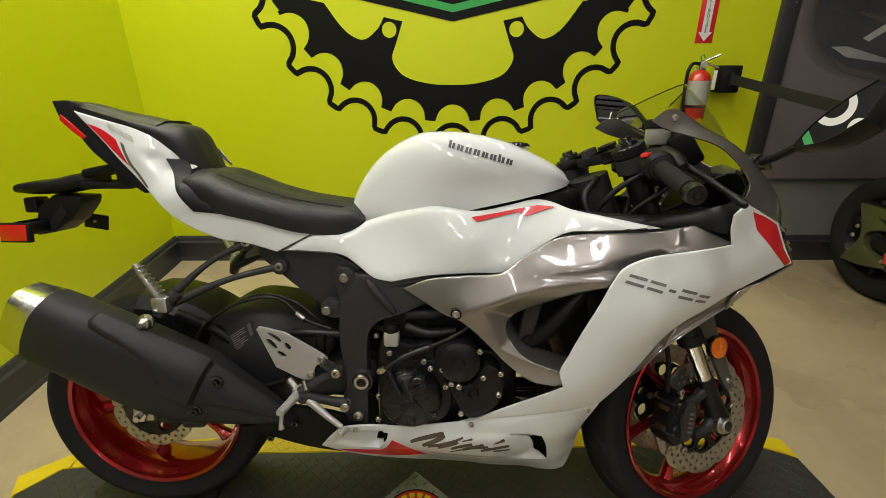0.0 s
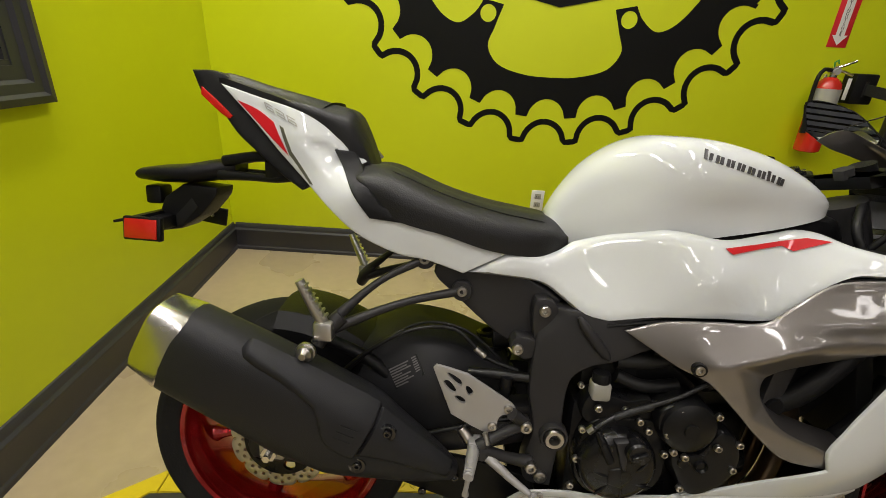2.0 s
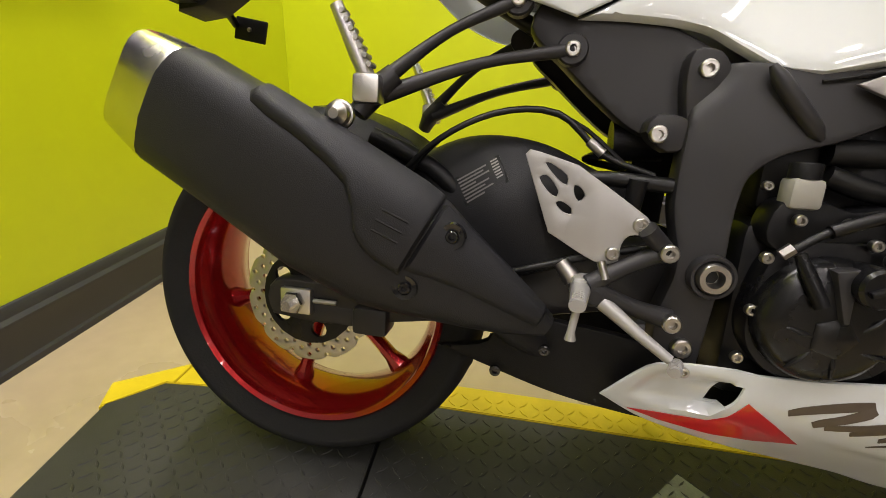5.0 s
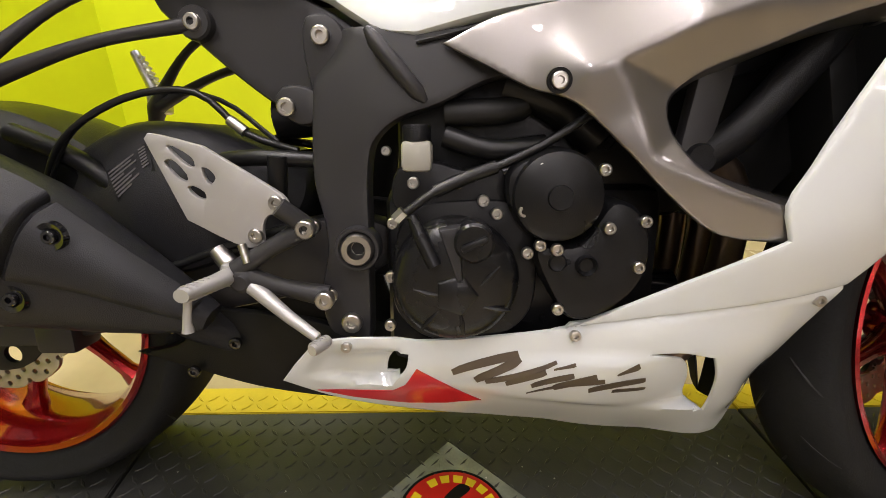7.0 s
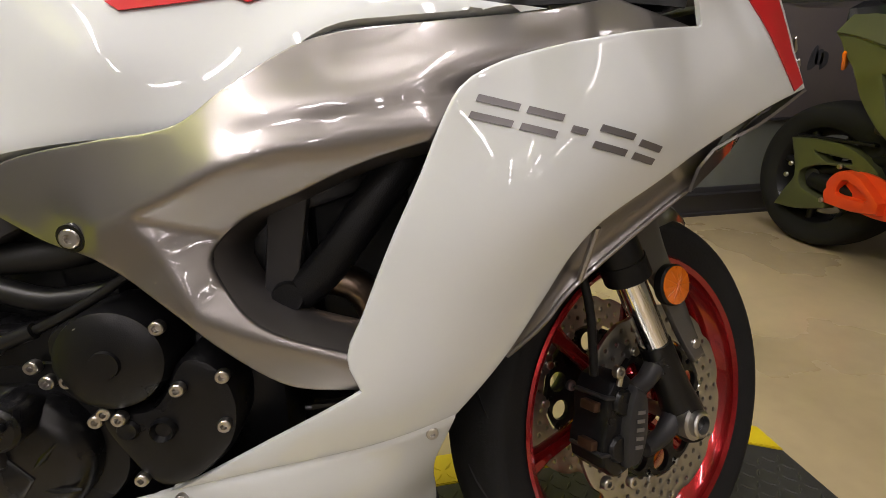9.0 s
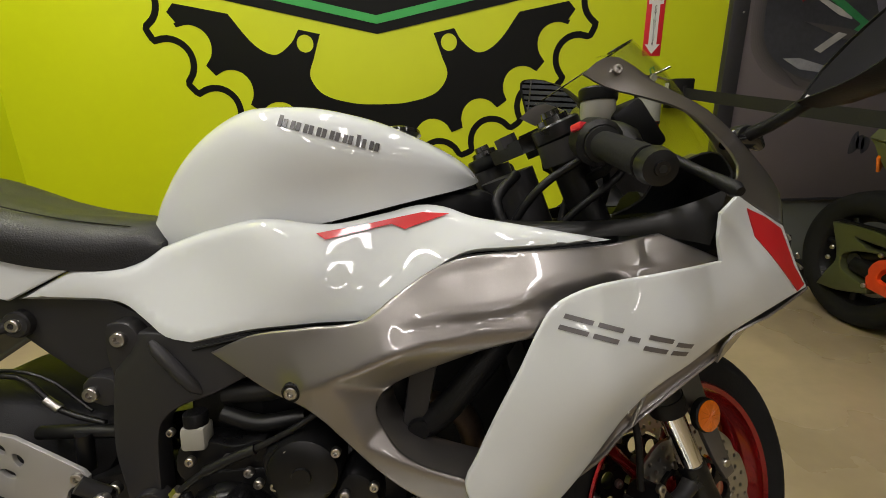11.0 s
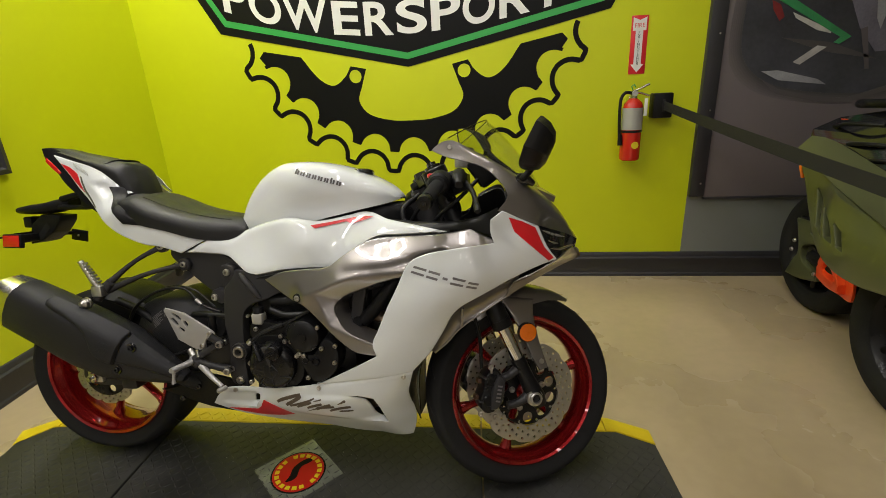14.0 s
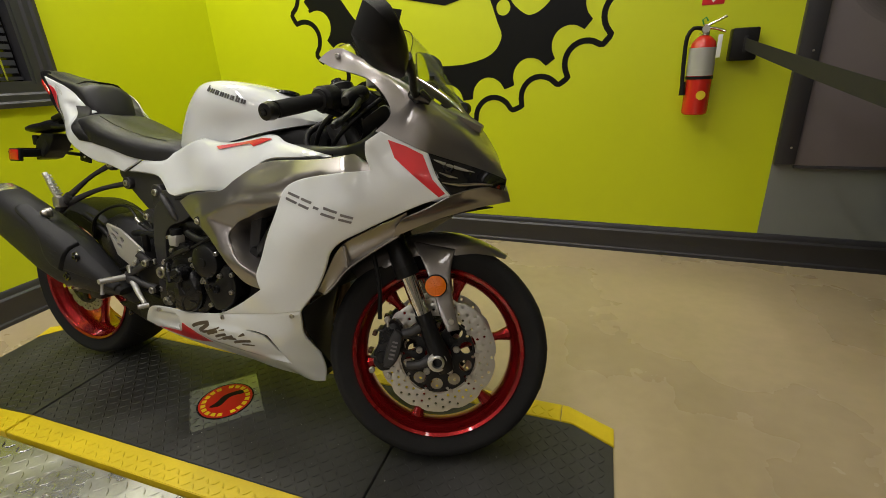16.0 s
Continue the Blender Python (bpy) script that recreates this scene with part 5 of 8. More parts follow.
for k, (u0, u1) in enumerate(((0.06, 0.70), (0.06, 0.62), (0.06, 0.72), (0.06, 0.40), (0.06, 0.66), (0.06, 0.55), (0.06, 0.70), (0.06, 0.48))):
    v = 0.08 + k * 0.112
    part("print_bar", sheet(np.array([on_label(u0, v), on_label(u1, v), on_label(u1, v + 0.055), on_label(u0, v + 0.055)]), cw, 0.0005, 0.05, 0.0, lift=0.0014), GREY_INK, lb)
for k in range(7):
    v = 0.06 + k * 0.10
    part("code_bar", sheet(np.array([on_label(0.80, v), on_label(0.94, v), on_label(0.94, v + 0.05), on_label(0.80, v + 0.05)]), cw, 0.0005, 0.05, 0.0, lift=0.0014), GREY_INK, lb)

# rear brake hose and wiring looping over the collector
for pts, r in ((((-0.575, -0.09, 0.46), (-0.50, -0.125, 0.545), (-0.42, -0.12, 0.592), (-0.34, -0.115, 0.597), (-0.28, -0.125, 0.55), (-0.22, -0.13, 0.53)), 0.0042),
               (((-0.56, -0.10, 0.47), (-0.48, -0.125, 0.56), (-0.40, -0.10, 0.60), (-0.32, -0.10, 0.59), (-0.25, -0.11, 0.54)), 0.003),
               (((-0.31, -0.128, 0.520), (-0.27, -0.135, 0.523), (-0.20, -0.135, 0.520)), 0.0095),
               (((-0.47, -0.13, 0.365), (-0.38, -0.145, 0.395), (-0.28, -0.15, 0.43), (-0.21, -0.15, 0.448)), 0.005)):
    part("hose", tube(pts, r, 8), HOSE, bike, "black rubber hose")
part("hose_clip", tube([(-0.300, -0.124, 0.566), (-0.282, -0.1255, 0.552)], [0.0062, 0.0066], 10, smooth=False), ZINC, bike)
part("shock_reservoir", tube([(-0.265, -0.06, 0.57), (-0.20, -0.06, 0.575)], 0.027, 16, smooth=False), BLACK_PLASTIC, bike)
sp = []
for k in range(60):
    a = k * 2 * math.pi / 10
    sp.append((-0.225 + 0.030 * math.cos(a) - k * 0.0006, 0.030 * math.sin(a), 0.38 + k * 0.003))
part("shock_spring", tube(sp, 0.006, 6, smooth=False), ENGINE_BLACK, bike)

# --- rider footrest, heel plate, brake pedal ---
heel = curve([(-0.374, 0.545, 1), (-0.369, 0.551), (-0.312, 0.537, 1), (-0.229, 0.484), (-0.223, 0.476), (-0.226, 0.463, 1), (-0.246, 0.461), (-0.253, 0.450), (-0.254, 0.429, 1), (-0.274, 0.424), (-0.338, 0.456, 1)], True, 0.008)
slots = [curve([(-0.355, 0.520), (-0.347, 0.523), (-0.332, 0.506), (-0.333, 0.499), (-0.342, 0.503)], True, 0.004), curve([(-0.350, 0.537), (-0.344, 0.537), (-0.324, 0.524), (-0.323, 0.514), (-0.332, 0.518)], True, 0.004),
         curve([(-0.314, 0.514), (-0.306, 0.511), (-0.301, 0.502), (-0.307, 0.496), (-0.313, 0.503)], True, 0.004), curve([(-0.333, 0.492), (-0.327, 0.494), (-0.315, 0.487), (-0.314, 0.480), (-0.324, 0.482)], True, 0.004)]
rest = part("heel_guard", prism(heel, -0.170, -0.165, 0.0012, slots), SILVER, bike, "brushed aluminium heel guard with slots")
for x, z in ((-0.236, 0.475), (-0.262, 0.438)):
    part("bolt", bolt(x, z, 0.170, 0.0085, 0.005), ZINC, rest)
hang = merge(tube([(-0.203, -0.165, 0.447), (-0.245, -0.172, 0.425), (-0.285, -0.178, 0.400)], [0.013, 0.010, 0.012], 10), tube([(-0.187, -0.165, 0.365), (-0.235, -0.172, 0.378), (-0.285, -0.178, 0.397)], [0.013, 0.010, 0.013], 10),
             tube([(-0.203, -0.168, 0.447), (-0.230, -0.180, 0.472)], 0.011, 10, smooth=False))
hg = part("footrest_bracket", hang, SATIN_BLACK, bike, "black footrest bracket")
part("bolt", bolt(-0.203, 0.447, 0.178, 0.011, 0.008), ZINC, hg)
part("bolt", bolt(-0.187, 0.365, 0.178, 0.011, 0.008), ZINC, hg)
peg = part("rider_peg", merge(tube([(-0.290, -0.160, 0.394), (-0.296, -0.200, 0.394), (-0.304, -0.255, 0.396)], [0.0105, 0.0088, 0.0070], 16, smooth=False, flat=1.25), box(-0.304, -0.276, -0.182, -0.150, 0.380, 0.408, 0.006)), SILVER, bike, "aluminium rider footpeg")
for k in range(6):
    part("knurl", lathe([(0.0070, -0.0012), (0.0092, -0.0012), (0.0092, 0.0012), (0.0070, 0.0012)], 16, (-0.2975 - 0.0012 * k, -0.208 - 0.008 * k, 0.394 + 0.0003 * k)), SILVER, peg)
part("peg_feeler", tube([(-0.303, -0.246, 0.392), (-0.306, -0.248, 0.366), (-0.306, -0.248, 0.356)], [0.0042, 0.0042, 0.0062], 12, smooth=False), SILVER, peg)
part("peg_clamp", tube([(-0.318, -0.152, 0.418), (-0.300, -0.158, 0.398)], [0.010, 0.012], 12, smooth=False), ZINC, peg)
pedal = part("brake_pedal", tube([(-0.278, -0.176, 0.388), (-0.262, -0.182, 0.378), (-0.225, -0.196, 0.353), (-0.190, -0.206, 0.331)], [0.010, 0.0092, 0.0072, 0.0058], 16, smooth=False), SILVER, bike, "aluminium rear brake pedal")
part("pedal_pivot", lathe([(0, -0.190), (0.008, -0.190), (0.0125, -0.187), (0.0125, -0.165), (0, -0.165)], 24, (-0.278, 0, 0.388)), SATIN_BLACK, pedal)
toe = Vector((-0.184, -0.212, 0.326))
part("toe_tip", tube([toe + Vector((0.003, 0.010, 0)), toe + Vector((-0.003, -0.010, 0)), toe + Vector((-0.006, -0.016, 0))], [0.0068, 0.0068, 0.0058], 16, smooth=False), SILVER, pedal)
for k in range(5):
    part("knurl", tube([toe + Vector((0.0015 - 0.0016 * k, 0.006 - 0.004 * k, 0)), toe + Vector((0.0009 - 0.0016 * k, 0.0045 - 0.004 * k, 0))], 0.0078, 14, smooth=False), SILVER, pedal)
part("return_spring", tube([(-0.275, -0.180, 0.43), (-0.268, -0.185, 0.410)], 0.005, 8, smooth=False), ZINC, pedal)
part("master_cylinder", tube([(-0.245, -0.140, 0.470), (-0.240, -0.145, 0.525)], 0.011, 12, smooth=False), ENGINE_BLACK, bike)

# --- engine ---
eng = part("engine", box(-0.12, 0.20, -0.15, 0.15, 0.27, 0.49, 0.02), ENGINE_BLACK, bike, "black four-cylinder engine with many bright bolts")
part("cylinder_block", box(-0.02, 0.24, -0.13, 0.13, 0.45, 0.64, 0.02), ENGINE_BLACK, eng)
part("gearbox_top", box(-0.10, 0.02, -0.12, 0.12, 0.47, 0.58, 0.02), ENGINE_BLACK, eng)
part("sump", box(-0.10, 0.10, -0.13, 0.13, 0.20, 0.30, 0.02), ENGINE_BLACK, eng)
# solid near-black block that takes the place of shade around the cylinders
part("recess_shade_block", box(-0.105, 0.23, -0.128, 0.128, 0.50, 0.60, 0.01), DEEP_BLACK, eng)
clutch = part("clutch_cover", lathe([(0, -0.2065), (0.046, -0.2065), (0.057, -0.204), (0.065, -0.198), (0.0695, -0.188), (0.071, -0.150), (0, -0.150)], 72, (-0.039, 0, 0.392)), CLUTCH_BLACK, eng, "round gloss black clutch cover")
part("cover_flange", merge(prism(curve([(-0.110, 0.40), (-0.09, 0.465), (-0.03, 0.478), (0.035, 0.47), (0.050, 0.42), (0.045, 0.35), (0.0, 0.315), (-0.07, 0.318), (-0.105, 0.35)], True, 0.01), -0.178, -0.150, 0.005)), ENGINE_BLACK, eng)
for x0, z0, x1, z1 in ((-0.086, 0.387, -0.052, 0.378), (-0.014, 0.389, 0.008, 0.411), (-0.011, 0.367, 0.020, 0.362), (-0.055, 0.364, -0.076, 0.340), (-0.034, 0.362, -0.030, 0.334)):
    part("rib", tube([(x0, -0.2045, z0), ((x0 + x1) / 2, -0.2065, (z0 + z1) / 2), (x1, -0.2045, z1)], [0.0016, 0.0036, 0.0016], 8), CLUTCH_BLACK, clutch)
part("clutch_plateau", lathe([(0, -0.2095), (0.020, -0.2095), (0.024, -0.2075), (0.026, -0.200), (0, -0.200)], 5, (-0.038, 0, 0.380)), CLUTCH_BLACK, clutch)
part("filler_cap", lathe([(0, -0.229), (0.0175, -0.229), (0.0205, -0.2255), (0.0205, -0.19), (0, -0.19)], 28, (-0.020, 0, 0.441)), CLUTCH_BLACK, eng, "gloss black oil filler cap")
part("filler_grip", moved(box(-0.014, 0.014, -0.005, 0.002, -0.0035, 0.0035, 0.002), Matrix.Translation((-0.020, -0.230, 0.441)) @ Matrix.Rotation(radians(-24), 4, "Y")), ENGINE_BLACK, eng)
part("cover_web", prism(np.array([(-0.056, 0.452), (-0.034, 0.456), (-0.031, 0.398), (-0.037, 0.396)]), -0.2145, -0.190, 0.003), SATIN_BLACK, eng)
part("starter_cover", lathe([(0, -0.2155), (0.012, -0.2155), (0.013, -0.2125), (0.036, -0.2115), (0.045, -0.206), (0.048, -0.196), (0.050, -0.150), (0, -0.150)], 44, (0.066, 0, 0.484)), ENGINE_BLACK, eng, "round black engine cover")
part("lower_cover", prism(curve([(0.045, 0.43), (0.09, 0.435), (0.122, 0.478), (0.150, 0.47), (0.166, 0.43), (0.155, 0.385), (0.115, 0.352), (0.085, 0.35), (0.062, 0.38)], True, 0.008), -0.202, -0.150, 0.010), ENGINE_BLACK, eng)
part("cover_bulge", prism(curve([(0.015, 0.505), (0.030, 0.52), (0.055, 0.525), (0.055, 0.48), (0.02, 0.47)], True, 0.008), -0.200, -0.150, 0.006), ENGINE_BLACK, eng)
part("plug", lathe([(0, -0.204), (0.007, -0.204), (0.010, -0.209), (0.0115, -0.206), (0.0115, -0.198), (0, -0.198)], 18, (0.098, 0, 0.412)), ENGINE_BLACK, eng)
part("plug", lathe([(0, -0.204), (0.008, -0.206), (0.010, -0.203), (0.010, -0.198), (0, -0.198)], 18, (0.068, 0, 0.415)), ENGINE_BLACK, eng)
for x, z, w in ((0.049, 0.513, 0.204), (0.110, 0.511, 0.204), (0.031, 0.470, 0.204), (0.005, 0.465, 0.190), (0.066, 0.430, 0.206), (0.118, 0.452, 0.206), (0.050, 0.433, 0.198), (0.038, 0.423, 0.192), (0.156, 0.458, 0.201), (0.152, 0.410, 0.203), (0.071, 0.363, 0.200), (-0.009, 0.478, 0.184),
                (-0.036, 0.497, 0.182), (-0.083, 0.497, 0.182), (-0.106, 0.454, 0.182), (-0.110, 0.394, 0.182), (-0.113, 0.336, 0.180)):
    part("bolt", bolt(x, z, w, 0.0066, 0.006), ZINC, eng)
part("side_plate", prism(curve([(-0.105, 0.47), (-0.10, 0.512), (-0.06, 0.518), (-0.03, 0.51), (0.01, 0.515), (0.01, 0.46), (-0.05, 0.45)], True, 0.01), -0.174, -0.14, 0.004), ENGINE_BLACK, eng)
res = part("brake_fluid_bottle", box(-0.096, -0.063, -0.182, -0.150, 0.508, 0.541, 0.006), RESERVOIR, bike, "milky brake fluid reservoir with a black cap")
part("cap", lathe([(0, -0.014), (0.0145, -0.014), (0.0155, -0.012), (0.0155, 0.003), (0, 0.003)], 18, (0, 0, 0)), BLACK_PLASTIC, res, at=pose(-0.0795, -0.166, 0.543, -90))
part("bolt", bolt(-0.113, 0.530, 0.165, 0.0055), ZINC, res)
for pts, r, m in ((((-0.090, -0.20, 0.468), (-0.055, -0.195, 0.492), (-0.005, -0.19, 0.510), (0.05, -0.19, 0.535), (0.10, -0.185, 0.566)), 0.0046, HOSE), (((-0.060, -0.197, 0.489), (-0.025, -0.194, 0.504), (0.004, -0.192, 0.514)), 0.0070, HOSE),
                  (((-0.05, -0.15, 0.545), (0.0, -0.155, 0.53), (0.06, -0.15, 0.535)), 0.012, HOSE), (((0.02, -0.13, 0.60), (0.07, -0.14, 0.58), (0.12, -0.14, 0.54)), 0.022, HOSE),
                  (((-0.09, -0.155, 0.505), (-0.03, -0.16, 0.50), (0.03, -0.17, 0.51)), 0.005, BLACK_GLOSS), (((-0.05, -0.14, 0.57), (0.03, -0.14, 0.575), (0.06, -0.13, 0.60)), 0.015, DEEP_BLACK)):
    part("hose", tube(pts, r, 10), m, bike, "black rubber hose")
part("clutch_lever_arm", tube([(-0.084, -0.200, 0.464), (-0.075, -0.206, 0.444), (-0.060, -0.214, 0.414)], [0.006, 0.0080, 0.0075], 14), ENGINE_BLACK, eng)
part("cable_nut", tube([(-0.101, -0.199, 0.461), (-0.092, -0.200, 0.470)], 0.0065, 6, smooth=False), ZINC, eng)
hose = [(0.095 + 0.028 * u, -0.150, 0.575 - 0.03 * u) for u in np.linspace(0, 1, 5)]
part("ribbed_hose", merge(*[lathe([(0.016, -0.003), (0.020, 0), (0.016, 0.003)], 14, p) for p in hose]), BLACK_PLASTIC, bike)
# headers in front of the engine
for k, y in enumerate((-0.11, -0.045, 0.045, 0.11)):
    part("exhaust_header", tube([(0.22, y, 0.53), (0.285, y, 0.50), (0.30, y * 0.95, 0.40), (0.27, y * 0.8, 0.27), (0.15, y * 0.55, 0.205), (-0.05, y * 0.4, 0.195)], 0.019, 12), HEADER, bike, "heat tinted exhaust header pipe")
part("oil_filter", lathe([(0, -0.06), (0.034, -0.06), (0.036, 0.02), (0, 0.02)], 24, (0, 0, 0)), BLACK_GLOSS, eng, at=pose(0.20, -0.05, 0.33, 0, 0, 90))
rad = part("radiator", moved(box(-0.014, 0.014, -0.17, 0.17, -0.14, 0.15, 0.004), pose(0.365, 0, 0.56, 0, -14, 0)), DEEP_BLACK, bike, "black radiator behind the fairing")
fin = merge(*[moved(box(0.0145, 0.0165, -0.165, 0.165, z - 0.002, z + 0.002), pose(0.365, 0, 0.56, 0, -14, 0)) for z in np.arange(-0.13, 0.145, 0.011)])
tagged(part("fins", fin, BLACK_PLASTIC, rad), kind="stuff")
part("radiator_hose", tube([(0.35, -0.165, 0.66), (0.30, -0.175, 0.60), (0.25, -0.17, 0.54), (0.20, -0.15, 0.50)], 0.019, 12), BLACK_PLASTIC, bike, "black rubber hose")
part("radiator_hose", tube([(0.33, -0.16, 0.44), (0.37, -0.17, 0.50), (0.42, -0.15, 0.57)], 0.017, 12), BLACK_PLASTIC, bike, "black rubber hose")
st = part("frame_stay", prism(np.array([(0.215, 0.655), (0.255, 0.660), (0.222, 0.505), (0.192, 0.508)]), -0.175, -0.160, 0.003), SATIN_BLACK, bike)
part("stay_cap", lathe([(0, -0.182), (0.014, -0.182), (0.016, -0.178), (0.016, -0.17), (0, -0.17)], 18, (0.217, 0, 0.52)), BLACK_PLASTIC, st)

# --- bodywork ---
def tank_half(zt, zl, w, knee, crown):
    """Half a section of the tank: a flat crown, a firm shoulder and a flank that is hollow where the knee lies."""
    h = zt - zl
    return [(0, zt), (w * 0.46 * crown, zt - 0.002), (w * 0.84 * crown, zt - 0.011), (w * (0.35 + 0.65 * crown), zt - 0.18 * h - 0.010), (w * (0.63 + 0.40 * crown), zl + 0.52 * h), (w * knee, zl + 0.26 * h), (w * knee * 0.99, zl)]


tank = part("fuel_tank", sections([(x, tank_half(zt, zl, w, knee, crown)) for x, zt, zl, w, knee, crown in (
    (-0.178, 0.815, 0.785, 0.042, 1.0, 0.76), (-0.160, 0.850, 0.765, 0.055, 1.0, 0.76), (-0.120, 0.902, 0.765, 0.077, 1.02, 0.78), (-0.070, 0.940, 0.775, 0.102, 1.02, 0.82), (-0.015, 0.963, 0.785, 0.122, 1.0, 0.90), (0.03, 0.966, 0.789, 0.130, 0.95, 0.97), (0.08, 0.964, 0.796, 0.133, 0.91, 1.0), (0.13, 0.955, 0.806, 0.132, 0.92, 1.0),
    (0.18, 0.941, 0.817, 0.127, 0.97, 1.0), (0.235, 0.918, 0.829, 0.114, 1.0, 1.0), (0.280, 0.895, 0.838, 0.094, 1.0, 1.0), (0.308, 0.876, 0.845, 0.068, 1.0, 1.0), (0.322, 0.862, 0.850, 0.040, 1.0, 1.0))]), PEARL, bike, "pearl white fuel tank", 60)
# added black body that keeps the gap below the tank's front dark
part("tank_gap_filler", sections([(x, [(0, zt), (w * 0.9, zt - 0.004), (w, zt - 0.02), (w, 0.74)]) for x, zt, w in ((0.10, 0.800, 0.10), (0.20, 0.822, 0.100), (0.28, 0.838, 0.086), (0.335, 0.838, 0.064), (0.36, 0.812, 0.050))]), BLACK_PLASTIC, tank)
part("filler_cap", lathe([(0, -0.006), (0.026, -0.006), (0.034, -0.003), (0.036, 0.004), (0, 0.004)], 28, (0, 0, 0)), BLACK_GLOSS, tank, at=pose(0.20, 0, 0.9315, -98))

# the printed name along the flank, as plain bars
tank_tree = BVHTree.FromPolygons([v.co.copy() for v in tank.data.vertices], [tuple(p.vertices) for p in tank.data.polygons])
for k in range(16):
    corners = []
    for f, e in ((0.0, 0.0), (0.62, 0.0), (0.62, 1.0), (0.0, 1.0)):
        u = (k + f + (0.18 if k % 2 == 0 else 0.0)) / 15.62
        x = 0.046 + 0.132 * u - 0.003 * e
        top = 0.0150 if k in (0, 12) else 0.0108
        z = 0.9300 - 0.0375 * u + (1 - e) * top
        hit, n, _, _ = tank_tree.ray_cast(Vector((x, -0.4, z)), Vector((0, 1, 0)))
        corners.append(hit + (n if n.y < 0 else -n) * 0.0018)
    bm = bmesh.new()
    bm.faces.new([bm.verts.new(p) for p in corners])
    thicken(bm, 0.0008)
    part("name_bar", bm, NAME_INK, tank)

# rider seat
def seat_half(zt, zl, w, dish=0.0):
    return [(0, zt - dish), (w * 0.45, zt - dish * 0.4), (w * 0.82, zt - 0.012), (w * 1.0, zt - 0.40 * (zt - zl)), (w * 1.0, zl)]


seat = part("rider_seat", sections([(x, seat_half(zt, zl, w, d)) for x, zt, zl, w, d in (
    (-0.540, 0.868, 0.850, 0.100, 0), (-0.525, 0.882, 0.835, 0.116, 0.002), (-0.48, 0.884, 0.808, 0.126, 0.004), (-0.44, 0.870, 0.792, 0.133, 0.006), (-0.37, 0.843, 0.776, 0.132, 0.005), (-0.29, 0.822, 0.752, 0.124, 0.003),
    (-0.22, 0.810, 0.742, 0.110, 0), (-0.17, 0.802, 0.745, 0.092, 0), (-0.145, 0.788, 0.760, 0.080, 0))]), SEAT_VINYL, bike, "black vinyl rider seat", 60)
part("seat_seam", tube([(-0.515, -0.060, 0.882), (-0.46, -0.085, 0.8735), (-0.38, -0.090, 0.8435), (-0.28, -0.084, 0.8155), (-0.19, -0.074, 0.800)], 0.0011, 6), BLACK_PLASTIC, seat)
# passenger seat
part("pillion_seat", moved(sections([(x, seat_half(zt, zl, w)) for x, zt, zl, w in (
    (-0.815, 1.028, 1.018, 0.020), (-0.795, 1.034, 1.010, 0.038), (-0.72, 1.016, 0.985, 0.058), (-0.64, 0.999, 0.958, 0.076), (-0.585, 0.986, 0.938, 0.080), (-0.553, 0.977, 0.912, 0.078), (-0.540, 0.960, 0.885, 0.072), (-0.522, 0.922, 0.872, 0.064), (-0.508, 0.884, 0.866, 0.052))]), Matrix.Translation((0, 0.008, 0))), SEAT_VINYL, bike, "black vinyl passenger seat", 60)
part("seat_strap", tube([(-0.608, -0.0635, 0.954), (-0.602, -0.0575, 0.974), (-0.592, -0.036, 0.9845), (-0.584, 0.016, 0.9870), (-0.592, 0.068, 0.9845), (-0.602, 0.0895, 0.974)], 0.0020, 6, flat=2.6), BLACK_PLASTIC, bike, "black passenger grab strap")

# tail
tail_w = surface([(-0.775, 1.01, 0.045), (-0.71, 0.95, 0.066), (-0.65, 0.93, 0.086), (-0.625, 0.967, 0.070), (-0.57, 0.938, 0.066), (-0.52, 0.888, 0.060), (-0.58, 0.90, 0.092), (-0.60, 0.86, 0.104), (-0.50, 0.78, 0.128), (-0.52, 0.85, 0.125), (-0.39, 0.79, 0.128), (-0.40, 0.73, 0.124), (-0.30, 0.73, 0.120), (-0.66, 0.87, 0.085)])
tail_line = curve([(-0.792, 1.012, 1), (-0.711, 0.990), (-0.660, 0.978), (-0.625, 0.967), (-0.594, 0.953), (-0.573, 0.938), (-0.546, 0.922, 1), (-0.520, 0.888, 1), (-0.530, 0.882, 1), (-0.551, 0.902), (-0.572, 0.908, 1), (-0.522, 0.850), (-0.488, 0.814), (-0.391, 0.792), (-0.319, 0.769), (-0.252, 0.748, 1),
                   (-0.332, 0.707, 1), (-0.398, 0.727), (-0.448, 0.735), (-0.514, 0.763), (-0.565, 0.804), (-0.624, 0.854), (-0.662, 0.888), (-0.708, 0.934), (-0.760, 0.982)], True, 0.012)
HOLLOW = np.array([(-0.632, 0.922), (-0.585, 0.925), (-0.545, 0.890), (-0.565, 0.866), (-0.520, 0.800), (-0.460, 0.765), (-0.50, 0.785), (-0.560, 0.850)])


def tail_face(p):
    """The cowl's half-width, with a shallow hollow beside the seat trim."""
    p = np.atleast_2d(np.asarray(p, float))
    return tail_w(p) - np.where(inside(p, HOLLOW), 0.8 * np.minimum(edge_distance(p, HOLLOW), 0.012), 0.0)


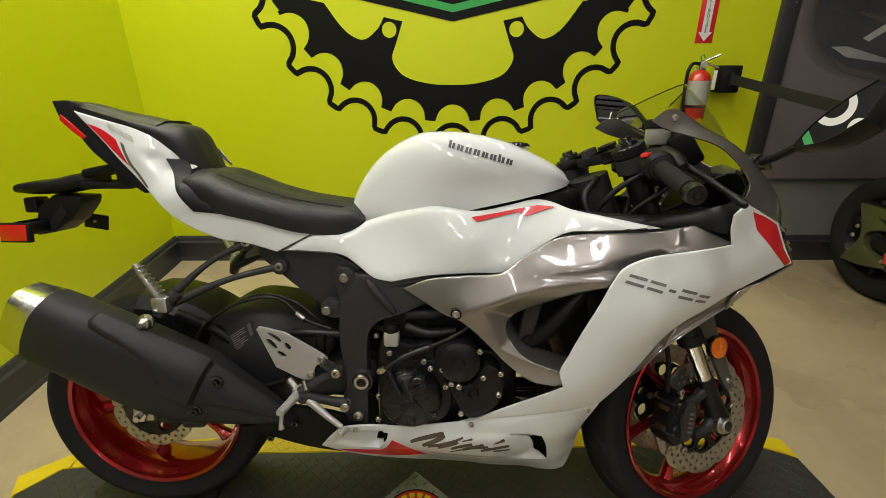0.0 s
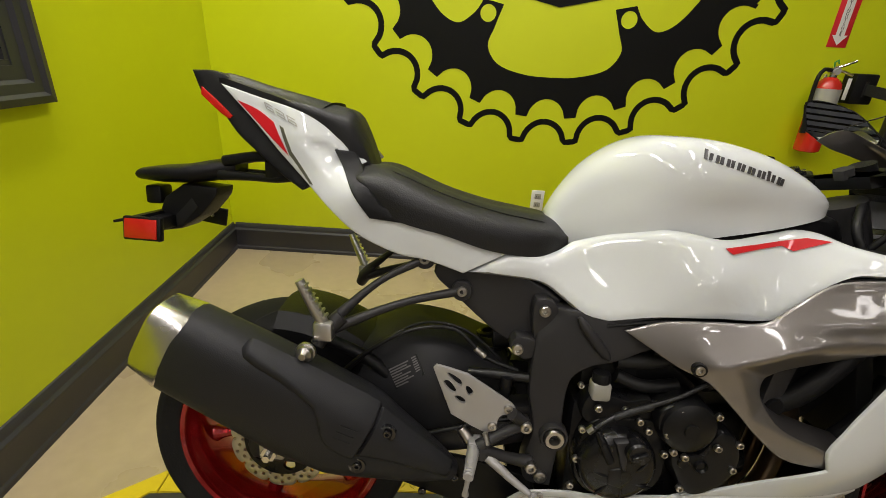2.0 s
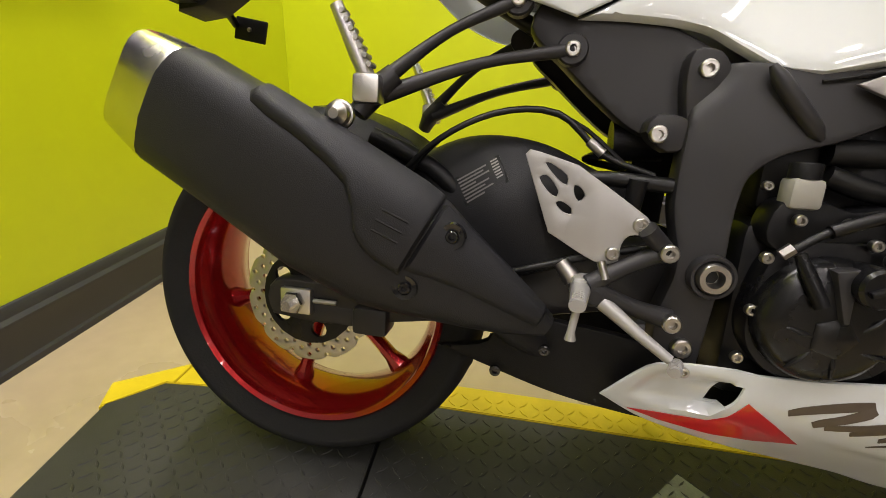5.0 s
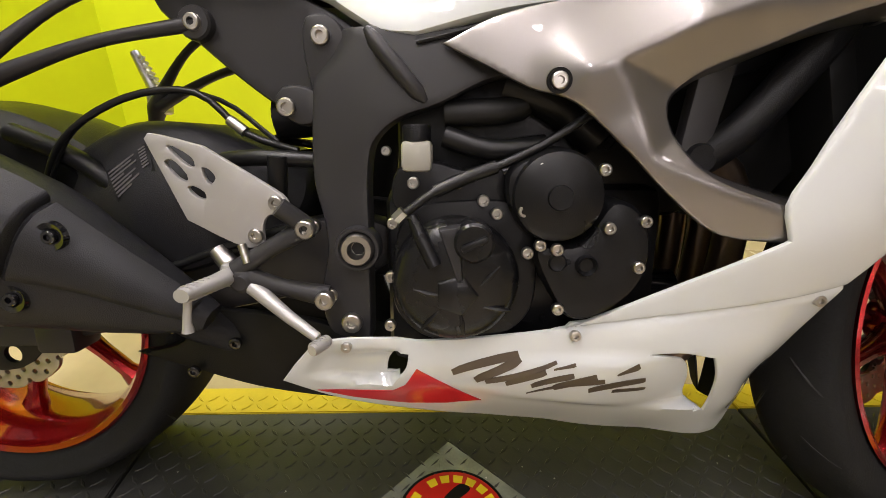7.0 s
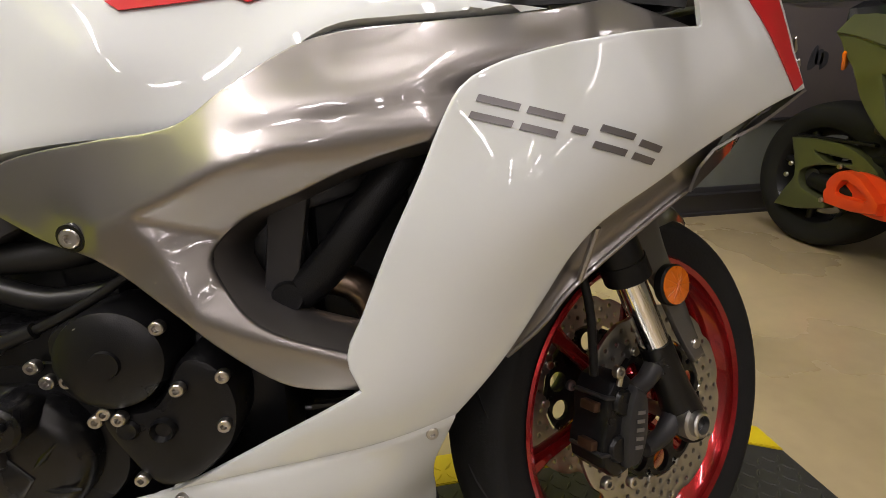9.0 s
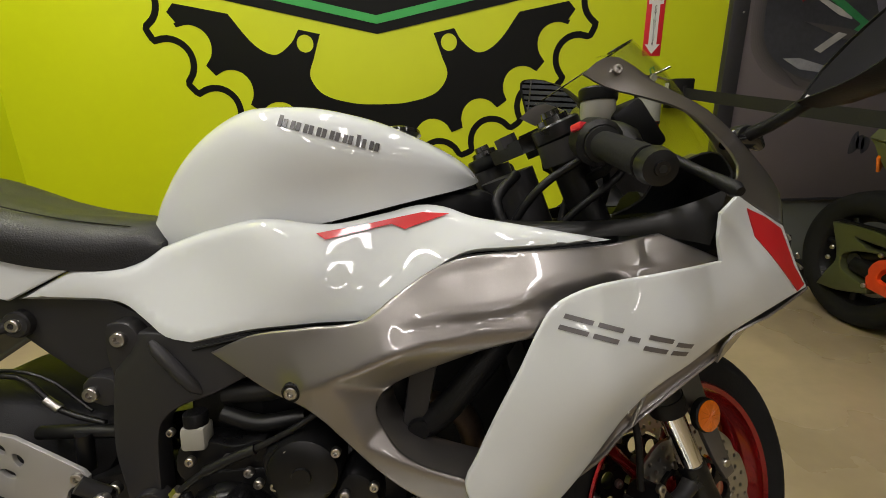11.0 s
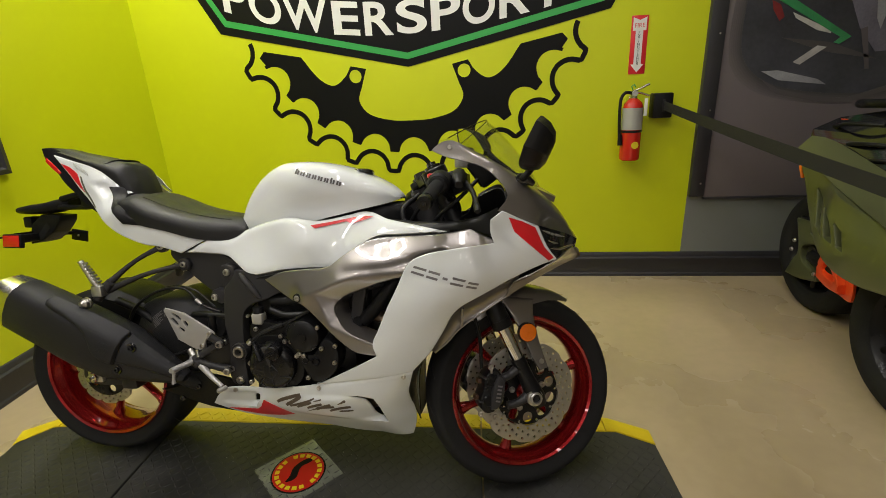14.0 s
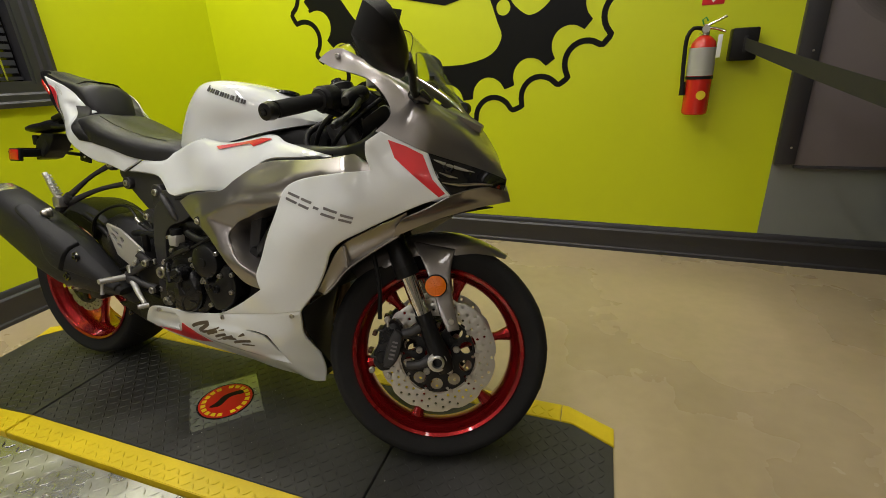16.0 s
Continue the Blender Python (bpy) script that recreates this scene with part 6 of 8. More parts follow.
cowl_half = sheet(tail_line, tail_face, 0.003, 0.009, 0.003)
far_half = moved(mirrored(cowl_half), Matrix.Translation((0.004, 0.052, 0.002)))
tc = part("tail_cowl", cowl_half, PEARL, bike, "pearl white tail cowl", 45)
part("tail_cowl", far_half, PEARL, bike, "pearl white tail cowl", 45)
both("seat_side_trim", sheet(curve([(-0.572, 0.908, 1), (-0.540, 0.906, 1), (-0.512, 0.862), (-0.480, 0.819, 1), (-0.440, 0.806), (-0.385, 0.790, 1), (-0.440, 0.792), (-0.499, 0.798, 1), (-0.535, 0.848)], True, 0.008), lambda p: tail_w(p) + 0.0045, 0.02, 0.008, 0.002), BLACK_PLASTIC, bike, "dark grey seat side trim")
red_t = curve([(-0.757, 0.984, 1), (-0.718, 0.970), (-0.684, 0.949, 1), (-0.653, 0.893, 1), (-0.705, 0.938)], True, 0.01)
part("red_decal", sheet(red_t, tail_w, 0.0012, 0.006, 0.0, lift=0.0014), RED_PAINT, tc, "red decal")
part("bronze_decal", sheet(dense(np.array([(-0.672, 0.944), (-0.664, 0.940), (-0.647, 0.900), (-0.604, 0.846), (-0.611, 0.848), (-0.652, 0.895)])), tail_w, 0.0012, 0.006, 0.0, lift=0.0014), STRIPE_INK, tc, "olive grey stripe")
# the number 636 in thin strokes, read down the slope of the cowl
SIX = ((0, 1, 0, 0.14), (0, 1, 0.44, 0.58), (0, 1, 0.86, 1), (0, 0.16, 0.14, 0.44), (0, 0.16, 0.58, 0.86), (0.84, 1, 0.58, 0.86))
THREE = ((0, 1, 0, 0.14), (0, 1, 0.44, 0.58), (0, 1, 0.86, 1), (0.84, 1, 0.14, 0.44), (0.84, 1, 0.58, 0.86))
for k, digit in enumerate((SIX, THREE, SIX)):
    x, z = -0.706 + k * 0.0225, 0.984 - k * 0.0105
    for u0, u1, v0, v1 in digit:
        part("number_stroke", sheet(np.array([(x + 0.0175 * u + 0.006 * v, z - 0.008 * u - 0.0125 * v) for u, v in ((u0, v0), (u1, v0), (u1, v1), (u0, v1))]), tail_w, 0.0006, 0.02, 0.0, lift=0.0026), PALE_INK, tc)
tail_under = surface([(-0.83, 1.03, 0.020), (-0.75, 0.96, 0.040), (-0.66, 0.86, 0.074), (-0.52, 0.75, 0.108), (-0.7, 0.9, 0.057)])
both("tail_underside", sheet(curve([(-0.858, 1.036, 1), (-0.812, 1.036), (-0.765, 1.015), (-0.715, 0.972), (-0.655, 0.910), (-0.606, 0.850, 1), (-0.632, 0.832, 1), (-0.665, 0.852), (-0.715, 0.888), (-0.762, 0.925), (-0.800, 0.968), (-0.832, 0.990)], True, 0.015), tail_under, 0.02, 0.015, 0.004), BLACK_PLASTIC, bike, "black tail underside")
both("tail_light", sheet(curve([(-0.836, 1.008, 1), (-0.800, 0.980), (-0.772, 0.956, 1), (-0.778, 0.950), (-0.800, 0.962), (-0.838, 0.992, 1)], True, 0.01), surface([(-0.84, 1.00, 0.022), (-0.76, 0.92, 0.044), (-0.8, 0.95, 0.034)]), 0.02, 0.012, 0.003, lift=0.006), RED_LENS, bike, "red tail light lens")

# number plate carrier, plate bracket, reflector, rear signals
tray = [(-0.990, 0.012, 0.836, 0.004), (-0.972, 0.034, 0.838, 0.012), (-0.930, 0.046, 0.840, 0.017), (-0.880, 0.048, 0.843, 0.019), (-0.840, 0.044, 0.850, 0.021), (-0.812, 0.034, 0.856, 0.020), (-0.780, 0.028, 0.862, 0.020)]
pc = part("plate_carrier", loft([[(x, w * math.cos(q), z + h * math.copysign(abs(math.sin(q))**0.7, math.sin(q))) for q in (2 * math.pi * k / 16 for k in range(16))] for x, w, z, h in tray]), BLACK_PLASTIC, bike, "black plastic number plate carrier", 50)
for s in (-1, 1):
    part("carrier_rail", tube([(-0.80, s * 0.026, 0.872), (-0.74, s * 0.034, 0.884), (-0.66, s * 0.042, 0.888)], [0.011, 0.010, 0.012], 10), BLACK_PLASTIC, pc)
    part("carrier_rail", tube([(-0.81, s * 0.026, 0.846), (-0.75, s * 0.034, 0.846), (-0.69, s * 0.042, 0.846), (-0.65, s * 0.046, 0.855)], [0.011, 0.008, 0.008, 0.010], 10), BLACK_PLASTIC, pc)
part("carrier_joint", box(-0.715, -0.665, -0.050, 0.050, 0.846, 0.892, 0.006), BLACK_PLASTIC, pc)
part("carrier_arm", prism(curve([(-0.923, 0.796, 1), (-0.884, 0.824, 1), (-0.817, 0.820, 1), (-0.820, 0.803), (-0.854, 0.762, 1), (-0.894, 0.735, 1), (-0.940, 0.727, 1), (-0.931, 0.776)], True, 0.01), -0.030, 0.030, 0.004), BLACK_PLASTIC, pc)
# thin near-black patch on the arm's face, painting the shade of a recess
part("arm_shade_patch", prism(np.array([(-0.868, 0.798), (-0.858, 0.780), (-0.890, 0.744), (-0.925, 0.735), (-0.912, 0.750)]), -0.0312, -0.0300, 0.0003), DEEP_BLACK, pc)
part("plate_lamp", box(-0.968, -0.936, -0.020, 0.020, 0.780, 0.816, 0.005), BLACK_PLASTIC, pc)
part("plate_bracket", prism(np.array([(-0.985, 0.757), (-0.926, 0.770), (-0.926, 0.764), (-0.985, 0.752)]), -0.090, 0.090, 0.0008), BLACK_PLASTIC, pc)
part("bracket_post", box(-0.936, -0.902, -0.088, -0.028, 0.738, 0.764, 0.004), BLACK_PLASTIC, pc)
rf = part("rear_reflector", moved(box(-0.037, 0.037, -0.006, 0.006, -0.022, 0.022, 0.003), pose(-0.924, -0.096, 0.746, -6, 0, -4)), BLACK_PLASTIC, bike, "red rectangular side reflector")
part("lens", moved(box(-0.032, 0.031, -0.0085, -0.0062, -0.018, 0.018, 0.001), pose(-0.924, -0.096, 0.746, -6, 0, -4)), RED_LENS, rf)
sg = part("signal_stay", moved(box(-0.032, 0.032, -0.003, 0.003, -0.020, 0.020, 0.002), pose(-0.911, 0.124, 0.736, 0, 9, 0)), BLACK_PLASTIC, bike, "black signal bracket")
part("bolt", bolt(-0.912, 0.736, -0.120, 0.004, 0.003), ZINC, sg)
part("bracket_arm", tube([(-0.885, 0.02, 0.760), (-0.92, 0.07, 0.752), (-0.942, 0.124, 0.745)], 0.007, 8), BLACK_PLASTIC, sg)

# white side cover below the tank
side_w = surface([(-0.33, 0.71, 0.120), (-0.25, 0.748, 0.116), (-0.2, 0.70, 0.122), (-0.139, 0.768, 0.104), (-0.085, 0.65, 0.160), (-0.05, 0.73, 0.140), (0.017, 0.809, 0.142), (0.02, 0.73, 0.165), (0.105, 0.80, 0.145), (0.09, 0.74, 0.178), (0.10, 0.672, 0.180), (0.16, 0.672, 0.186),
                  (0.227, 0.819, 0.128), (0.20, 0.76, 0.160), (0.269, 0.755, 0.186), (0.35, 0.78, 0.182), (0.46, 0.775, 0.196), (0.27, 0.812, 0.140)])
sc = both("side_cover", sheet(curve([(-0.330, 0.707, 1), (-0.250, 0.748, 1), (-0.190, 0.744), (-0.165, 0.752), (-0.139, 0.770, 1), (-0.066, 0.793), (0.017, 0.808), (0.105, 0.798), (0.18, 0.810), (0.227, 0.820), (0.262, 0.817), (0.300, 0.803), (0.357, 0.792), (0.473, 0.770, 1),
                                    (0.40, 0.763), (0.333, 0.760), (0.290, 0.757), (0.255, 0.741), (0.205, 0.700), (0.180, 0.678), (0.150, 0.671), (0.088, 0.669), (0.004, 0.662), (-0.079, 0.645, 1), (-0.119, 0.651), (-0.152, 0.672), (-0.190, 0.695), (-0.255, 0.704)], True, 0.012),
                            side_w, 0.003, 0.010, 0.013), PEARL, bike, "pearl white side cover below the tank", 45)
part("red_decal", sheet(dense(np.array([(0.092, 0.7885), (0.150, 0.7965), (0.232, 0.8110), (0.268, 0.8085), (0.207, 0.7895), (0.190, 0.7965), (0.140, 0.7870), (0.104, 0.780)])), side_w, 0.0012, 0.005, 0.0, lift=0.0030), RED_PAINT, sc, "red stripe decal")
# black strip drawn for the shaded gap below the white cover
both("cover_gap_shade", tube([(-0.079, -0.158, 0.640), (0.004, -0.163, 0.656), (0.088, -0.175, 0.663), (0.155, -0.180, 0.666), (0.195, -0.180, 0.688), (0.262, -0.180, 0.745), (0.33, -0.182, 0.755), (0.46, -0.188, 0.762)], [0.002, 0.004, 0.005, 0.005, 0.005, 0.005, 0.005, 0.005], 6), BLACK_PLASTIC, bike)

# bronze mid panel with the vent
CREST = np.array([(0.085, 0.604), (0.105, 0.611), (0.145, 0.627), (0.182, 0.644), (0.228, 0.661), (0.283, 0.670), (0.352, 0.676)])


def line_distance(pts, line):
    """Distance to an open line."""
    best = np.full(len(pts), 9.0)
    for a, b in zip(line, line[1:]):
        d = b - a
        t = np.clip(((pts - a) @ d) / (d @ d), 0, 1)
        best = np.minimum(best, np.linalg.norm(pts - a - t[:, None] * d, axis=1))
    return best


def mid_w(p):
    """The sweep of the panel, with a crest over the vent."""
    x, z = p[:, 0], p[:, 1]
    crest = np.maximum(0.0, 1 - np.sqrt(line_distance(p, CREST)**2 + 2e-5) / 0.055)
    return -0.146 + 1.214 * z - 1.109 * z**2 + 0.204 * x + 0.097 * x * z - 0.269 * x**2 + 0.013 * crest**1.5


RIDGE = np.array([(0.105, 0.611), (0.145, 0.627), (0.182, 0.644), (0.228, 0.661), (0.283, 0.672), (0.352, 0.680), (0.42, 0.69), (0.42, 0.432), (0.275, 0.468), (0.193, 0.500), (0.148, 0.522), (0.134, 0.559), (0.121, 0.588)])
SHOULDER = np.array([(0.10, 0.664), (0.20, 0.679), (0.265, 0.686), (0.302, 0.691), (0.331, 0.697), (0.38, 0.720), (0.45, 0.733), (0.53, 0.738), (0.62, 0.728)])
SHOULDER = curve([tuple(p) for p in SHOULDER], False, 0.01)
GROOVE = np.array([(0.20, 0.667), (0.24, 0.671), (0.30, 0.676), (0.34, 0.682), (0.39, 0.695), (0.46, 0.712)])


def folded(p):
    """The panel's half-width: it folds in towards the vent past a crease, and leans in above the shoulder line."""
    p = np.atleast_2d(np.asarray(p, float))
    inner_side = np.where(inside(p, RIDGE), np.sqrt(np.minimum(edge_distance(p, RIDGE), 0.045)**2 + 1.2e-5) - 0.0035, 0.0)
    over = np.maximum(0.0, p[:, 1] - np.interp(p[:, 0], SHOULDER[:, 0], SHOULDER[:, 1]))
    lean = (np.sqrt(np.minimum(over, 0.05)**2 + 1.6e-5) - 0.004) * np.clip((p[:, 0] - 0.14) / 0.14, 0, 1)
    groove = np.exp(-(line_distance(p, GROOVE) / 0.017)**2) * np.clip((p[:, 0] - 0.17) / 0.10, 0, 1)
    return mid_w(p) + 0.004 - 0.62 * inner_side - 0.30 * lean - 0.0120 * groove


mid_line = curve([(-0.052, 0.637, 1), (0.006, 0.661), (0.080, 0.672), (0.150, 0.681), (0.190, 0.708), (0.250, 0.744), (0.30, 0.756), (0.45, 0.764), (0.534, 0.777, 1), (0.605, 0.744, 1), (0.520, 0.722), (0.45, 0.700), (0.39, 0.662, 1),
                  (0.345, 0.655), (0.295, 0.641), (0.240, 0.619), (0.192, 0.599), (0.165, 0.574), (0.170, 0.546), (0.200, 0.509), (0.260, 0.483), (0.330, 0.463, 1), (0.325, 0.438, 1), (0.242, 0.443), (0.212, 0.452), (0.165, 0.490), (0.125, 0.531), (0.075, 0.575), (0.034, 0.590), (-0.010, 0.614)], True, 0.007)
mp = both("mid_fairing", sheet(mid_line, folded, 0.003, 0.006, 0.002), BRONZE, bike, "bronze grey metallic side fairing with an air vent", 40)
seat_w = float(folded([(0.060, 0.595)])[0])
part("fairing_bolt", bolt(0.060, 0.595, seat_w + 0.0012, 0.0085, 0.005), ZINC, mp)
part("bolt_cup", moved(lathe([(0.0090, -0.0022), (0.0120, -0.0022), (0.0128, 0.006), (0.0090, 0.006)], 24), Matrix.Translation((0.060, -seat_w - 0.001, 0.595)) @ Matrix.Rotation(radians(-12), 4, "Z") @ Matrix.Rotation(radians(8), 4, "X")), BLACK_PLASTIC, mp)
# duct walls folding in from the vent's edge
edge = curve([(0.39, 0.662), (0.345, 0.655), (0.295, 0.641), (0.240, 0.619), (0.192, 0.599), (0.165, 0.574), (0.170, 0.546), (0.200, 0.509), (0.260, 0.483), (0.330, 0.463)], False, 0.012)
cen = np.array((0.30, 0.56))
rings = []
for f, dw in ((1.0, -0.004), (0.95, -0.014), (0.90, -0.034), (0.86, -0.06), (0.87, -0.062), (0.91, -0.036), (0.96, -0.016)):
    q = cen + (edge - cen) * f
    w = folded(edge) + dw
    rings.append([(p[0], -v, p[1]) for p, v in zip(q, w)])
bm = bmesh.new()
V = [[bm.verts.new(p) for p in r] for r in rings]
for a, b in zip(V, V[1:] + V[:1]):
    for i in range(len(a) - 1):
        bm.faces.new((a[i], a[i + 1], b[i + 1], b[i]))
bmesh.ops.recalc_face_normals(bm, faces=bm.faces)
both("vent_duct", bm, BRONZE, bike, "bronze vent surround")
# near-black sheet behind the vent, standing in for the shade inside it
both("vent_shade_sheet", sheet(curve([(0.13, 0.50), (0.16, 0.66), (0.24, 0.70), (0.34, 0.735), (0.44, 0.735), (0.46, 0.66), (0.40, 0.55), (0.30, 0.45)], True, 0.02), lambda p: np.full(len(p), 0.105), 0.004, 0.03, 0.0), DEEP_BLACK, bike)

# upper shoulder trim, black, round the cockpit
both("cockpit_trim", coons(curve([(0.30, -0.10, 0.795), (0.40, -0.14, 0.790), (0.50, -0.165, 0.792), (0.56, -0.190, 0.808), (0.606, -0.216, 0.832)], False, 0.02), curve([(0.30, -0.14, 0.77), (0.40, -0.17, 0.772), (0.53, -0.188, 0.774), (0.590, -0.210, 0.762)], False, 0.02),
                           curve([(0.30, -0.10, 0.795), (0.30, -0.14, 0.77)], False, 0.02), curve([(0.606, -0.216, 0.832), (0.590, -0.210, 0.762)], False, 0.02), 20, 8, (0, -0.006, 0.006)), HOSE, bike, "black cockpit trim")

both("cockpit_side", coons(curve([(0.540, -0.165, 0.850), (0.580, -0.172, 0.872), (0.612, -0.182, 0.880), (0.628, -0.194, 0.850), (0.604, -0.212, 0.820)], False, 0.02), curve([(0.50, -0.13, 0.80), (0.56, -0.10, 0.80), (0.62, -0.08, 0.80), (0.64, -0.10, 0.79), (0.60, -0.18, 0.775)], False, 0.02),
                           curve([(0.540, -0.165, 0.850), (0.53, -0.15, 0.82), (0.50, -0.13, 0.80)], False, 0.02), curve([(0.604, -0.212, 0.820), (0.60, -0.18, 0.775)], False, 0.02), 16, 8), HOSE, bike, "black cockpit side panel")
# large white side fairing
fair_w = surface([(0.594, 0.744, 0.228), (0.44, 0.724, 0.242), (0.382, 0.70, 0.244), (0.354, 0.65, 0.243), (0.30, 0.54, 0.240), (0.272, 0.48, 0.238), (0.278, 0.441, 0.236), (0.19, 0.40, 0.212), (0.09, 0.337, 0.190), (0.25, 0.365, 0.208), (0.37, 0.388, 0.202), (0.427, 0.452, 0.206), (0.35, 0.45, 0.232),
                  (0.485, 0.517, 0.208), (0.45, 0.60, 0.258), (0.36, 0.56, 0.250), (0.543, 0.569, 0.208), (0.55, 0.66, 0.246), (0.629, 0.63, 0.198), (0.716, 0.69, 0.190), (0.66, 0.73, 0.216), (0.613, 0.82, 0.224), (0.636, 0.806, 0.214), (0.59, 0.79, 0.234), (0.706, 0.781, 0.186), (0.756, 0.695, 0.176)])
fair_line = curve([(0.594, 0.744, 1), (0.518, 0.736), (0.441, 0.724), (0.402, 0.712), (0.380, 0.698), (0.364, 0.672), (0.345, 0.632), (0.317, 0.578), (0.288, 0.514), (0.272, 0.478), (0.281, 0.444, 1), (0.21, 0.401), (0.144, 0.364), (0.085, 0.335, 1), (0.23, 0.362), (0.372, 0.390, 1),
                   (0.425, 0.452), (0.463, 0.515), (0.482, 0.552), (0.508, 0.579), (0.565, 0.610), (0.633, 0.645), (0.700, 0.676), (0.754, 0.694, 1), (0.728, 0.730), (0.706, 0.781, 1), (0.640, 0.812, 1), (0.615, 0.824, 1), (0.586, 0.803, 1), (0.585, 0.775)], True, 0.012)
sf2 = both("side_fairing", sheet(fair_line, fair_w, 0.003, 0.009, 0.0025), PEARL, bike, "pearl white upper side fairing", 45)
part("red_decal", sheet(dense(np.array([(0.631, 0.807), (0.665, 0.795), (0.698, 0.778), (0.720, 0.728), (0.745, 0.699), (0.733, 0.691), (0.693, 0.727), (0.645, 0.771)])), fair_w, 0.0012, 0.006, 0.0, lift=0.0014), RED_PAINT, sf2, "red decal")


def strokes(shapes, org, ux, uz, surf, mat, parent, name, lift=0.0012):
    """Plain slanted bars laid on a panel, in the panel's own x and z."""
    for s in shapes:
        poly = np.array([(org[0] + x * ux[0] + z * uz[0], org[1] + x * ux[1] + z * uz[1]) for x, z in s])
        part(name, sheet(dense(poly), surf, 0.0012, 0.006, 0.0, lift=lift), mat, parent)


bars = []
for x0, x1, levels in ((0.0, 1.05, (0.08, 0.72)), (1.25, 2.15, (0.08, 0.72)), (2.45, 2.85, (0.42,)), (3.15, 4.15, (0.08, 0.72)), (4.4, 5.2, (0.08, 0.60))):
    bars += [[(x0 + 0.3 * z, z), (x1 + 0.3 * z, z), (x1 + 0.3 * z + 0.08, z + 0.26), (x0 + 0.3 * z + 0.08, z + 0.26)] for z in levels]
strokes(bars, (0.384, 0.6725), (0.0315, -0.0088), (0.001, 0.0225), fair_w, GREY_INK, sf2, "model_bar")

# belly pan
belly_w = surface([(-0.245, 0.262, 0.168), (-0.177, 0.315, 0.182), (-0.10, 0.32, 0.180), (-0.10, 0.26, 0.168), (0.02, 0.325, 0.184), (0.02, 0.26, 0.176), (0.09, 0.335, 0.189), (0.25, 0.362, 0.206), (0.37, 0.388, 0.202), (0.2, 0.28, 0.186), (0.10, 0.28, 0.182), (0.24, 0.25, 0.172),
                   (0.318, 0.30, 0.178), (0.310, 0.132, 0.084), (0.334, 0.130, 0.074), (0.349, 0.30, 0.158), (0.353, 0.235, 0.108), (0.350, 0.17, 0.080), (0.320, 0.21, 0.128), (0.24, 0.122, 0.062), (0.15, 0.134, 0.070), (0.09, 0.155, 0.085), (0.0, 0.172, 0.098), (-0.10, 0.190, 0.118), (-0.19, 0.220, 0.142), (0.2, 0.20, 0.135), (0.1, 0.215, 0.145)])
belly_line = curve([(-0.250, 0.256, 1), (-0.222, 0.292), (-0.195, 0.315), (-0.107, 0.319), (-0.084, 0.316), (0.021, 0.325), (0.085, 0.335, 1), (0.090, 0.341, 1), (0.23, 0.366), (0.372, 0.3925, 1), (0.360, 0.352), (0.350, 0.318), (0.349, 0.280), (0.353, 0.240), (0.354, 0.195), (0.346, 0.150), (0.338, 0.127, 1), (0.28, 0.125), (0.196, 0.125), (0.130, 0.136), (0.091, 0.147), (-0.021, 0.166), (-0.099, 0.188), (-0.191, 0.220)], True, 0.012)
vent = curve([(0.180, 0.3045, 1), (0.208, 0.300), (0.226, 0.291), (0.238, 0.267), (0.246, 0.235), (0.260, 0.214), (0.279, 0.201, 1), (0.273, 0.236), (0.264, 0.272), (0.252, 0.300, 1), (0.215, 0.307)], True, 0.006)
hole = curve([(-0.124, 0.262, 1), (-0.119, 0.284), (-0.106, 0.297), (-0.094, 0.296, 1), (-0.098, 0.276), (-0.108, 0.263)], True, 0.006)
TONGUE = np.array([(-0.06, 0.296), (0.05, 0.300), (0.15, 0.306), (0.20, 0.307), (0.238, 0.298), (0.250, 0.270), (0.258, 0.238), (0.268, 0.215), (0.276, 0.203), (0.165, 0.205), (0.04, 0.222), (-0.05, 0.240)])
TONGUE_SIDES = np.array([(-0.06, 0.296), (0.05, 0.300), (0.15, 0.306), (0.36, 0.312), (0.36, 0.196), (0.165, 0.205), (0.04, 0.222), (-0.05, 0.240)])
POCKET = np.array([(-0.228, 0.262), (-0.196, 0.303), (-0.104, 0.301), (-0.108, 0.260), (-0.125, 0.246), (-0.15, 0.244)])
POCKET_SIDES = np.array([(-0.228, 0.262), (-0.196, 0.303), (-0.06, 0.301), (-0.06, 0.246), (-0.125, 0.246), (-0.15, 0.244)])


def belly_face(p):
    """The belly pan's half-width: a tongue that swells and then curls in under the opening's rim, and a hollow before the rear hole."""
    p = np.atleast_2d(np.asarray(p, float))
    x = p[:, 0]
    swell = 0.008 * np.clip((x + 0.06) / 0.20, 0, 1)
    curl = 0.030 * np.clip((x - 0.13) / 0.13, 0, 1)**1.6
    tongue = np.where(inside(p, TONGUE), (swell - curl) * np.minimum(edge_distance(p, TONGUE_SIDES) / 0.012, 1.0), 0.0)
    hollow = np.where(inside(p, POCKET), -0.018 * np.clip((x + 0.235) / 0.11, 0, 1) * np.minimum(edge_distance(p, POCKET_SIDES) / 0.010, 1.0), 0.0)
    seam = np.interp(x, (0.085, 0.23, 0.372), (0.335, 0.362, 0.390))
    near = np.clip(1 - (seam - p[:, 1]) / 0.035, 0, 1)**2 * np.clip((x - 0.075) / 0.03, 0, 1)
    near = near * near * (3 - 2 * near)
    lap = np.where(x > 0.07, 0.0040 * np.clip((p[:, 1] - seam + 0.004) / 0.004, 0, 1), 0.0)
    return belly_w(p) * (1 - near) + fair_w(p) * near + tongue + hollow - lap


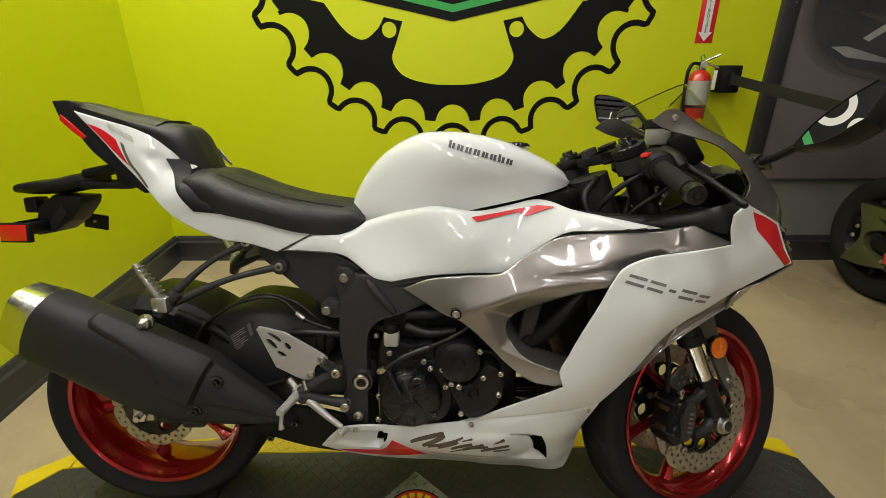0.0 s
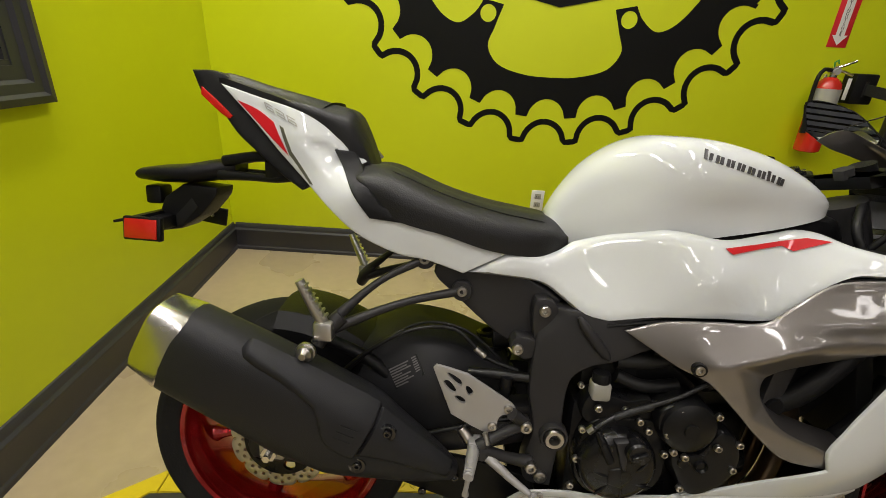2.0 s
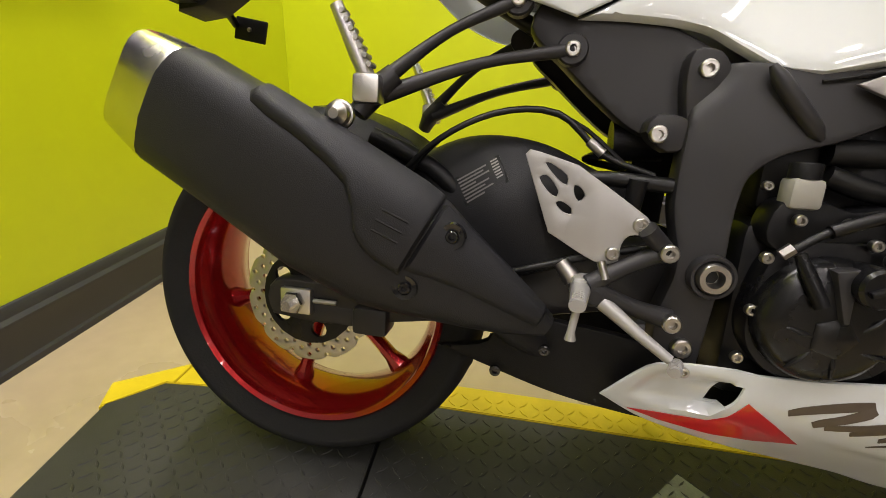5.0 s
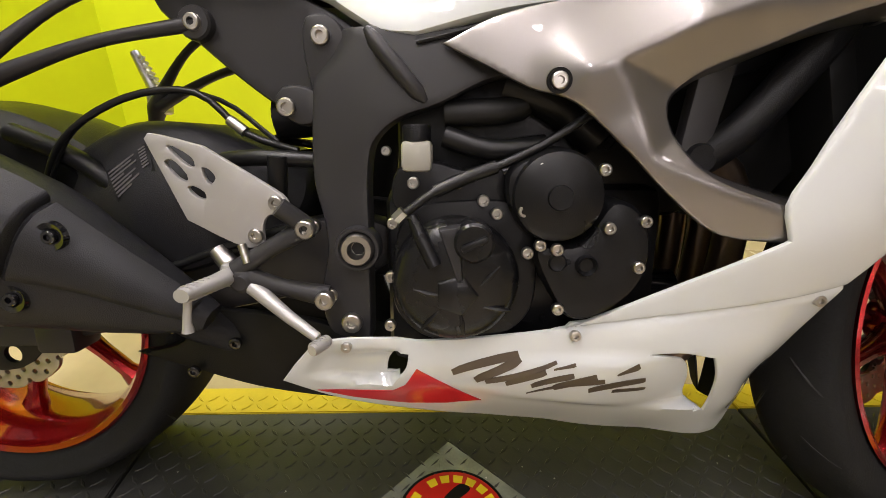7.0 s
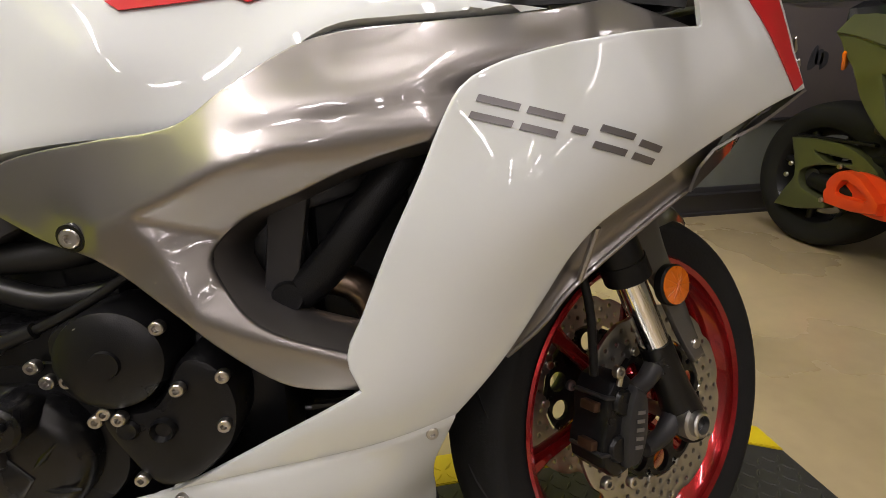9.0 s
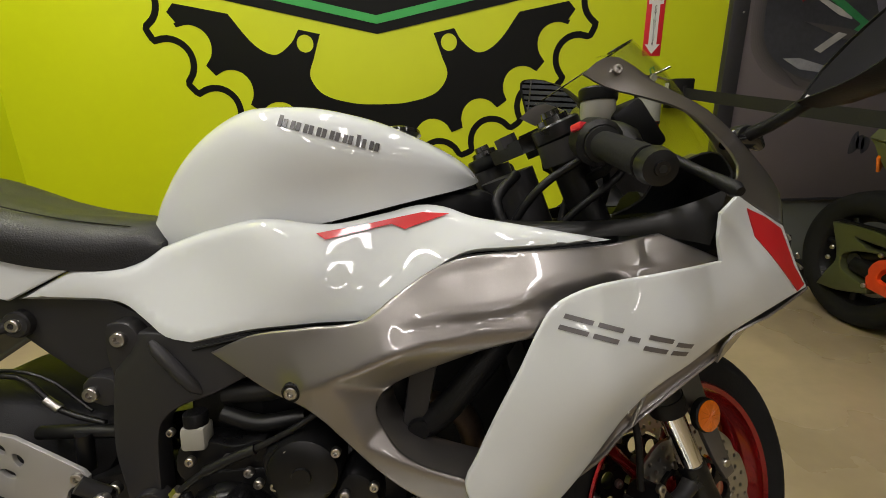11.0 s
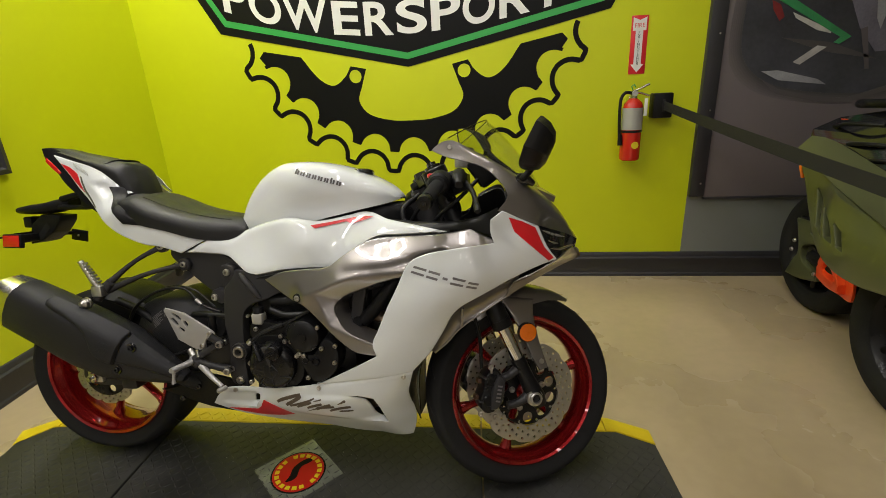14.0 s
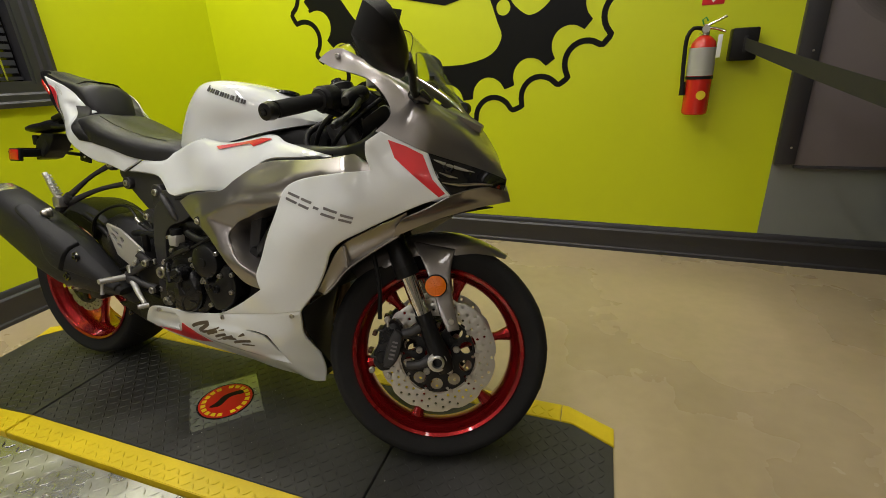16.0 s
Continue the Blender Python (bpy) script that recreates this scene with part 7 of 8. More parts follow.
bp = both("belly_pan", sheet(belly_line, belly_face, 0.003, 0.007, 0.0015, [vent, hole]), PEARL, bike, "pearl white belly pan with openings", 45)
part("red_decal", sheet(dense(np.array([(-0.212, 0.237), (-0.155, 0.236), (-0.117, 0.237), (-0.100, 0.250), (-0.085, 0.277), (-0.045, 0.248), (-0.006, 0.218), (-0.05, 0.207), (-0.10, 0.207), (-0.17, 0.222)])), belly_face, 0.0012, 0.006, 0.0, lift=0.0014), RED_PAINT, bp, "red decal")
for x, z, w in ((0.095, 0.327, 0.190), (0.345, 0.373, 0.2025), (-0.165, 0.3085, 0.1815)):
    part("bolt", bolt(x, z, w, 0.0065, 0.004), ZINC, bp)


def brush(p, q, wide, tail, bow=0.0):
    """A slanted brush mark from p to q in the panel's x and z, blunt at its head and thin at its tail."""
    p, q = np.array(p), np.array(q)
    n = np.array((-(q - p)[1], (q - p)[0])) / np.linalg.norm(q - p)
    rows = [(u, wide + (tail - wide) * u) for u in np.linspace(0, 1, 9)]
    mid = [p + (q - p) * u + n * bow * 4 * u * (1 - u) for u, w in rows]
    shape = [m + n * w * min(1.0, 0.55 + 3 * u) for m, (u, w) in zip(mid, rows)] + [m - n * w * min(1.0, 0.55 + 3 * (1 - u)) for m, (u, w) in list(zip(mid, rows))[::-1]]
    part("script_mark", sheet(dense(np.array(shape)), belly_face, 0.0012, 0.006, 0.0, lift=0.0012), BROWN_INK, bp)


for p, q, wide, tail, bow in (((-0.043, 0.274), (0.034, 0.301), 0.0055, 0.0050, 0.003), ((-0.016, 0.264), (0.036, 0.296), 0.0055, 0.0055, 0.0), ((-0.004, 0.263), (0.077, 0.293), 0.0045, 0.0025, -0.002), ((0.020, 0.262), (0.066, 0.279), 0.0040, 0.0045, 0.0), ((0.050, 0.2585), (0.098, 0.275), 0.0040, 0.0045, 0.001),
                             ((0.076, 0.256), (0.124, 0.274), 0.0050, 0.0050, 0.0), ((0.134, 0.267), (0.046, 0.244), 0.0045, 0.0008, -0.004), ((0.118, 0.252), (0.182, 0.267), 0.0045, 0.0045, 0.003), ((0.146, 0.251), (0.186, 0.252), 0.0030, 0.0025, 0.0), ((0.074, 0.284), (0.098, 0.291), 0.0012, 0.0025, 0.0), ((0.146, 0.278), (0.170, 0.290), 0.0010, 0.0050, 0.0)):
    brush(p, q, wide, tail, bow)
part("belly_floor", sections([(x, [(0, z), (w * 0.6, z), (w * 0.95, z + 0.008), (w, z + 0.018)]) for x, z, w in ((-0.2, 0.205, 0.12), (0.0, 0.165, 0.09), (0.14, 0.128, 0.065), (0.31, 0.118, 0.055))]), BLACK_PLASTIC, bike, "black belly pan floor")
both("inner_panel", coons(curve([(0.372, -0.196, 0.39), (0.40, -0.15, 0.42), (0.41, -0.09, 0.44)], False, 0.02), curve([(0.362, -0.052, 0.168), (0.355, -0.03, 0.155), (0.35, 0.0, 0.150)], False, 0.02), curve([(0.372, -0.196, 0.39), (0.345, -0.140, 0.30), (0.362, -0.052, 0.168)], False, 0.02),
                          curve([(0.41, -0.09, 0.44), (0.35, -0.04, 0.30), (0.35, 0.0, 0.150)], False, 0.02), 8, 12), DEEP_BLACK, bike)

# nose: bronze upper cowl, headlights, chin, screen
A0 = (0.438, -0.178, 0.978)
cowl_top = curve([A0, (0.462, -0.170, 0.998), (0.490, -0.162, 1.002), (0.535, -0.150, 0.980), (0.604, -0.124, 0.942), (0.658, -0.096, 0.908), (0.704, -0.056, 0.876), (0.738, 0.0, 0.852)], False, 0.015)
cowl_low = curve([(0.604, -0.222, 0.824), (0.636, -0.212, 0.814), (0.675, -0.200, 0.797), (0.706, -0.184, 0.783), (0.785, -0.088, 0.750), (0.832, 0.0, 0.722)], False, 0.015)
cowl_in = curve([A0, (0.470, -0.176, 0.962), (0.515, -0.178, 0.950), (0.570, -0.182, 0.931), (0.612, -0.190, 0.893), (0.630, -0.201, 0.858), (0.604, -0.222, 0.824)], False, 0.015)
cowl_mid = curve([(0.738, 0, 0.852), (0.790, 0, 0.790), (0.832, 0, 0.722)], False, 0.015)
cowl = both("upper_cowl", coons(cowl_top, cowl_low, cowl_in, cowl_mid, 34, 18, (0.002, 0.010, 0.0)), BRONZE, bike, "bronze grey metallic nose cowl", 50)
part("cowl_bolt", bolt(0.484, 0.985, 0.171, 0.006, 0.004), ZINC, cowl)
part("cowl_scoop", loft([[(0.690, -0.050, 0.880), (0.690, 0, 0.889), (0.690, 0.050, 0.880), (0.690, 0.046, 0.866), (0.690, -0.046, 0.866)], [(0.728, -0.034, 0.863), (0.730, 0, 0.871), (0.728, 0.034, 0.863), (0.726, 0.032, 0.848), (0.726, -0.032, 0.848)], [(0.768, -0.008, 0.843), (0.770, 0, 0.846), (0.768, 0.008, 0.843), (0.764, 0.008, 0.828), (0.764, -0.008, 0.828)]]), BRONZE, cowl)
h_top = curve([(0.708, -0.180, 0.781), (0.785, -0.086, 0.751), (0.830, -0.004, 0.722)], False, 0.015)
h_low = curve([(0.756, -0.172, 0.697), (0.796, -0.090, 0.706), (0.824, -0.004, 0.696)], False, 0.015)
hl = both("headlight", coons(h_top, h_low, curve([(0.708, -0.180, 0.781), (0.730, -0.178, 0.732), (0.756, -0.172, 0.697)], False, 0.01), curve([(0.830, -0.004, 0.722), (0.828, -0.004, 0.709), (0.824, -0.004, 0.696)], False, 0.01), 18, 10, (-0.002, -0.006, 0), 0.004), LENS, bike, "smoked wedge headlight", 50)
for (x, y, z), r in (((0.738, -0.150, 0.752), 0.012), ((0.764, -0.112, 0.738), 0.011)):
    part("lamp_eye", moved(lathe([(0, 0.0005), (r * 0.55, 0.0), (r * 0.7, -0.002), (r, -0.001), (r, 0.003), (0, 0.003)], 20), Matrix.Translation((x + 0.004, y - 0.004, z)) @ Matrix.Rotation(radians(50), 4, "Z")), LENS, hl)
    part("lamp_ring", moved(lathe([(r * 0.82, -0.0028), (r, -0.0022), (r, 0.001), (r * 0.82, 0.001)], 20), Matrix.Translation((x + 0.004, y - 0.004, z)) @ Matrix.Rotation(radians(50), 4, "Z")), BLACK_GLOSS, hl)
part("light_guide", tube([(0.718, -0.178, 0.768), (0.736, -0.160, 0.759), (0.762, -0.128, 0.748), (0.782, -0.098, 0.741)], [0.0012, 0.0036, 0.0030, 0.0008], 8), SILVER, hl, "clear light guide strip")
part("light_guide", tube([(0.732, -0.181, 0.742), (0.748, -0.164, 0.734), (0.760, -0.146, 0.730)], [0.0010, 0.0030, 0.0008], 8), DISC_STEEL, hl)
part("inner_bezel", tube([(0.738, -0.181, 0.722), (0.764, -0.152, 0.716), (0.790, -0.106, 0.716), (0.812, -0.056, 0.712)], [0.0010, 0.0030, 0.0030, 0.0010], 8), ZINC, hl)
chin_t = curve([(0.754, -0.178, 0.692), (0.784, -0.128, 0.704), (0.810, -0.072, 0.707), (0.836, 0.0, 0.692)], False, 0.015)
chin_l = curve([(0.625, -0.186, 0.596), (0.700, -0.142, 0.632), (0.780, -0.07, 0.658), (0.842, 0.0, 0.670)], False, 0.015)
both("chin_winglet", coons(chin_t, chin_l, curve([(0.754, -0.178, 0.692), (0.694, -0.188, 0.658), (0.640, -0.188, 0.632), (0.625, -0.186, 0.596)], False, 0.015), curve([(0.836, 0, 0.692), (0.842, 0, 0.670)], False, 0.01), 24, 8, (0.006, -0.006, -0.002)), BRONZE, bike, "bronze grey chin panel", 40)
duct_t = curve([(0.660, -0.186, 0.655), (0.633, -0.189, 0.640), (0.565, -0.203, 0.606), (0.512, -0.208, 0.576), (0.484, -0.205, 0.548), (0.463, -0.203, 0.512), (0.425, -0.197, 0.448)], False, 0.015)
duct_l = curve([(0.632, -0.172, 0.598), (0.600, -0.176, 0.578), (0.555, -0.182, 0.548), (0.518, -0.186, 0.522), (0.492, -0.186, 0.500), (0.468, -0.186, 0.470), (0.430, -0.180, 0.436)], False, 0.015)
lip = both("intake_lip", coons(duct_t, duct_l, curve([(0.660, -0.186, 0.655), (0.650, -0.172, 0.625), (0.632, -0.172, 0.598)], False, 0.02), curve([(0.425, -0.197, 0.448), (0.430, -0.180, 0.436)], False, 0.02), 24, 8, (0.004, 0.010, -0.002)), BRONZE, bike, "bronze inner fairing lip", 40)
part("lip_edge", tube([tuple(p) for p in resample(duct_l, 14)], 0.0028, 8), BRONZE, lip)
part("lip_rib", tube([(0.512, -0.212, 0.572), (0.510, -0.202, 0.548), (0.505, -0.190, 0.516)], 0.0035, 8), BRONZE, lip)
both("lip_return", coons(duct_l, curve([(0.62, -0.09, 0.62), (0.56, -0.10, 0.585), (0.50, -0.11, 0.53), (0.44, -0.12, 0.45)], False, 0.015), curve([(0.632, -0.172, 0.598), (0.62, -0.09, 0.62)], False, 0.02), curve([(0.430, -0.180, 0.436), (0.44, -0.12, 0.45)], False, 0.02), 16, 6), BLACK_PLASTIC, bike, "black inner fairing panel")
both("nose_inner", coons(curve([(0.66, -0.12, 0.62), (0.74, -0.06, 0.645), (0.80, 0, 0.655)], False, 0.02), curve([(0.45, -0.10, 0.66), (0.48, -0.05, 0.66), (0.5, 0, 0.66)], False, 0.02), curve([(0.66, -0.12, 0.62), (0.45, -0.10, 0.66)], False, 0.02), curve([(0.80, 0, 0.655), (0.5, 0, 0.66)], False, 0.02), 8, 8), DEEP_BLACK, bike)

# windscreen
low = resample(cowl_top[2:], 18) + np.array((-0.004, 0.004, 0.004))
low[-1, 1] = 0.0
full_low = np.concatenate((low, (low * (1, -1, 1))[::-1][1:]))
bm = bmesh.new()
G = []
half_w = abs(low[0, 1])
for j in range(10):
    v = j / 9
    row = []
    for p in full_low:
        k = p[1] / half_w
        top = np.array((0.478 + 0.096 * (1 - abs(k)**1.7), p[1] * 0.94, 1.008 + 0.058 * (1 - abs(k)**1.7)))
        q = p * (1 - v) + top * v + np.array((0.010, 0, 0.010)) * 4 * v * (1 - v) * (1 - k * k)
        row.append(bm.verts.new(tuple(q)))
    G.append(row)
for a, b in zip(G, G[1:]):
    for i in range(len(a) - 1):
        bm.faces.new((a[i], a[i + 1], b[i + 1], b[i]))
thicken(bm, 0.0025)
screen = part("windscreen", bm, SMOKE, bike, "clear curved plastic windscreen", 60)
screen.visible_shadow = False
rim_line = [tuple(v) for v in np.array([np.array((0.478 + 0.096 * (1 - abs(k)**1.7), k * half_w * 0.94, 1.008 + 0.058 * (1 - abs(k)**1.7))) for k in np.linspace(-1, 1, 21)])]
part("screen_edge", tube(rim_line, 0.0014, 6, smooth=False), BLACK_GLOSS, screen)

# mirrors: one set out, the other folded back
def rear_view_mirror(base, arm, centre, outward, facing, corners):
    n = Vector(facing).normalized()
    u = (Vector(outward) - n * Vector(outward).dot(n)).normalized()
    v = n.cross(u)
    if v.z < 0:
        v = -v
    s = 1 if base[1] > 0 else -1
    mr = part("mirror", merge(lathe([(0, -0.013), (0.015, -0.013), (0.017, -0.008), (0.017, 0.012), (0, 0.012)], 18, base), tube([base] + arm, [0.010, 0.0085, 0.0085, 0.012], 10)), BLACK_PLASTIC, bike, "black plastic rear-view mirror")
    if s < 0:
        part("mounting_foot", tube([(base[0] - 0.030, base[1] - s * -0.008, base[2] - 0.010), (base[0] - 0.018, base[1], base[2] - 0.004), (base[0] + 0.012, base[1] + s * 0.002, base[2]), (base[0] + 0.030, base[1] - s * 0.004, base[2] - 0.012)], [0.006, 0.013, 0.015, 0.007], 12), BLACK_GLOSS, mr)
    rim = curve(corners, True, 0.008)

    def lay(f, d):
        return [Vector(centre) + u * (q[0] * f) + v * (q[1] * f) - n * d for q in rim]
    body = loft([lay(0.42, 0.050), lay(0.72, 0.042), lay(0.93, 0.024), lay(1.0, 0.006), lay(0.99, -0.001), lay(0.95, -0.001), lay(0.94, 0.003)])
    bmesh.ops.recalc_face_normals(body, faces=body.faces)
    part("shell", body, BLACK_PLASTIC, mr, "black mirror shell", 40)
    pane = loft([lay(0.935, 0.002), lay(0.935, 0.0005)])
    bmesh.ops.recalc_face_normals(pane, faces=pane.faces)
    part("glass", pane, MIRROR, mr, "mirror glass", 20)


rear_view_mirror((0.666, -0.152, 0.898), [(0.676, -0.190, 0.910), (0.690, -0.225, 0.930), (0.698, -0.270, 0.955)], (0.674, -0.326, 0.978), (0.12, -1.0, 0.22), (-0.87, 0.136, 0.459),
                 [(-0.088, -0.033, 1), (-0.062, 0.006), (-0.014, 0.032), (0.048, 0.047, 1), (0.076, 0.022, 1), (0.060, -0.030, 1), (-0.006, -0.046)])
rear_view_mirror((0.666, 0.152, 0.898), [(0.64, 0.165, 0.925), (0.60, 0.165, 0.955), (0.560, 0.185, 0.995)], (0.522, 0.205, 1.030), (-0.55, 0.80, 0.30), (-0.75, -0.60, -0.04),
                 [(0.1, 0.009), (0.071, 0.021), (0.012, 0.018), (-0.027, 0.003), (-0.071, -0.023, 1), (-0.073, -0.036, 1), (-0.033, -0.047, 1), (0.037, -0.062, 1), (0.071, -0.05, 1)])

# --- front end: turns with the handlebars ---
def on_fork(d, y, off=0.0):
    """A point on the fork line, d metres up it from just over the axle, off metres ahead of it."""
    base = Vector((FORK[0] - 0.004, y, FORK[1]))
    return base + AX_DIR * d + Vector((math.cos(radians(23.5)), 0, math.sin(radians(23.5)))) * off


for s in (-1, 1):
    y = s * 0.104
    fk = part("fork_leg", steer(tube([on_fork(0.225, y), on_fork(0.255, y), on_fork(0.26, y), on_fork(0.668, y, 0.006)], [0.0285, 0.0285, 0.0265, 0.0265], 20, smooth=False)), ENGINE_BLACK, bike, "black upside-down fork leg with a chrome tube")
    part("chrome_tube", steer(tube([on_fork(0.085, y), on_fork(0.24, y)], 0.0195, 18, smooth=False)), CHROME, fk, "chrome fork tube")
    part("seal_collar", steer(tube([on_fork(0.200, y), on_fork(0.226, y)], 0.0300, 20, smooth=False)), BLACK_PLASTIC, fk)
    part("axle_clamp", steer(tube([on_fork(-0.058, y, 0.004), on_fork(-0.030, y, 0.002), on_fork(0.03, y), on_fork(0.10, y)], [0.020, 0.0275, 0.0230, 0.0215], 16)), ENGINE_BLACK, fk)
    part("caliper_lug", steer(tube([on_fork(0.075, y), on_fork(0.065, y, -0.04), on_fork(0.07, y, -0.075)], [0.016, 0.012, 0.012], 10)), SATIN_BLACK, fk)
    part("caliper_lug", steer(tube([on_fork(-0.01, y), on_fork(-0.02, y, -0.05), on_fork(-0.01, y, -0.085)], [0.018, 0.012, 0.012], 10)), SATIN_BLACK, fk)
    part("axle_end", steer(lathe([(0.0125, s * 0.138), (0.0155, s * 0.138), (0.0180, s * 0.136), (0.0180, s * 0.128), (0.024, s * 0.127), (0.024, s * 0.11), (0, s * 0.11), (0, s * 0.122), (0.0125, s * 0.122)], 24, (FAX[0], 0, FAX[1]))), DISC_STEEL, fk)
    # brake caliper behind the leg
    cal_c = Vector((FAX[0] - 0.124, 0, FAX[1] + 0.030))
    body = curve([(-0.028, -0.056, 1), (-0.004, -0.070), (0.020, -0.062, 1), (0.030, -0.020), (0.032, 0.012), (0.022, 0.054, 1), (0.002, 0.066), (-0.022, 0.056, 1), (-0.034, 0.030), (-0.030, 0.0), (-0.036, -0.028)], True, 0.008)
    cal = prism(body * (0.88, 0.94), -0.024, 0.024, 0.007)
    cm = Matrix.Translation((cal_c.x, s * 0.092, cal_c.z)) @ Matrix.Rotation(radians(12), 4, "Y")
    ca = part("brake_caliper", steer(moved(cal, cm)), ENGINE_BLACK, bike, "black radial brake caliper")
    part("piston_bulge", steer(moved(merge(lathe([(0, -0.030), (0.014, -0.030), (0.017, -0.026), (0.017, 0.0), (0, 0.0)], 20, (-0.004, 0, 0.028)), lathe([(0, -0.030), (0.014, -0.030), (0.017, -0.026), (0.017, 0.0), (0, 0.0)], 20, (-0.006, 0, -0.028))), cm if s < 0 else cm @ Matrix.Diagonal((1, -1, 1, 1)))), ENGINE_BLACK, ca)
    for dx, dz in ((-0.018, 0.066), (0.020, -0.070), (-0.024, -0.066)):
        part("bolt", steer(moved(bolt(dx, dz, 0.026, 0.008, 0.006), cm if s < 0 else cm @ Matrix.Diagonal((1, -1, 1, 1)))), ZINC, ca)
    for dz in (-0.024, 0.022):
        part("pad_backing", steer(moved(box(-0.006, 0.005, -0.012, 0.012, -0.006, 0.006, 0.002), cm @ Matrix.Translation((-0.040, s * 0.008, dz)))), GOLD, ca)
    half_body = curve([(0.002, -0.050, 1), (0.020, -0.046), (0.031, -0.022), (0.033, 0.008), (0.026, 0.040), (0.006, 0.050, 1), (-0.001, 0.022), (-0.003, -0.022)], True, 0.006)
    part("outer_half", steer(moved(prism(half_body, -0.037, -0.020, 0.006), cm if s < 0 else cm @ Matrix.Diagonal((1, -1, 1, 1)))), SATIN_BLACK, ca)
    for dz in (-0.034, 0.034):
        part("fin", steer(moved(box(-0.036, -0.018, -0.0275, 0.0275, -0.002, 0.002, 0.001), cm @ Matrix.Translation((0.0, 0, dz)))), SATIN_BLACK, ca)
    part("bleed_nipple", steer(moved(tube([(-0.012, s * 0.024, 0.050), (-0.016, s * 0.030, 0.062)], [0.004, 0.003], 8, smooth=False), cm)), ZINC, ca)
    if s < 0:
        for k in range(5):
            part("name_bar", steer(moved(box(0.009, 0.022, -0.0382, -0.0372, -0.026 + k * 0.0105, -0.026 + k * 0.0105 + 0.0045), cm)), GREY_INK, ca)
    part("brake_hose", steer(tube([cal_c + Vector((-0.025, s * 0.10, 0.065)), cal_c + Vector((-0.03, s * 0.105, 0.16)), cal_c + Vector((-0.06, s * 0.10, 0.27)), cal_c + Vector((-0.10, s * 0.07, 0.40))], 0.0055, 8)), BLACK_PLASTIC, bike, "black brake hose")

part("front_axle", steer(lathe([(0, -0.11), (0.010, -0.11), (0.010, 0.11), (0, 0.11)], 16, (FAX[0], 0, FAX[1]))), BRUSHED, bike)

# mudguard with side arms that carry the reflectors
rings = []
for k in range(17):
    a = radians(140 - k * 5.2)
    rr = R_FRONT + 0.020
    wid = 0.062 * (1 - 0.75 * max(0, (k - 11) / 5)**1.6) * (1 - 0.45 * max(0, (4 - k) / 4)**1.5)
    pts = [(-1.0, -0.050), (-0.97, -0.025), (-0.72, -0.004), (-0.3, 0.004), (0, 0.006), (0.3, 0.004), (0.72, -0.004), (0.97, -0.025), (1.0, -0.050), (0.96, -0.050), (0.92, -0.027), (0.68, -0.008), (0, 0.002), (-0.68, -0.008), (-0.92, -0.027), (-0.96, -0.050)]
    taper = 1 - 0.8 * max(0, (k - 11) / 5)
    rings.append([(FAX[0] + (rr + dz * taper) * math.cos(a), y * wid, FAX[1] + (rr + dz * taper) * math.sin(a)) for y, dz in pts])
mg = part("front_mudguard", steer(loft(rings)), BRONZE, bike, "bronze grey front mudguard", 45)
for s in (-1, 1):
    t = [(-0.005, 0.278, 1), (0.100, 0.262, 1), (0.080, 0.222), (0.069, 0.185), (0.062, 0.13), (0.060, 0.066, 1), (0.030, 0.060, 1), (0.021, 0.10), (0.018, 0.17), (0.008, 0.23)]
    poly = curve([(FORK[0] + x - 0.016 - 0.30 * (z - 0.07) + 0.004, FORK[1] + z - 0.010, *fl) for x, z, *fl in t], True, 0.01)
    wv = surface([(FORK[0], FORK[1] + 0.27, 0.060), (FORK[0] - 0.04, FORK[1] + 0.27, 0.060), (FORK[0] + 0.02, FORK[1] + 0.16, 0.098), (FORK[0] + 0.04, FORK[1] + 0.07, 0.112), (FORK[0] - 0.03, FORK[1] + 0.2, 0.088)])
    armb = sheet(poly, wv, 0.004, 0.012, 0.004)
    if s > 0:
        armb = mirrored(armb)
    part("mudguard_arm", steer(armb), BRONZE, mg)
    part("arm_bolt", steer(moved(lathe([(0, -0.004), (0.006, -0.004), (0.0075, -0.002), (0.0075, 0.002), (0, 0.002)], 14), pose(FORK[0] + 0.028, s * 0.113, FORK[1] + 0.076))), ZINC, mg)
    rl = part("side_reflector", steer(moved(lathe([(0, -0.009), (0.025, -0.009), (0.028, -0.006), (0.028, 0.004), (0, 0.004)], 36), pose(FORK[0] - 0.014, s * 0.112, FORK[1] + 0.164, 0, 0, 0) @ (Matrix.Identity(4) if s < 0 else Matrix.Diagonal((1, -1, 1, 1))))), BLACK_PLASTIC, bike, "round amber side reflector")
    part("lens", steer(moved(lathe([(0, -0.0115), (0.020, -0.0112), (0.0255, -0.0095), (0.0255, -0.008), (0, -0.008)], 36), pose(FORK[0] - 0.014, s * 0.112, FORK[1] + 0.164) @ (Matrix.Identity(4) if s < 0 else Matrix.Diagonal((1, -1, 1, 1))))), AMBER, rl)
    for k in range(6):
        a = math.pi * k / 6
        if s < 0:
            part("lens_rib", steer(moved(tube([(-0.024 * math.cos(a), -0.0112, -0.024 * math.sin(a)), (0, -0.0119, 0), (0.024 * math.cos(a), -0.0112, 0.024 * math.sin(a))], 0.0006, 4, smooth=False), pose(FORK[0] - 0.014, s * 0.112, FORK[1] + 0.164))), AMBER, rl)

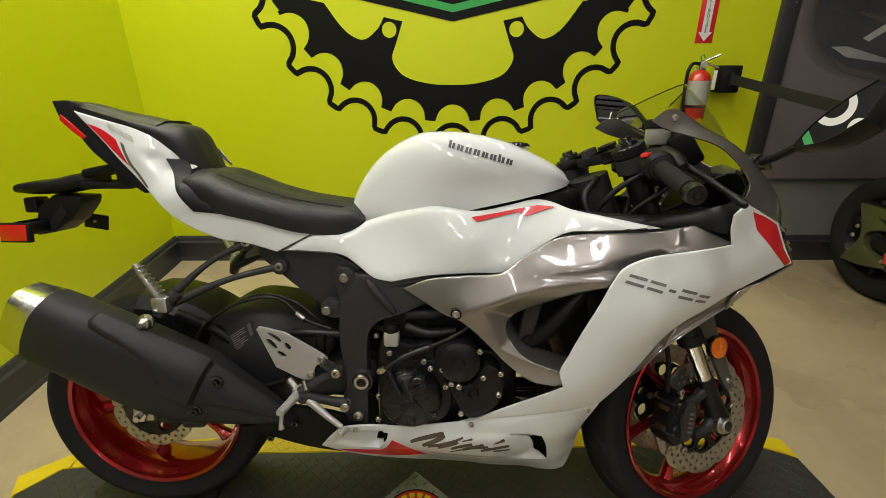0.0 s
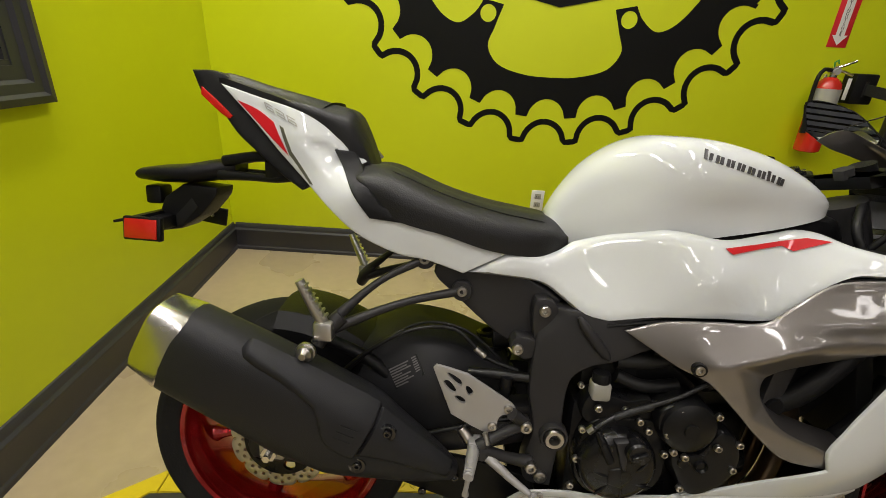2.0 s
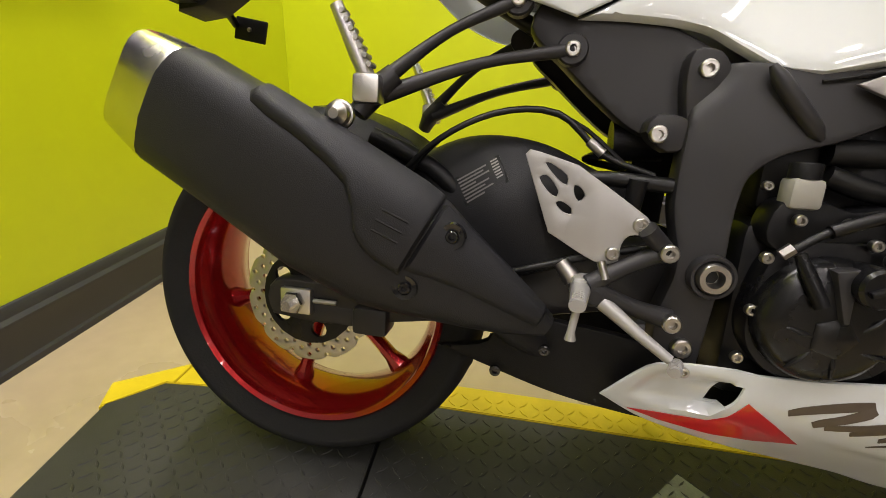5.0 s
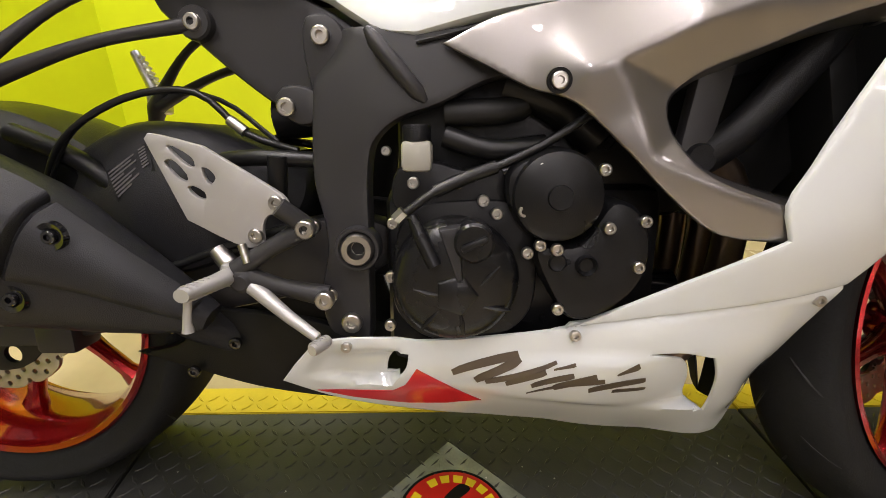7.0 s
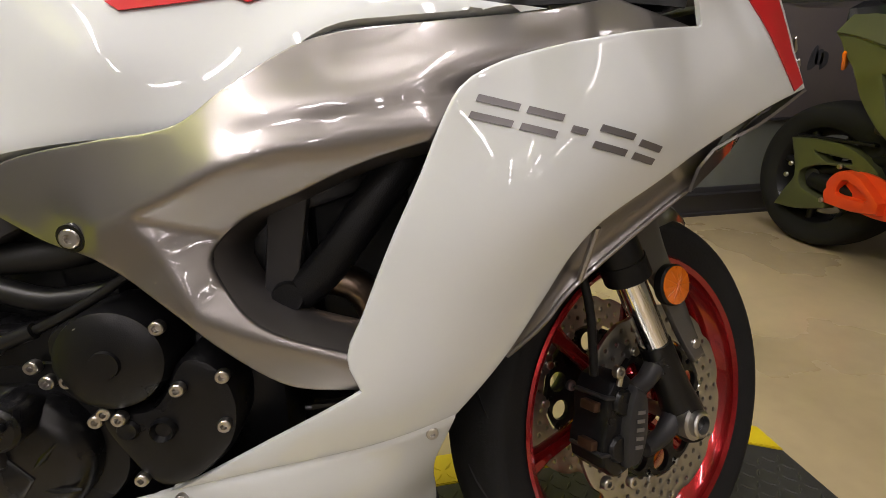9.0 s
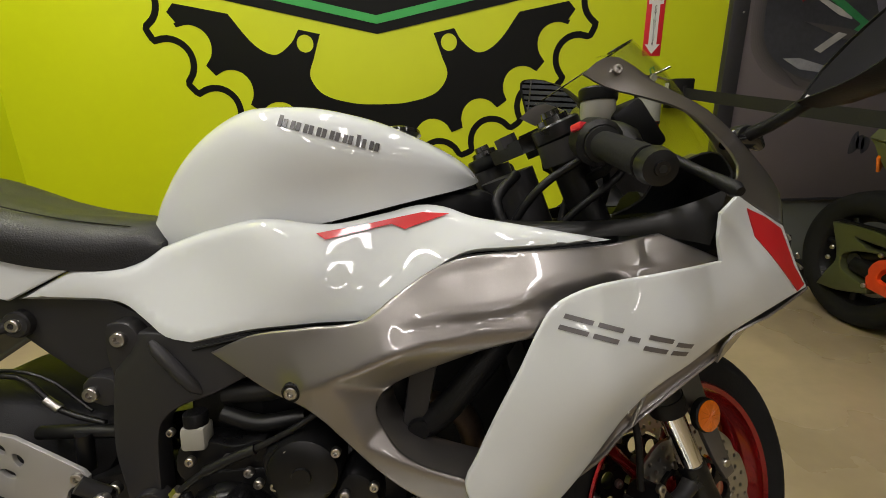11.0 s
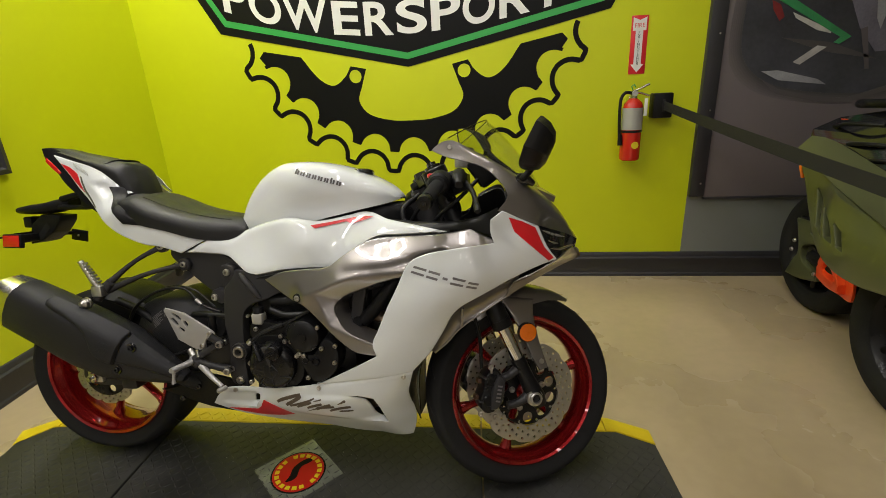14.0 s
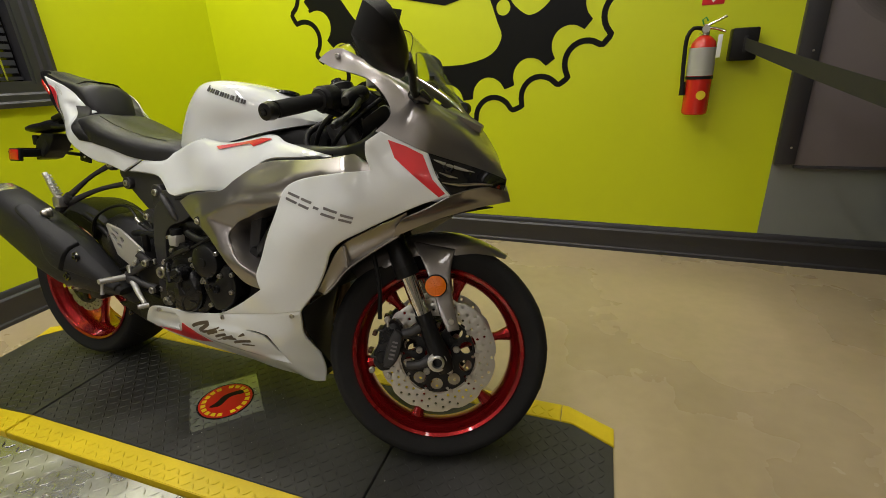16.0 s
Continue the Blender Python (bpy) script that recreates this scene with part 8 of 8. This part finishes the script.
# yokes, bars, controls
part("lower_yoke", steer(merge(tube([on_fork(0.50, -0.104), on_fork(0.50, -0.05, -0.02), on_fork(0.50, 0.05, -0.02), on_fork(0.50, 0.104)], [0.032, 0.024, 0.024, 0.032], 12))), SATIN_BLACK, bike)
def yoke_ring(d, grow):
    """The outline of the top yoke: an eye round each fork leg and a waist set back to the stem."""
    line = []
    for s in (-1, 1):
        line += [on_fork(d, s * 0.104 - s * (0.036 + grow) * math.cos(q), 0.008 + s * (0.036 + grow) * math.sin(q)) for q in (radians(k) for k in range(60, 301, 20))]
        line += [on_fork(d, s * 0.045, 0.008 - s * -0.014 - 0.012), on_fork(d, -s * 0.045, 0.008 - s * -0.014 - 0.012)]
    return line


ty = part("top_yoke", steer(loft([yoke_ring(0.664, -0.003), yoke_ring(0.667, 0.0), yoke_ring(0.685, 0.0), yoke_ring(0.688, -0.003)])), ENGINE_BLACK, bike, "black top yoke")
for s in (-1, 1):
    part("fork_cap", steer(tube([on_fork(0.684, s * 0.104, 0.008), on_fork(0.696, s * 0.104, 0.008), on_fork(0.698, s * 0.104, 0.008), on_fork(0.706, s * 0.104, 0.008)], [0.024, 0.023, 0.014, 0.013], 16, smooth=False)), BLACK_GLOSS, ty)
part("stem_nut", steer(tube([on_fork(0.684, 0, -0.008), on_fork(0.702, 0, -0.008)], 0.018, 6, smooth=False)), SATIN_BLACK, ty)
part("ignition_lock", steer(tube([on_fork(0.650, 0, 0.045), on_fork(0.692, 0, 0.045)], 0.022, 18, smooth=False)), BLACK_PLASTIC, ty)
for s in (-1, 1):
    a, b = on_fork(0.658, s * 0.122, 0.026), on_fork(0.613, s * 0.335, -0.102)
    bar = part("handlebar", steer(merge(tube([a, b], 0.0115, 14, smooth=False), tube([on_fork(0.630, s * 0.104, 0.006), on_fork(0.662, s * 0.104, 0.008)], 0.036, 18, smooth=False))), SATIN_BLACK, bike, "black clip-on handlebar")
    g0, g1 = a.lerp(b, 0.42), a.lerp(b, 0.95)
    gr = merge(tube([g0, g0.lerp(g1, 0.04), g0.lerp(g1, 0.06), g0.lerp(g1, 0.5), g1], [0.022, 0.022, 0.0165, 0.0172, 0.0168], 18, smooth=False))
    part("grip", steer(gr), RUBBER, bar, "black rubber grip")
    part("bar_end", steer(tube([g1, g1.lerp(b, 0.5), b, b + (b - a).normalized() * 0.016, b + (b - a).normalized() * 0.018], [0.012, 0.0165, 0.0185, 0.0165, 0.006], 18, smooth=False)), HOSE, bar, "black bar end weight")
    tip = b + (b - a).normalized() * 0.018
    part("end_bolt", steer(tube([tip, tip + (b - a).normalized() * 0.003], [0.0075, 0.0070], 18, smooth=False)), CLUTCH_BLACK, bar)
    part("end_socket", steer(tube([tip + (b - a).normalized() * 0.0028, tip + (b - a).normalized() * 0.0034], 0.0040, 6, smooth=False)), DEEP_BLACK, bar)
    sw0, sw1 = a.lerp(b, 0.20), a.lerp(b, 0.42)
    part("switch_housing", steer(tube([sw0, sw0.lerp(sw1, 0.15), sw0.lerp(sw1, 0.85), sw1], [0.022, 0.029, 0.030, 0.024], 14, smooth=False)), BLACK_PLASTIC, bar)
    part("master_cylinder", steer(tube([a.lerp(b, 0.02) + Vector((0.040, 0, 0.004)), a.lerp(b, 0.08) + Vector((0.044, 0, 0.006)), a.lerp(b, 0.34) + Vector((0.052, 0, 0.004)), a.lerp(b, 0.42) + Vector((0.056, 0, 0))], [0.013, 0.019, 0.018, 0.010], 12)), BLACK_PLASTIC, bar, "black master cylinder")
    part("cable_elbow", steer(tube([sw1 + Vector((0.012, 0, -0.020)), sw0 + Vector((0.020, 0, -0.045)), a + Vector((0.010, -s * 0.035, -0.075)), a + Vector((-0.01, -s * 0.06, -0.16))], 0.0065, 8)), HOSE, bar)
    part("lever_perch", steer(tube([a.lerp(b, 0.16) + Vector((0.01, 0, 0.0)), a.lerp(b, 0.16) + Vector((0.045, 0, 0.002)), a.lerp(b, 0.30) + Vector((0.065, 0, -0.002))], [0.017, 0.016, 0.012], 12)), BLACK_PLASTIC, bar)
    part("lever", steer(tube([a.lerp(b, 0.24) + Vector((0.062, 0, 0)), a.lerp(b, 0.50) + Vector((0.092, 0, -0.008)), a.lerp(b, 0.80) + Vector((0.112, 0, -0.018)), a.lerp(b, 0.97) + Vector((0.120, 0, -0.024)), a.lerp(b, 1.0) + Vector((0.121, 0, -0.025))], [0.008, 0.0070, 0.0062, 0.0085, 0.005], 12)), BLACK_PLASTIC, bar, "black control lever")
    if s < 0:
        part("kill_switch", steer(box(sw1.x - 0.020, sw1.x - 0.004, sw1.y + 0.014, sw1.y + 0.034, sw1.z + 0.022, sw1.z + 0.032, 0.003)), SIGN_RED, bar, "red engine stop switch")
        rb = part("brake_reservoir", moved(lathe([(0, 0), (0.024, 0), (0.0265, -0.004), (0.0265, -0.034), (0, -0.034)], 28), Matrix.Translation((0.510, -0.045, 0.934)) @ up.inverted()), RESERVOIR, bar, "milky brake fluid reservoir")
        part("cap", moved(lathe([(0, -0.0345), (0.0285, -0.0345), (0.0295, -0.037), (0.0295, -0.051), (0.027, -0.054), (0.022, -0.054), (0.021, -0.0525), (0, -0.0525)], 28), Matrix.Translation((0.510, -0.045, 0.934)) @ up.inverted()), BLACK_PLASTIC, rb)
for pts, r in ((((0.46, -0.13, 0.88), (0.40, -0.12, 0.84), (0.36, -0.10, 0.78), (0.33, -0.08, 0.70)), 0.006), (((0.48, -0.15, 0.87), (0.50, -0.10, 0.82), (0.47, -0.08, 0.74)), 0.005), (((0.38, -0.05, 0.86), (0.34, -0.10, 0.82), (0.36, -0.12, 0.76)), 0.008), (((0.55, -0.10, 0.90), (0.50, -0.14, 0.85), (0.44, -0.13, 0.80), (0.40, -0.10, 0.74)), 0.0055)):
    part("cable", tube(pts, r, 8), BLACK_PLASTIC, bike, "black control cable")
part("steering_head", tube([(0.375, 0, 0.86), (0.435, 0, 0.70)], 0.045, 20, smooth=False), SATIN_BLACK, bike)
inst = part("instrument_panel", moved(box(-0.014, 0.040, -0.080, 0.080, -0.042, 0.042, 0.010), pose(0.552, 0, 0.915, 0, -35, 0)), BLACK_PLASTIC, bike, "black instrument panel")
part("display", moved(box(-0.0165, -0.0142, -0.070, 0.070, -0.033, 0.033, 0.001), pose(0.552, 0, 0.915, 0, -35, 0)), BLACK_GLOSS, inst)
part("bracket", loft([[(0.470 + dx, y * w, z + dz) for dx, dz in ((-0.016, 0.0), (-0.010, 0.020), (0.020, 0.026), (0.048, 0.012), (0.050, -0.020), (0.014, -0.040), (-0.012, -0.026))] for y, w, z in ((-1, 0.060, 0.896), (-0.9, 0.060, 0.902), (0, 0.060, 0.904), (0.9, 0.080, 0.902), (1, 0.080, 0.896))]), BLACK_PLASTIC, inst)
part("cockpit_floor", sections([(x, [(0, z), (0.08, z), (w, z - 0.02), (w, z - 0.03)]) for x, z, w in ((0.30, 0.79, 0.12), (0.40, 0.765, 0.15), (0.50, 0.76, 0.17), (0.60, 0.78, 0.19), (0.68, 0.80, 0.14))]), DEEP_BLACK, bike, "black cockpit inner panel")
part("air_intake", tube([(0.58, 0, 0.76), (0.70, 0, 0.74), (0.78, 0, 0.72)], [0.07, 0.055, 0.035], 14), DEEP_BLACK, bike)

# side stand on the far side
part("side_stand", tube([(-0.05, 0.12, 0.27), (-0.08, 0.20, 0.14), (-0.11, 0.265, 0.012)], [0.016, 0.012, 0.011], 12), SATIN_BLACK, bike, "black side stand")
part("stand_foot", moved(box(-0.035, 0.035, -0.022, 0.022, -0.005, 0.005, 0.003), Matrix.Translation((-0.115, 0.270, 0.046)) @ Matrix.Rotation(radians(LEAN_DEG), 4, "X") @ Matrix.Translation((0, 0, 0))), SATIN_BLACK, bike)

# ---- the olive three-wheeler standing beside, its length along y ----
trike = thing("three_wheeler", pose(0, 0, 0), "olive and orange three-wheeled road vehicle parked behind the belt", "three-wheeler")


def flank(outline, at_x, thick, mat, name, roll=0.008, label="", holes=(), step=0.02, parent=None):
    """A panel facing the bike: outline in y and z, at_x(y, z) or a number for its x."""
    xf = at_x if callable(at_x) else (lambda y, z: np.full(len(y), at_x))
    w = lambda p: -xf(-p[:, 0], p[:, 1])
    turn = Matrix(((0, 1, 0, 0), (-1, 0, 0, 0), (0, 0, 1, 0), (0, 0, 0, 1)))
    bm = sheet(outline * (-1, 1), w, thick, step, roll, [h * (-1, 1) for h in holes])
    return part(name, moved(bm, turn), mat, trike if parent is None else parent, label)


def trike_wheel(x, y, r, half):
    turn = Matrix.Translation((x, y, r)) @ Matrix.Rotation(radians(-90), 4, "Z")
    prof = [(r * 0.66, -half * 0.8), (r * 0.74, -half), (r * 0.90, -half * 0.98), (r * 0.965, -half * 0.8), (r * 0.99, -half * 0.45), (r, 0), (r * 0.99, half * 0.45), (r * 0.965, half * 0.8), (r * 0.90, half * 0.98), (r * 0.74, half), (r * 0.66, half * 0.8)]
    w = part("wheel", moved(lathe(prof, 72, (0, 0, 0), False), turn), RUBBER, trike, "black road tyre on a dark rim", 50)
    part("rim", moved(lathe([(r * 0.68, -half * 0.82), (r * 0.65, -half * 0.5), (r * 0.58, 0), (r * 0.65, half * 0.5), (r * 0.68, half * 0.82), (r * 0.62, half * 0.6), (r * 0.55, 0), (r * 0.62, -half * 0.6)], 48), turn), ENGINE_BLACK, w)
    for k in range(7):
        a = 2 * math.pi * k / 7 + 0.2
        e = Vector((math.cos(a), 0, math.sin(a)))
        part("spoke", moved(tube([e * r * 0.1 + Vector((0, -half * 0.45, 0)), e * r * 0.62 + Vector((0, -half * 0.45, 0))], [0.024, 0.016], 8, smooth=False), turn), ENGINE_BLACK, w)
    part("hub", moved(lathe([(0, -half * 0.7), (r * 0.2, -half * 0.7), (r * 0.22, 0), (r * 0.2, half * 0.5), (0, half * 0.5)], 24), turn), ENGINE_BLACK, w)
    for k in range(5):
        a = 2 * math.pi * k / 5 + 0.5
        part("wheel_nut", moved(bolt(0.15 * r * math.cos(a), 0.15 * r * math.sin(a), half * 0.7, 0.009, 0.01), turn), ZINC, w)
    return w


trike_wheel(2.29, 1.20, 0.315, 0.085)
trike_wheel(2.075, 0.29, 0.312, 0.10)
# bracket over the far wheel with a three-cornered opening, and the orange duct before it
bracket = flank(curve([(1.322, 0.470, 1), (1.20, 0.478), (1.05, 0.462), (0.93, 0.40), (0.88, 0.34, 1), (0.90, 0.315, 1), (1.00, 0.375), (1.14, 0.375), (1.235, 0.335), (1.22, 0.27), (1.09, 0.225), (1.085, 0.200, 1), (1.22, 0.165), (1.335, 0.158, 1), (1.30, 0.235), (1.265, 0.31)], True, 0.015), 2.172, 0.045, OLIVE, "wheel_bracket", 0.006, "olive wheel bracket",
                [curve([(1.195, 0.425, 1), (1.03, 0.415, 1), (1.02, 0.400, 1), (1.13, 0.392, 1)], True, 0.02, 2)])
part("bracket_trim", moved(box(-0.012, 0.012, -0.17, 0.17, -0.006, 0.006, 0.004), Matrix.Translation((2.19, 1.13, 0.482))), BLACK_PLASTIC, bracket)
for y, z in ((1.286, 0.308), (1.275, 0.36), (1.06, 0.385), (1.10, 0.235)):
    part("bolt", moved(lathe([(0, -0.006), (0.008, -0.006), (0.011, -0.002), (0.011, 0.003), (0, 0.003)], 14), Matrix.Translation((2.155 if y > 1.2 else 2.166, y, z)) @ Matrix.Rotation(radians(-90), 4, "Z")), ZINC, bracket)
duct_x = lambda y, z: 2.05 + 0.33 * np.clip(y - 0.72, -0.3, 0.5)
flank(curve([(1.10, 0.222, 1), (1.12, 0.28), (1.09, 0.345), (1.03, 0.375), (0.95, 0.372), (0.87, 0.335), (0.81, 0.30, 1), (0.805, 0.258, 1), (0.94, 0.232)], True, 0.015), duct_x, 0.05, ORANGE, "duct_shell", 0.010, "bright orange plastic duct", [curve([(1.02, 0.335), (0.94, 0.325), (0.87, 0.295), (0.94, 0.282), (1.04, 0.285)], True, 0.012)])
flank(curve([(1.06, 0.25), (1.04, 0.37), (0.76, 0.35), (0.74, 0.25)], True, 0.02), lambda y, z: duct_x(y, z) + 0.035, 0.01, ORANGE, "duct_floor", 0.002)
part("axle", tube([(2.2, 1.20, 0.315), (2.75, 1.20, 0.315)], 0.035, 12, smooth=False), SATIN_BLACK, trike)
part("swing_arm", merge(tube([(2.22, 1.20, 0.30), (2.20, 0.85, 0.26), (2.16, 0.55, 0.24)], 0.04, 12), tube([(2.23, 1.20, 0.33), (2.22, 0.95, 0.42), (2.2, 0.7, 0.45)], 0.025, 10)), BLACK_PLASTIC, trike, "black swing arm")

# olive flank with louvres and its pale upper slope
flank_x = surface([(0.90, 0.762, 1.905), (0.58, 0.72, 1.822), (0.37, 0.49, 1.800), (0.385, 0.608, 1.792), (0.516, 0.614, 1.806), (0.95, 0.86, 1.912), (0.67, 0.77, 1.870), (0.70, 0.56, 1.86), (0.84, 0.68, 1.90), (0.35, 0.72, 1.825), (0.0, 0.47, 1.80), (0.0, 0.62, 1.79), (-0.4, 0.6, 1.79)])
fx = lambda y, z: flank_x(np.stack((y, z), 1))
louvres = [dense(np.array(corners)) for corners in ([(0.775, 0.742), (0.70, 0.712), (0.615, 0.596), (0.69, 0.612)], [(0.645, 0.702), (0.560, 0.662), (0.512, 0.596), (0.578, 0.600)], [(0.520, 0.668), (0.472, 0.646), (0.438, 0.588), (0.476, 0.594)])]
side = flank(curve([(0.985, 0.872, 1), (0.93, 0.80), (0.885, 0.755, 1), (0.83, 0.665), (0.70, 0.565), (0.55, 0.510), (0.37, 0.494), (0.23, 0.512), (0.10, 0.525), (-0.40, 0.56, 1), (-0.40, 0.60, 1), (0.10, 0.665), (0.40, 0.732), (0.66, 0.785), (0.91, 0.860)], True, 0.015), fx, 0.02, OLIVE, "side_panel", 0.010, "olive side panel with dark louvres", louvres)
# black sheet behind the louvres, so that they look shaded inside
flank(curve([(0.80, 0.745), (0.74, 0.60), (0.50, 0.545), (0.26, 0.555), (0.30, 0.69), (0.55, 0.74)], True, 0.02), lambda y, z: fx(y, z) + 0.030, 0.01, BLACK_PLASTIC, "louvre_shade_back", 0.002)
crease = [(fx(np.array([y]), np.array([z]))[0], y, z) for y, z in ((0.985, 0.872), (0.91, 0.858), (0.66, 0.783), (0.40, 0.730), (0.10, 0.663), (-0.40, 0.598))]
upper = [(1.965, 0.985, 0.925), (1.985, 0.90, 0.918), (1.985, 0.62, 0.842), (1.98, 0.38, 0.775), (1.97, 0.10, 0.72), (1.95, -0.40, 0.66)]
part("upper_slope", coons(curve(crease, False, 0.03), curve(upper, False, 0.03), curve([crease[0], upper[0]], False, 0.02), curve([crease[-1], upper[-1]], False, 0.02), 24, 6, (-0.004, 0, 0.006), 0.01), OLIVE, side, "olive upper slope")
part("end_face", coons(curve([crease[0], (1.93, 0.93, 0.80), (1.905, 0.885, 0.757), (1.91, 0.83, 0.665)], False, 0.02), curve([(2.04, 1.03, 0.90), (2.06, 0.99, 0.80), (2.05, 0.95, 0.74), (2.04, 0.90, 0.66)], False, 0.02), curve([crease[0], (2.04, 1.03, 0.90)], False, 0.02), curve([(1.91, 0.83, 0.665), (2.04, 0.90, 0.66)], False, 0.02), 14, 6, (0, 0, 0), 0.008), OLIVE, side)
part("marker_light", moved(box(-0.006, 0.006, -0.028, 0.028, -0.032, 0.032, 0.004), Matrix.Translation((1.934, 0.945, 0.795)) @ Matrix.Rotation(radians(-62), 4, "Z") @ Matrix.Rotation(radians(28), 4, "X")), AMBER, side, "amber marker light")
part("wheel_well", merge(box(2.20, 2.5, 0.0, 0.95, 0.25, 0.80, 0.03), box(1.88, 2.5, 0.10, 0.75, 0.56, 0.66, 0.02)), DEEP_BLACK, trike, "dark body core")
# black top fairing and controls
top = part("top_fairing", merge(loft([[(1.975, 1.02, 0.905), (1.985, 1.03, 0.955), (2.10, 1.05, 1.00), (2.40, 1.05, 1.0), (2.40, 1.02, 0.88)], [(1.99, 0.80, 0.880), (2.02, 0.80, 0.95), (2.12, 0.80, 1.04), (2.40, 0.80, 1.04), (2.40, 0.80, 0.82)], [(1.985, 0.55, 0.815), (2.03, 0.52, 0.92), (2.15, 0.5, 1.05), (2.40, 0.5, 1.05), (2.40, 0.5, 0.76)], [(1.975, 0.10, 0.715), (2.04, 0.10, 0.80), (2.15, 0.1, 0.92), (2.40, 0.1, 0.92), (2.40, 0.1, 0.7)]])), BLACK_GLOSS, trike, "gloss black top fairing")
part("tag", moved(box(-0.002, 0.002, -0.034, 0.034, -0.018, 0.018, 0.001), Matrix.Translation((2.075, 0.955, 0.985)) @ Matrix.Rotation(radians(-45), 4, "Y")), ORANGE, top, "orange tag")
for y0, y1, z in ((0.95, 0.70, 1.02), (0.88, 0.62, 0.95), (0.75, 0.55, 0.90)):
    part("cable", tube([(2.02, y0, z - 0.05), (1.99, (y0 + y1) / 2, z - 0.03), (2.03, y1, z - 0.03)], 0.008, 8), BLACK_PLASTIC, top)
part("handlebar", tube([(2.20, 1.10, 1.05), (2.10, 0.90, 1.06), (2.10, 0.60, 1.07), (2.16, 0.40, 1.08)], 0.018, 10), BLACK_PLASTIC, top)
part("far_body", box(2.40, 2.9, 0.0, 1.0, 0.35, 0.95, 0.06), OLIVE, trike, "olive far bodywork")
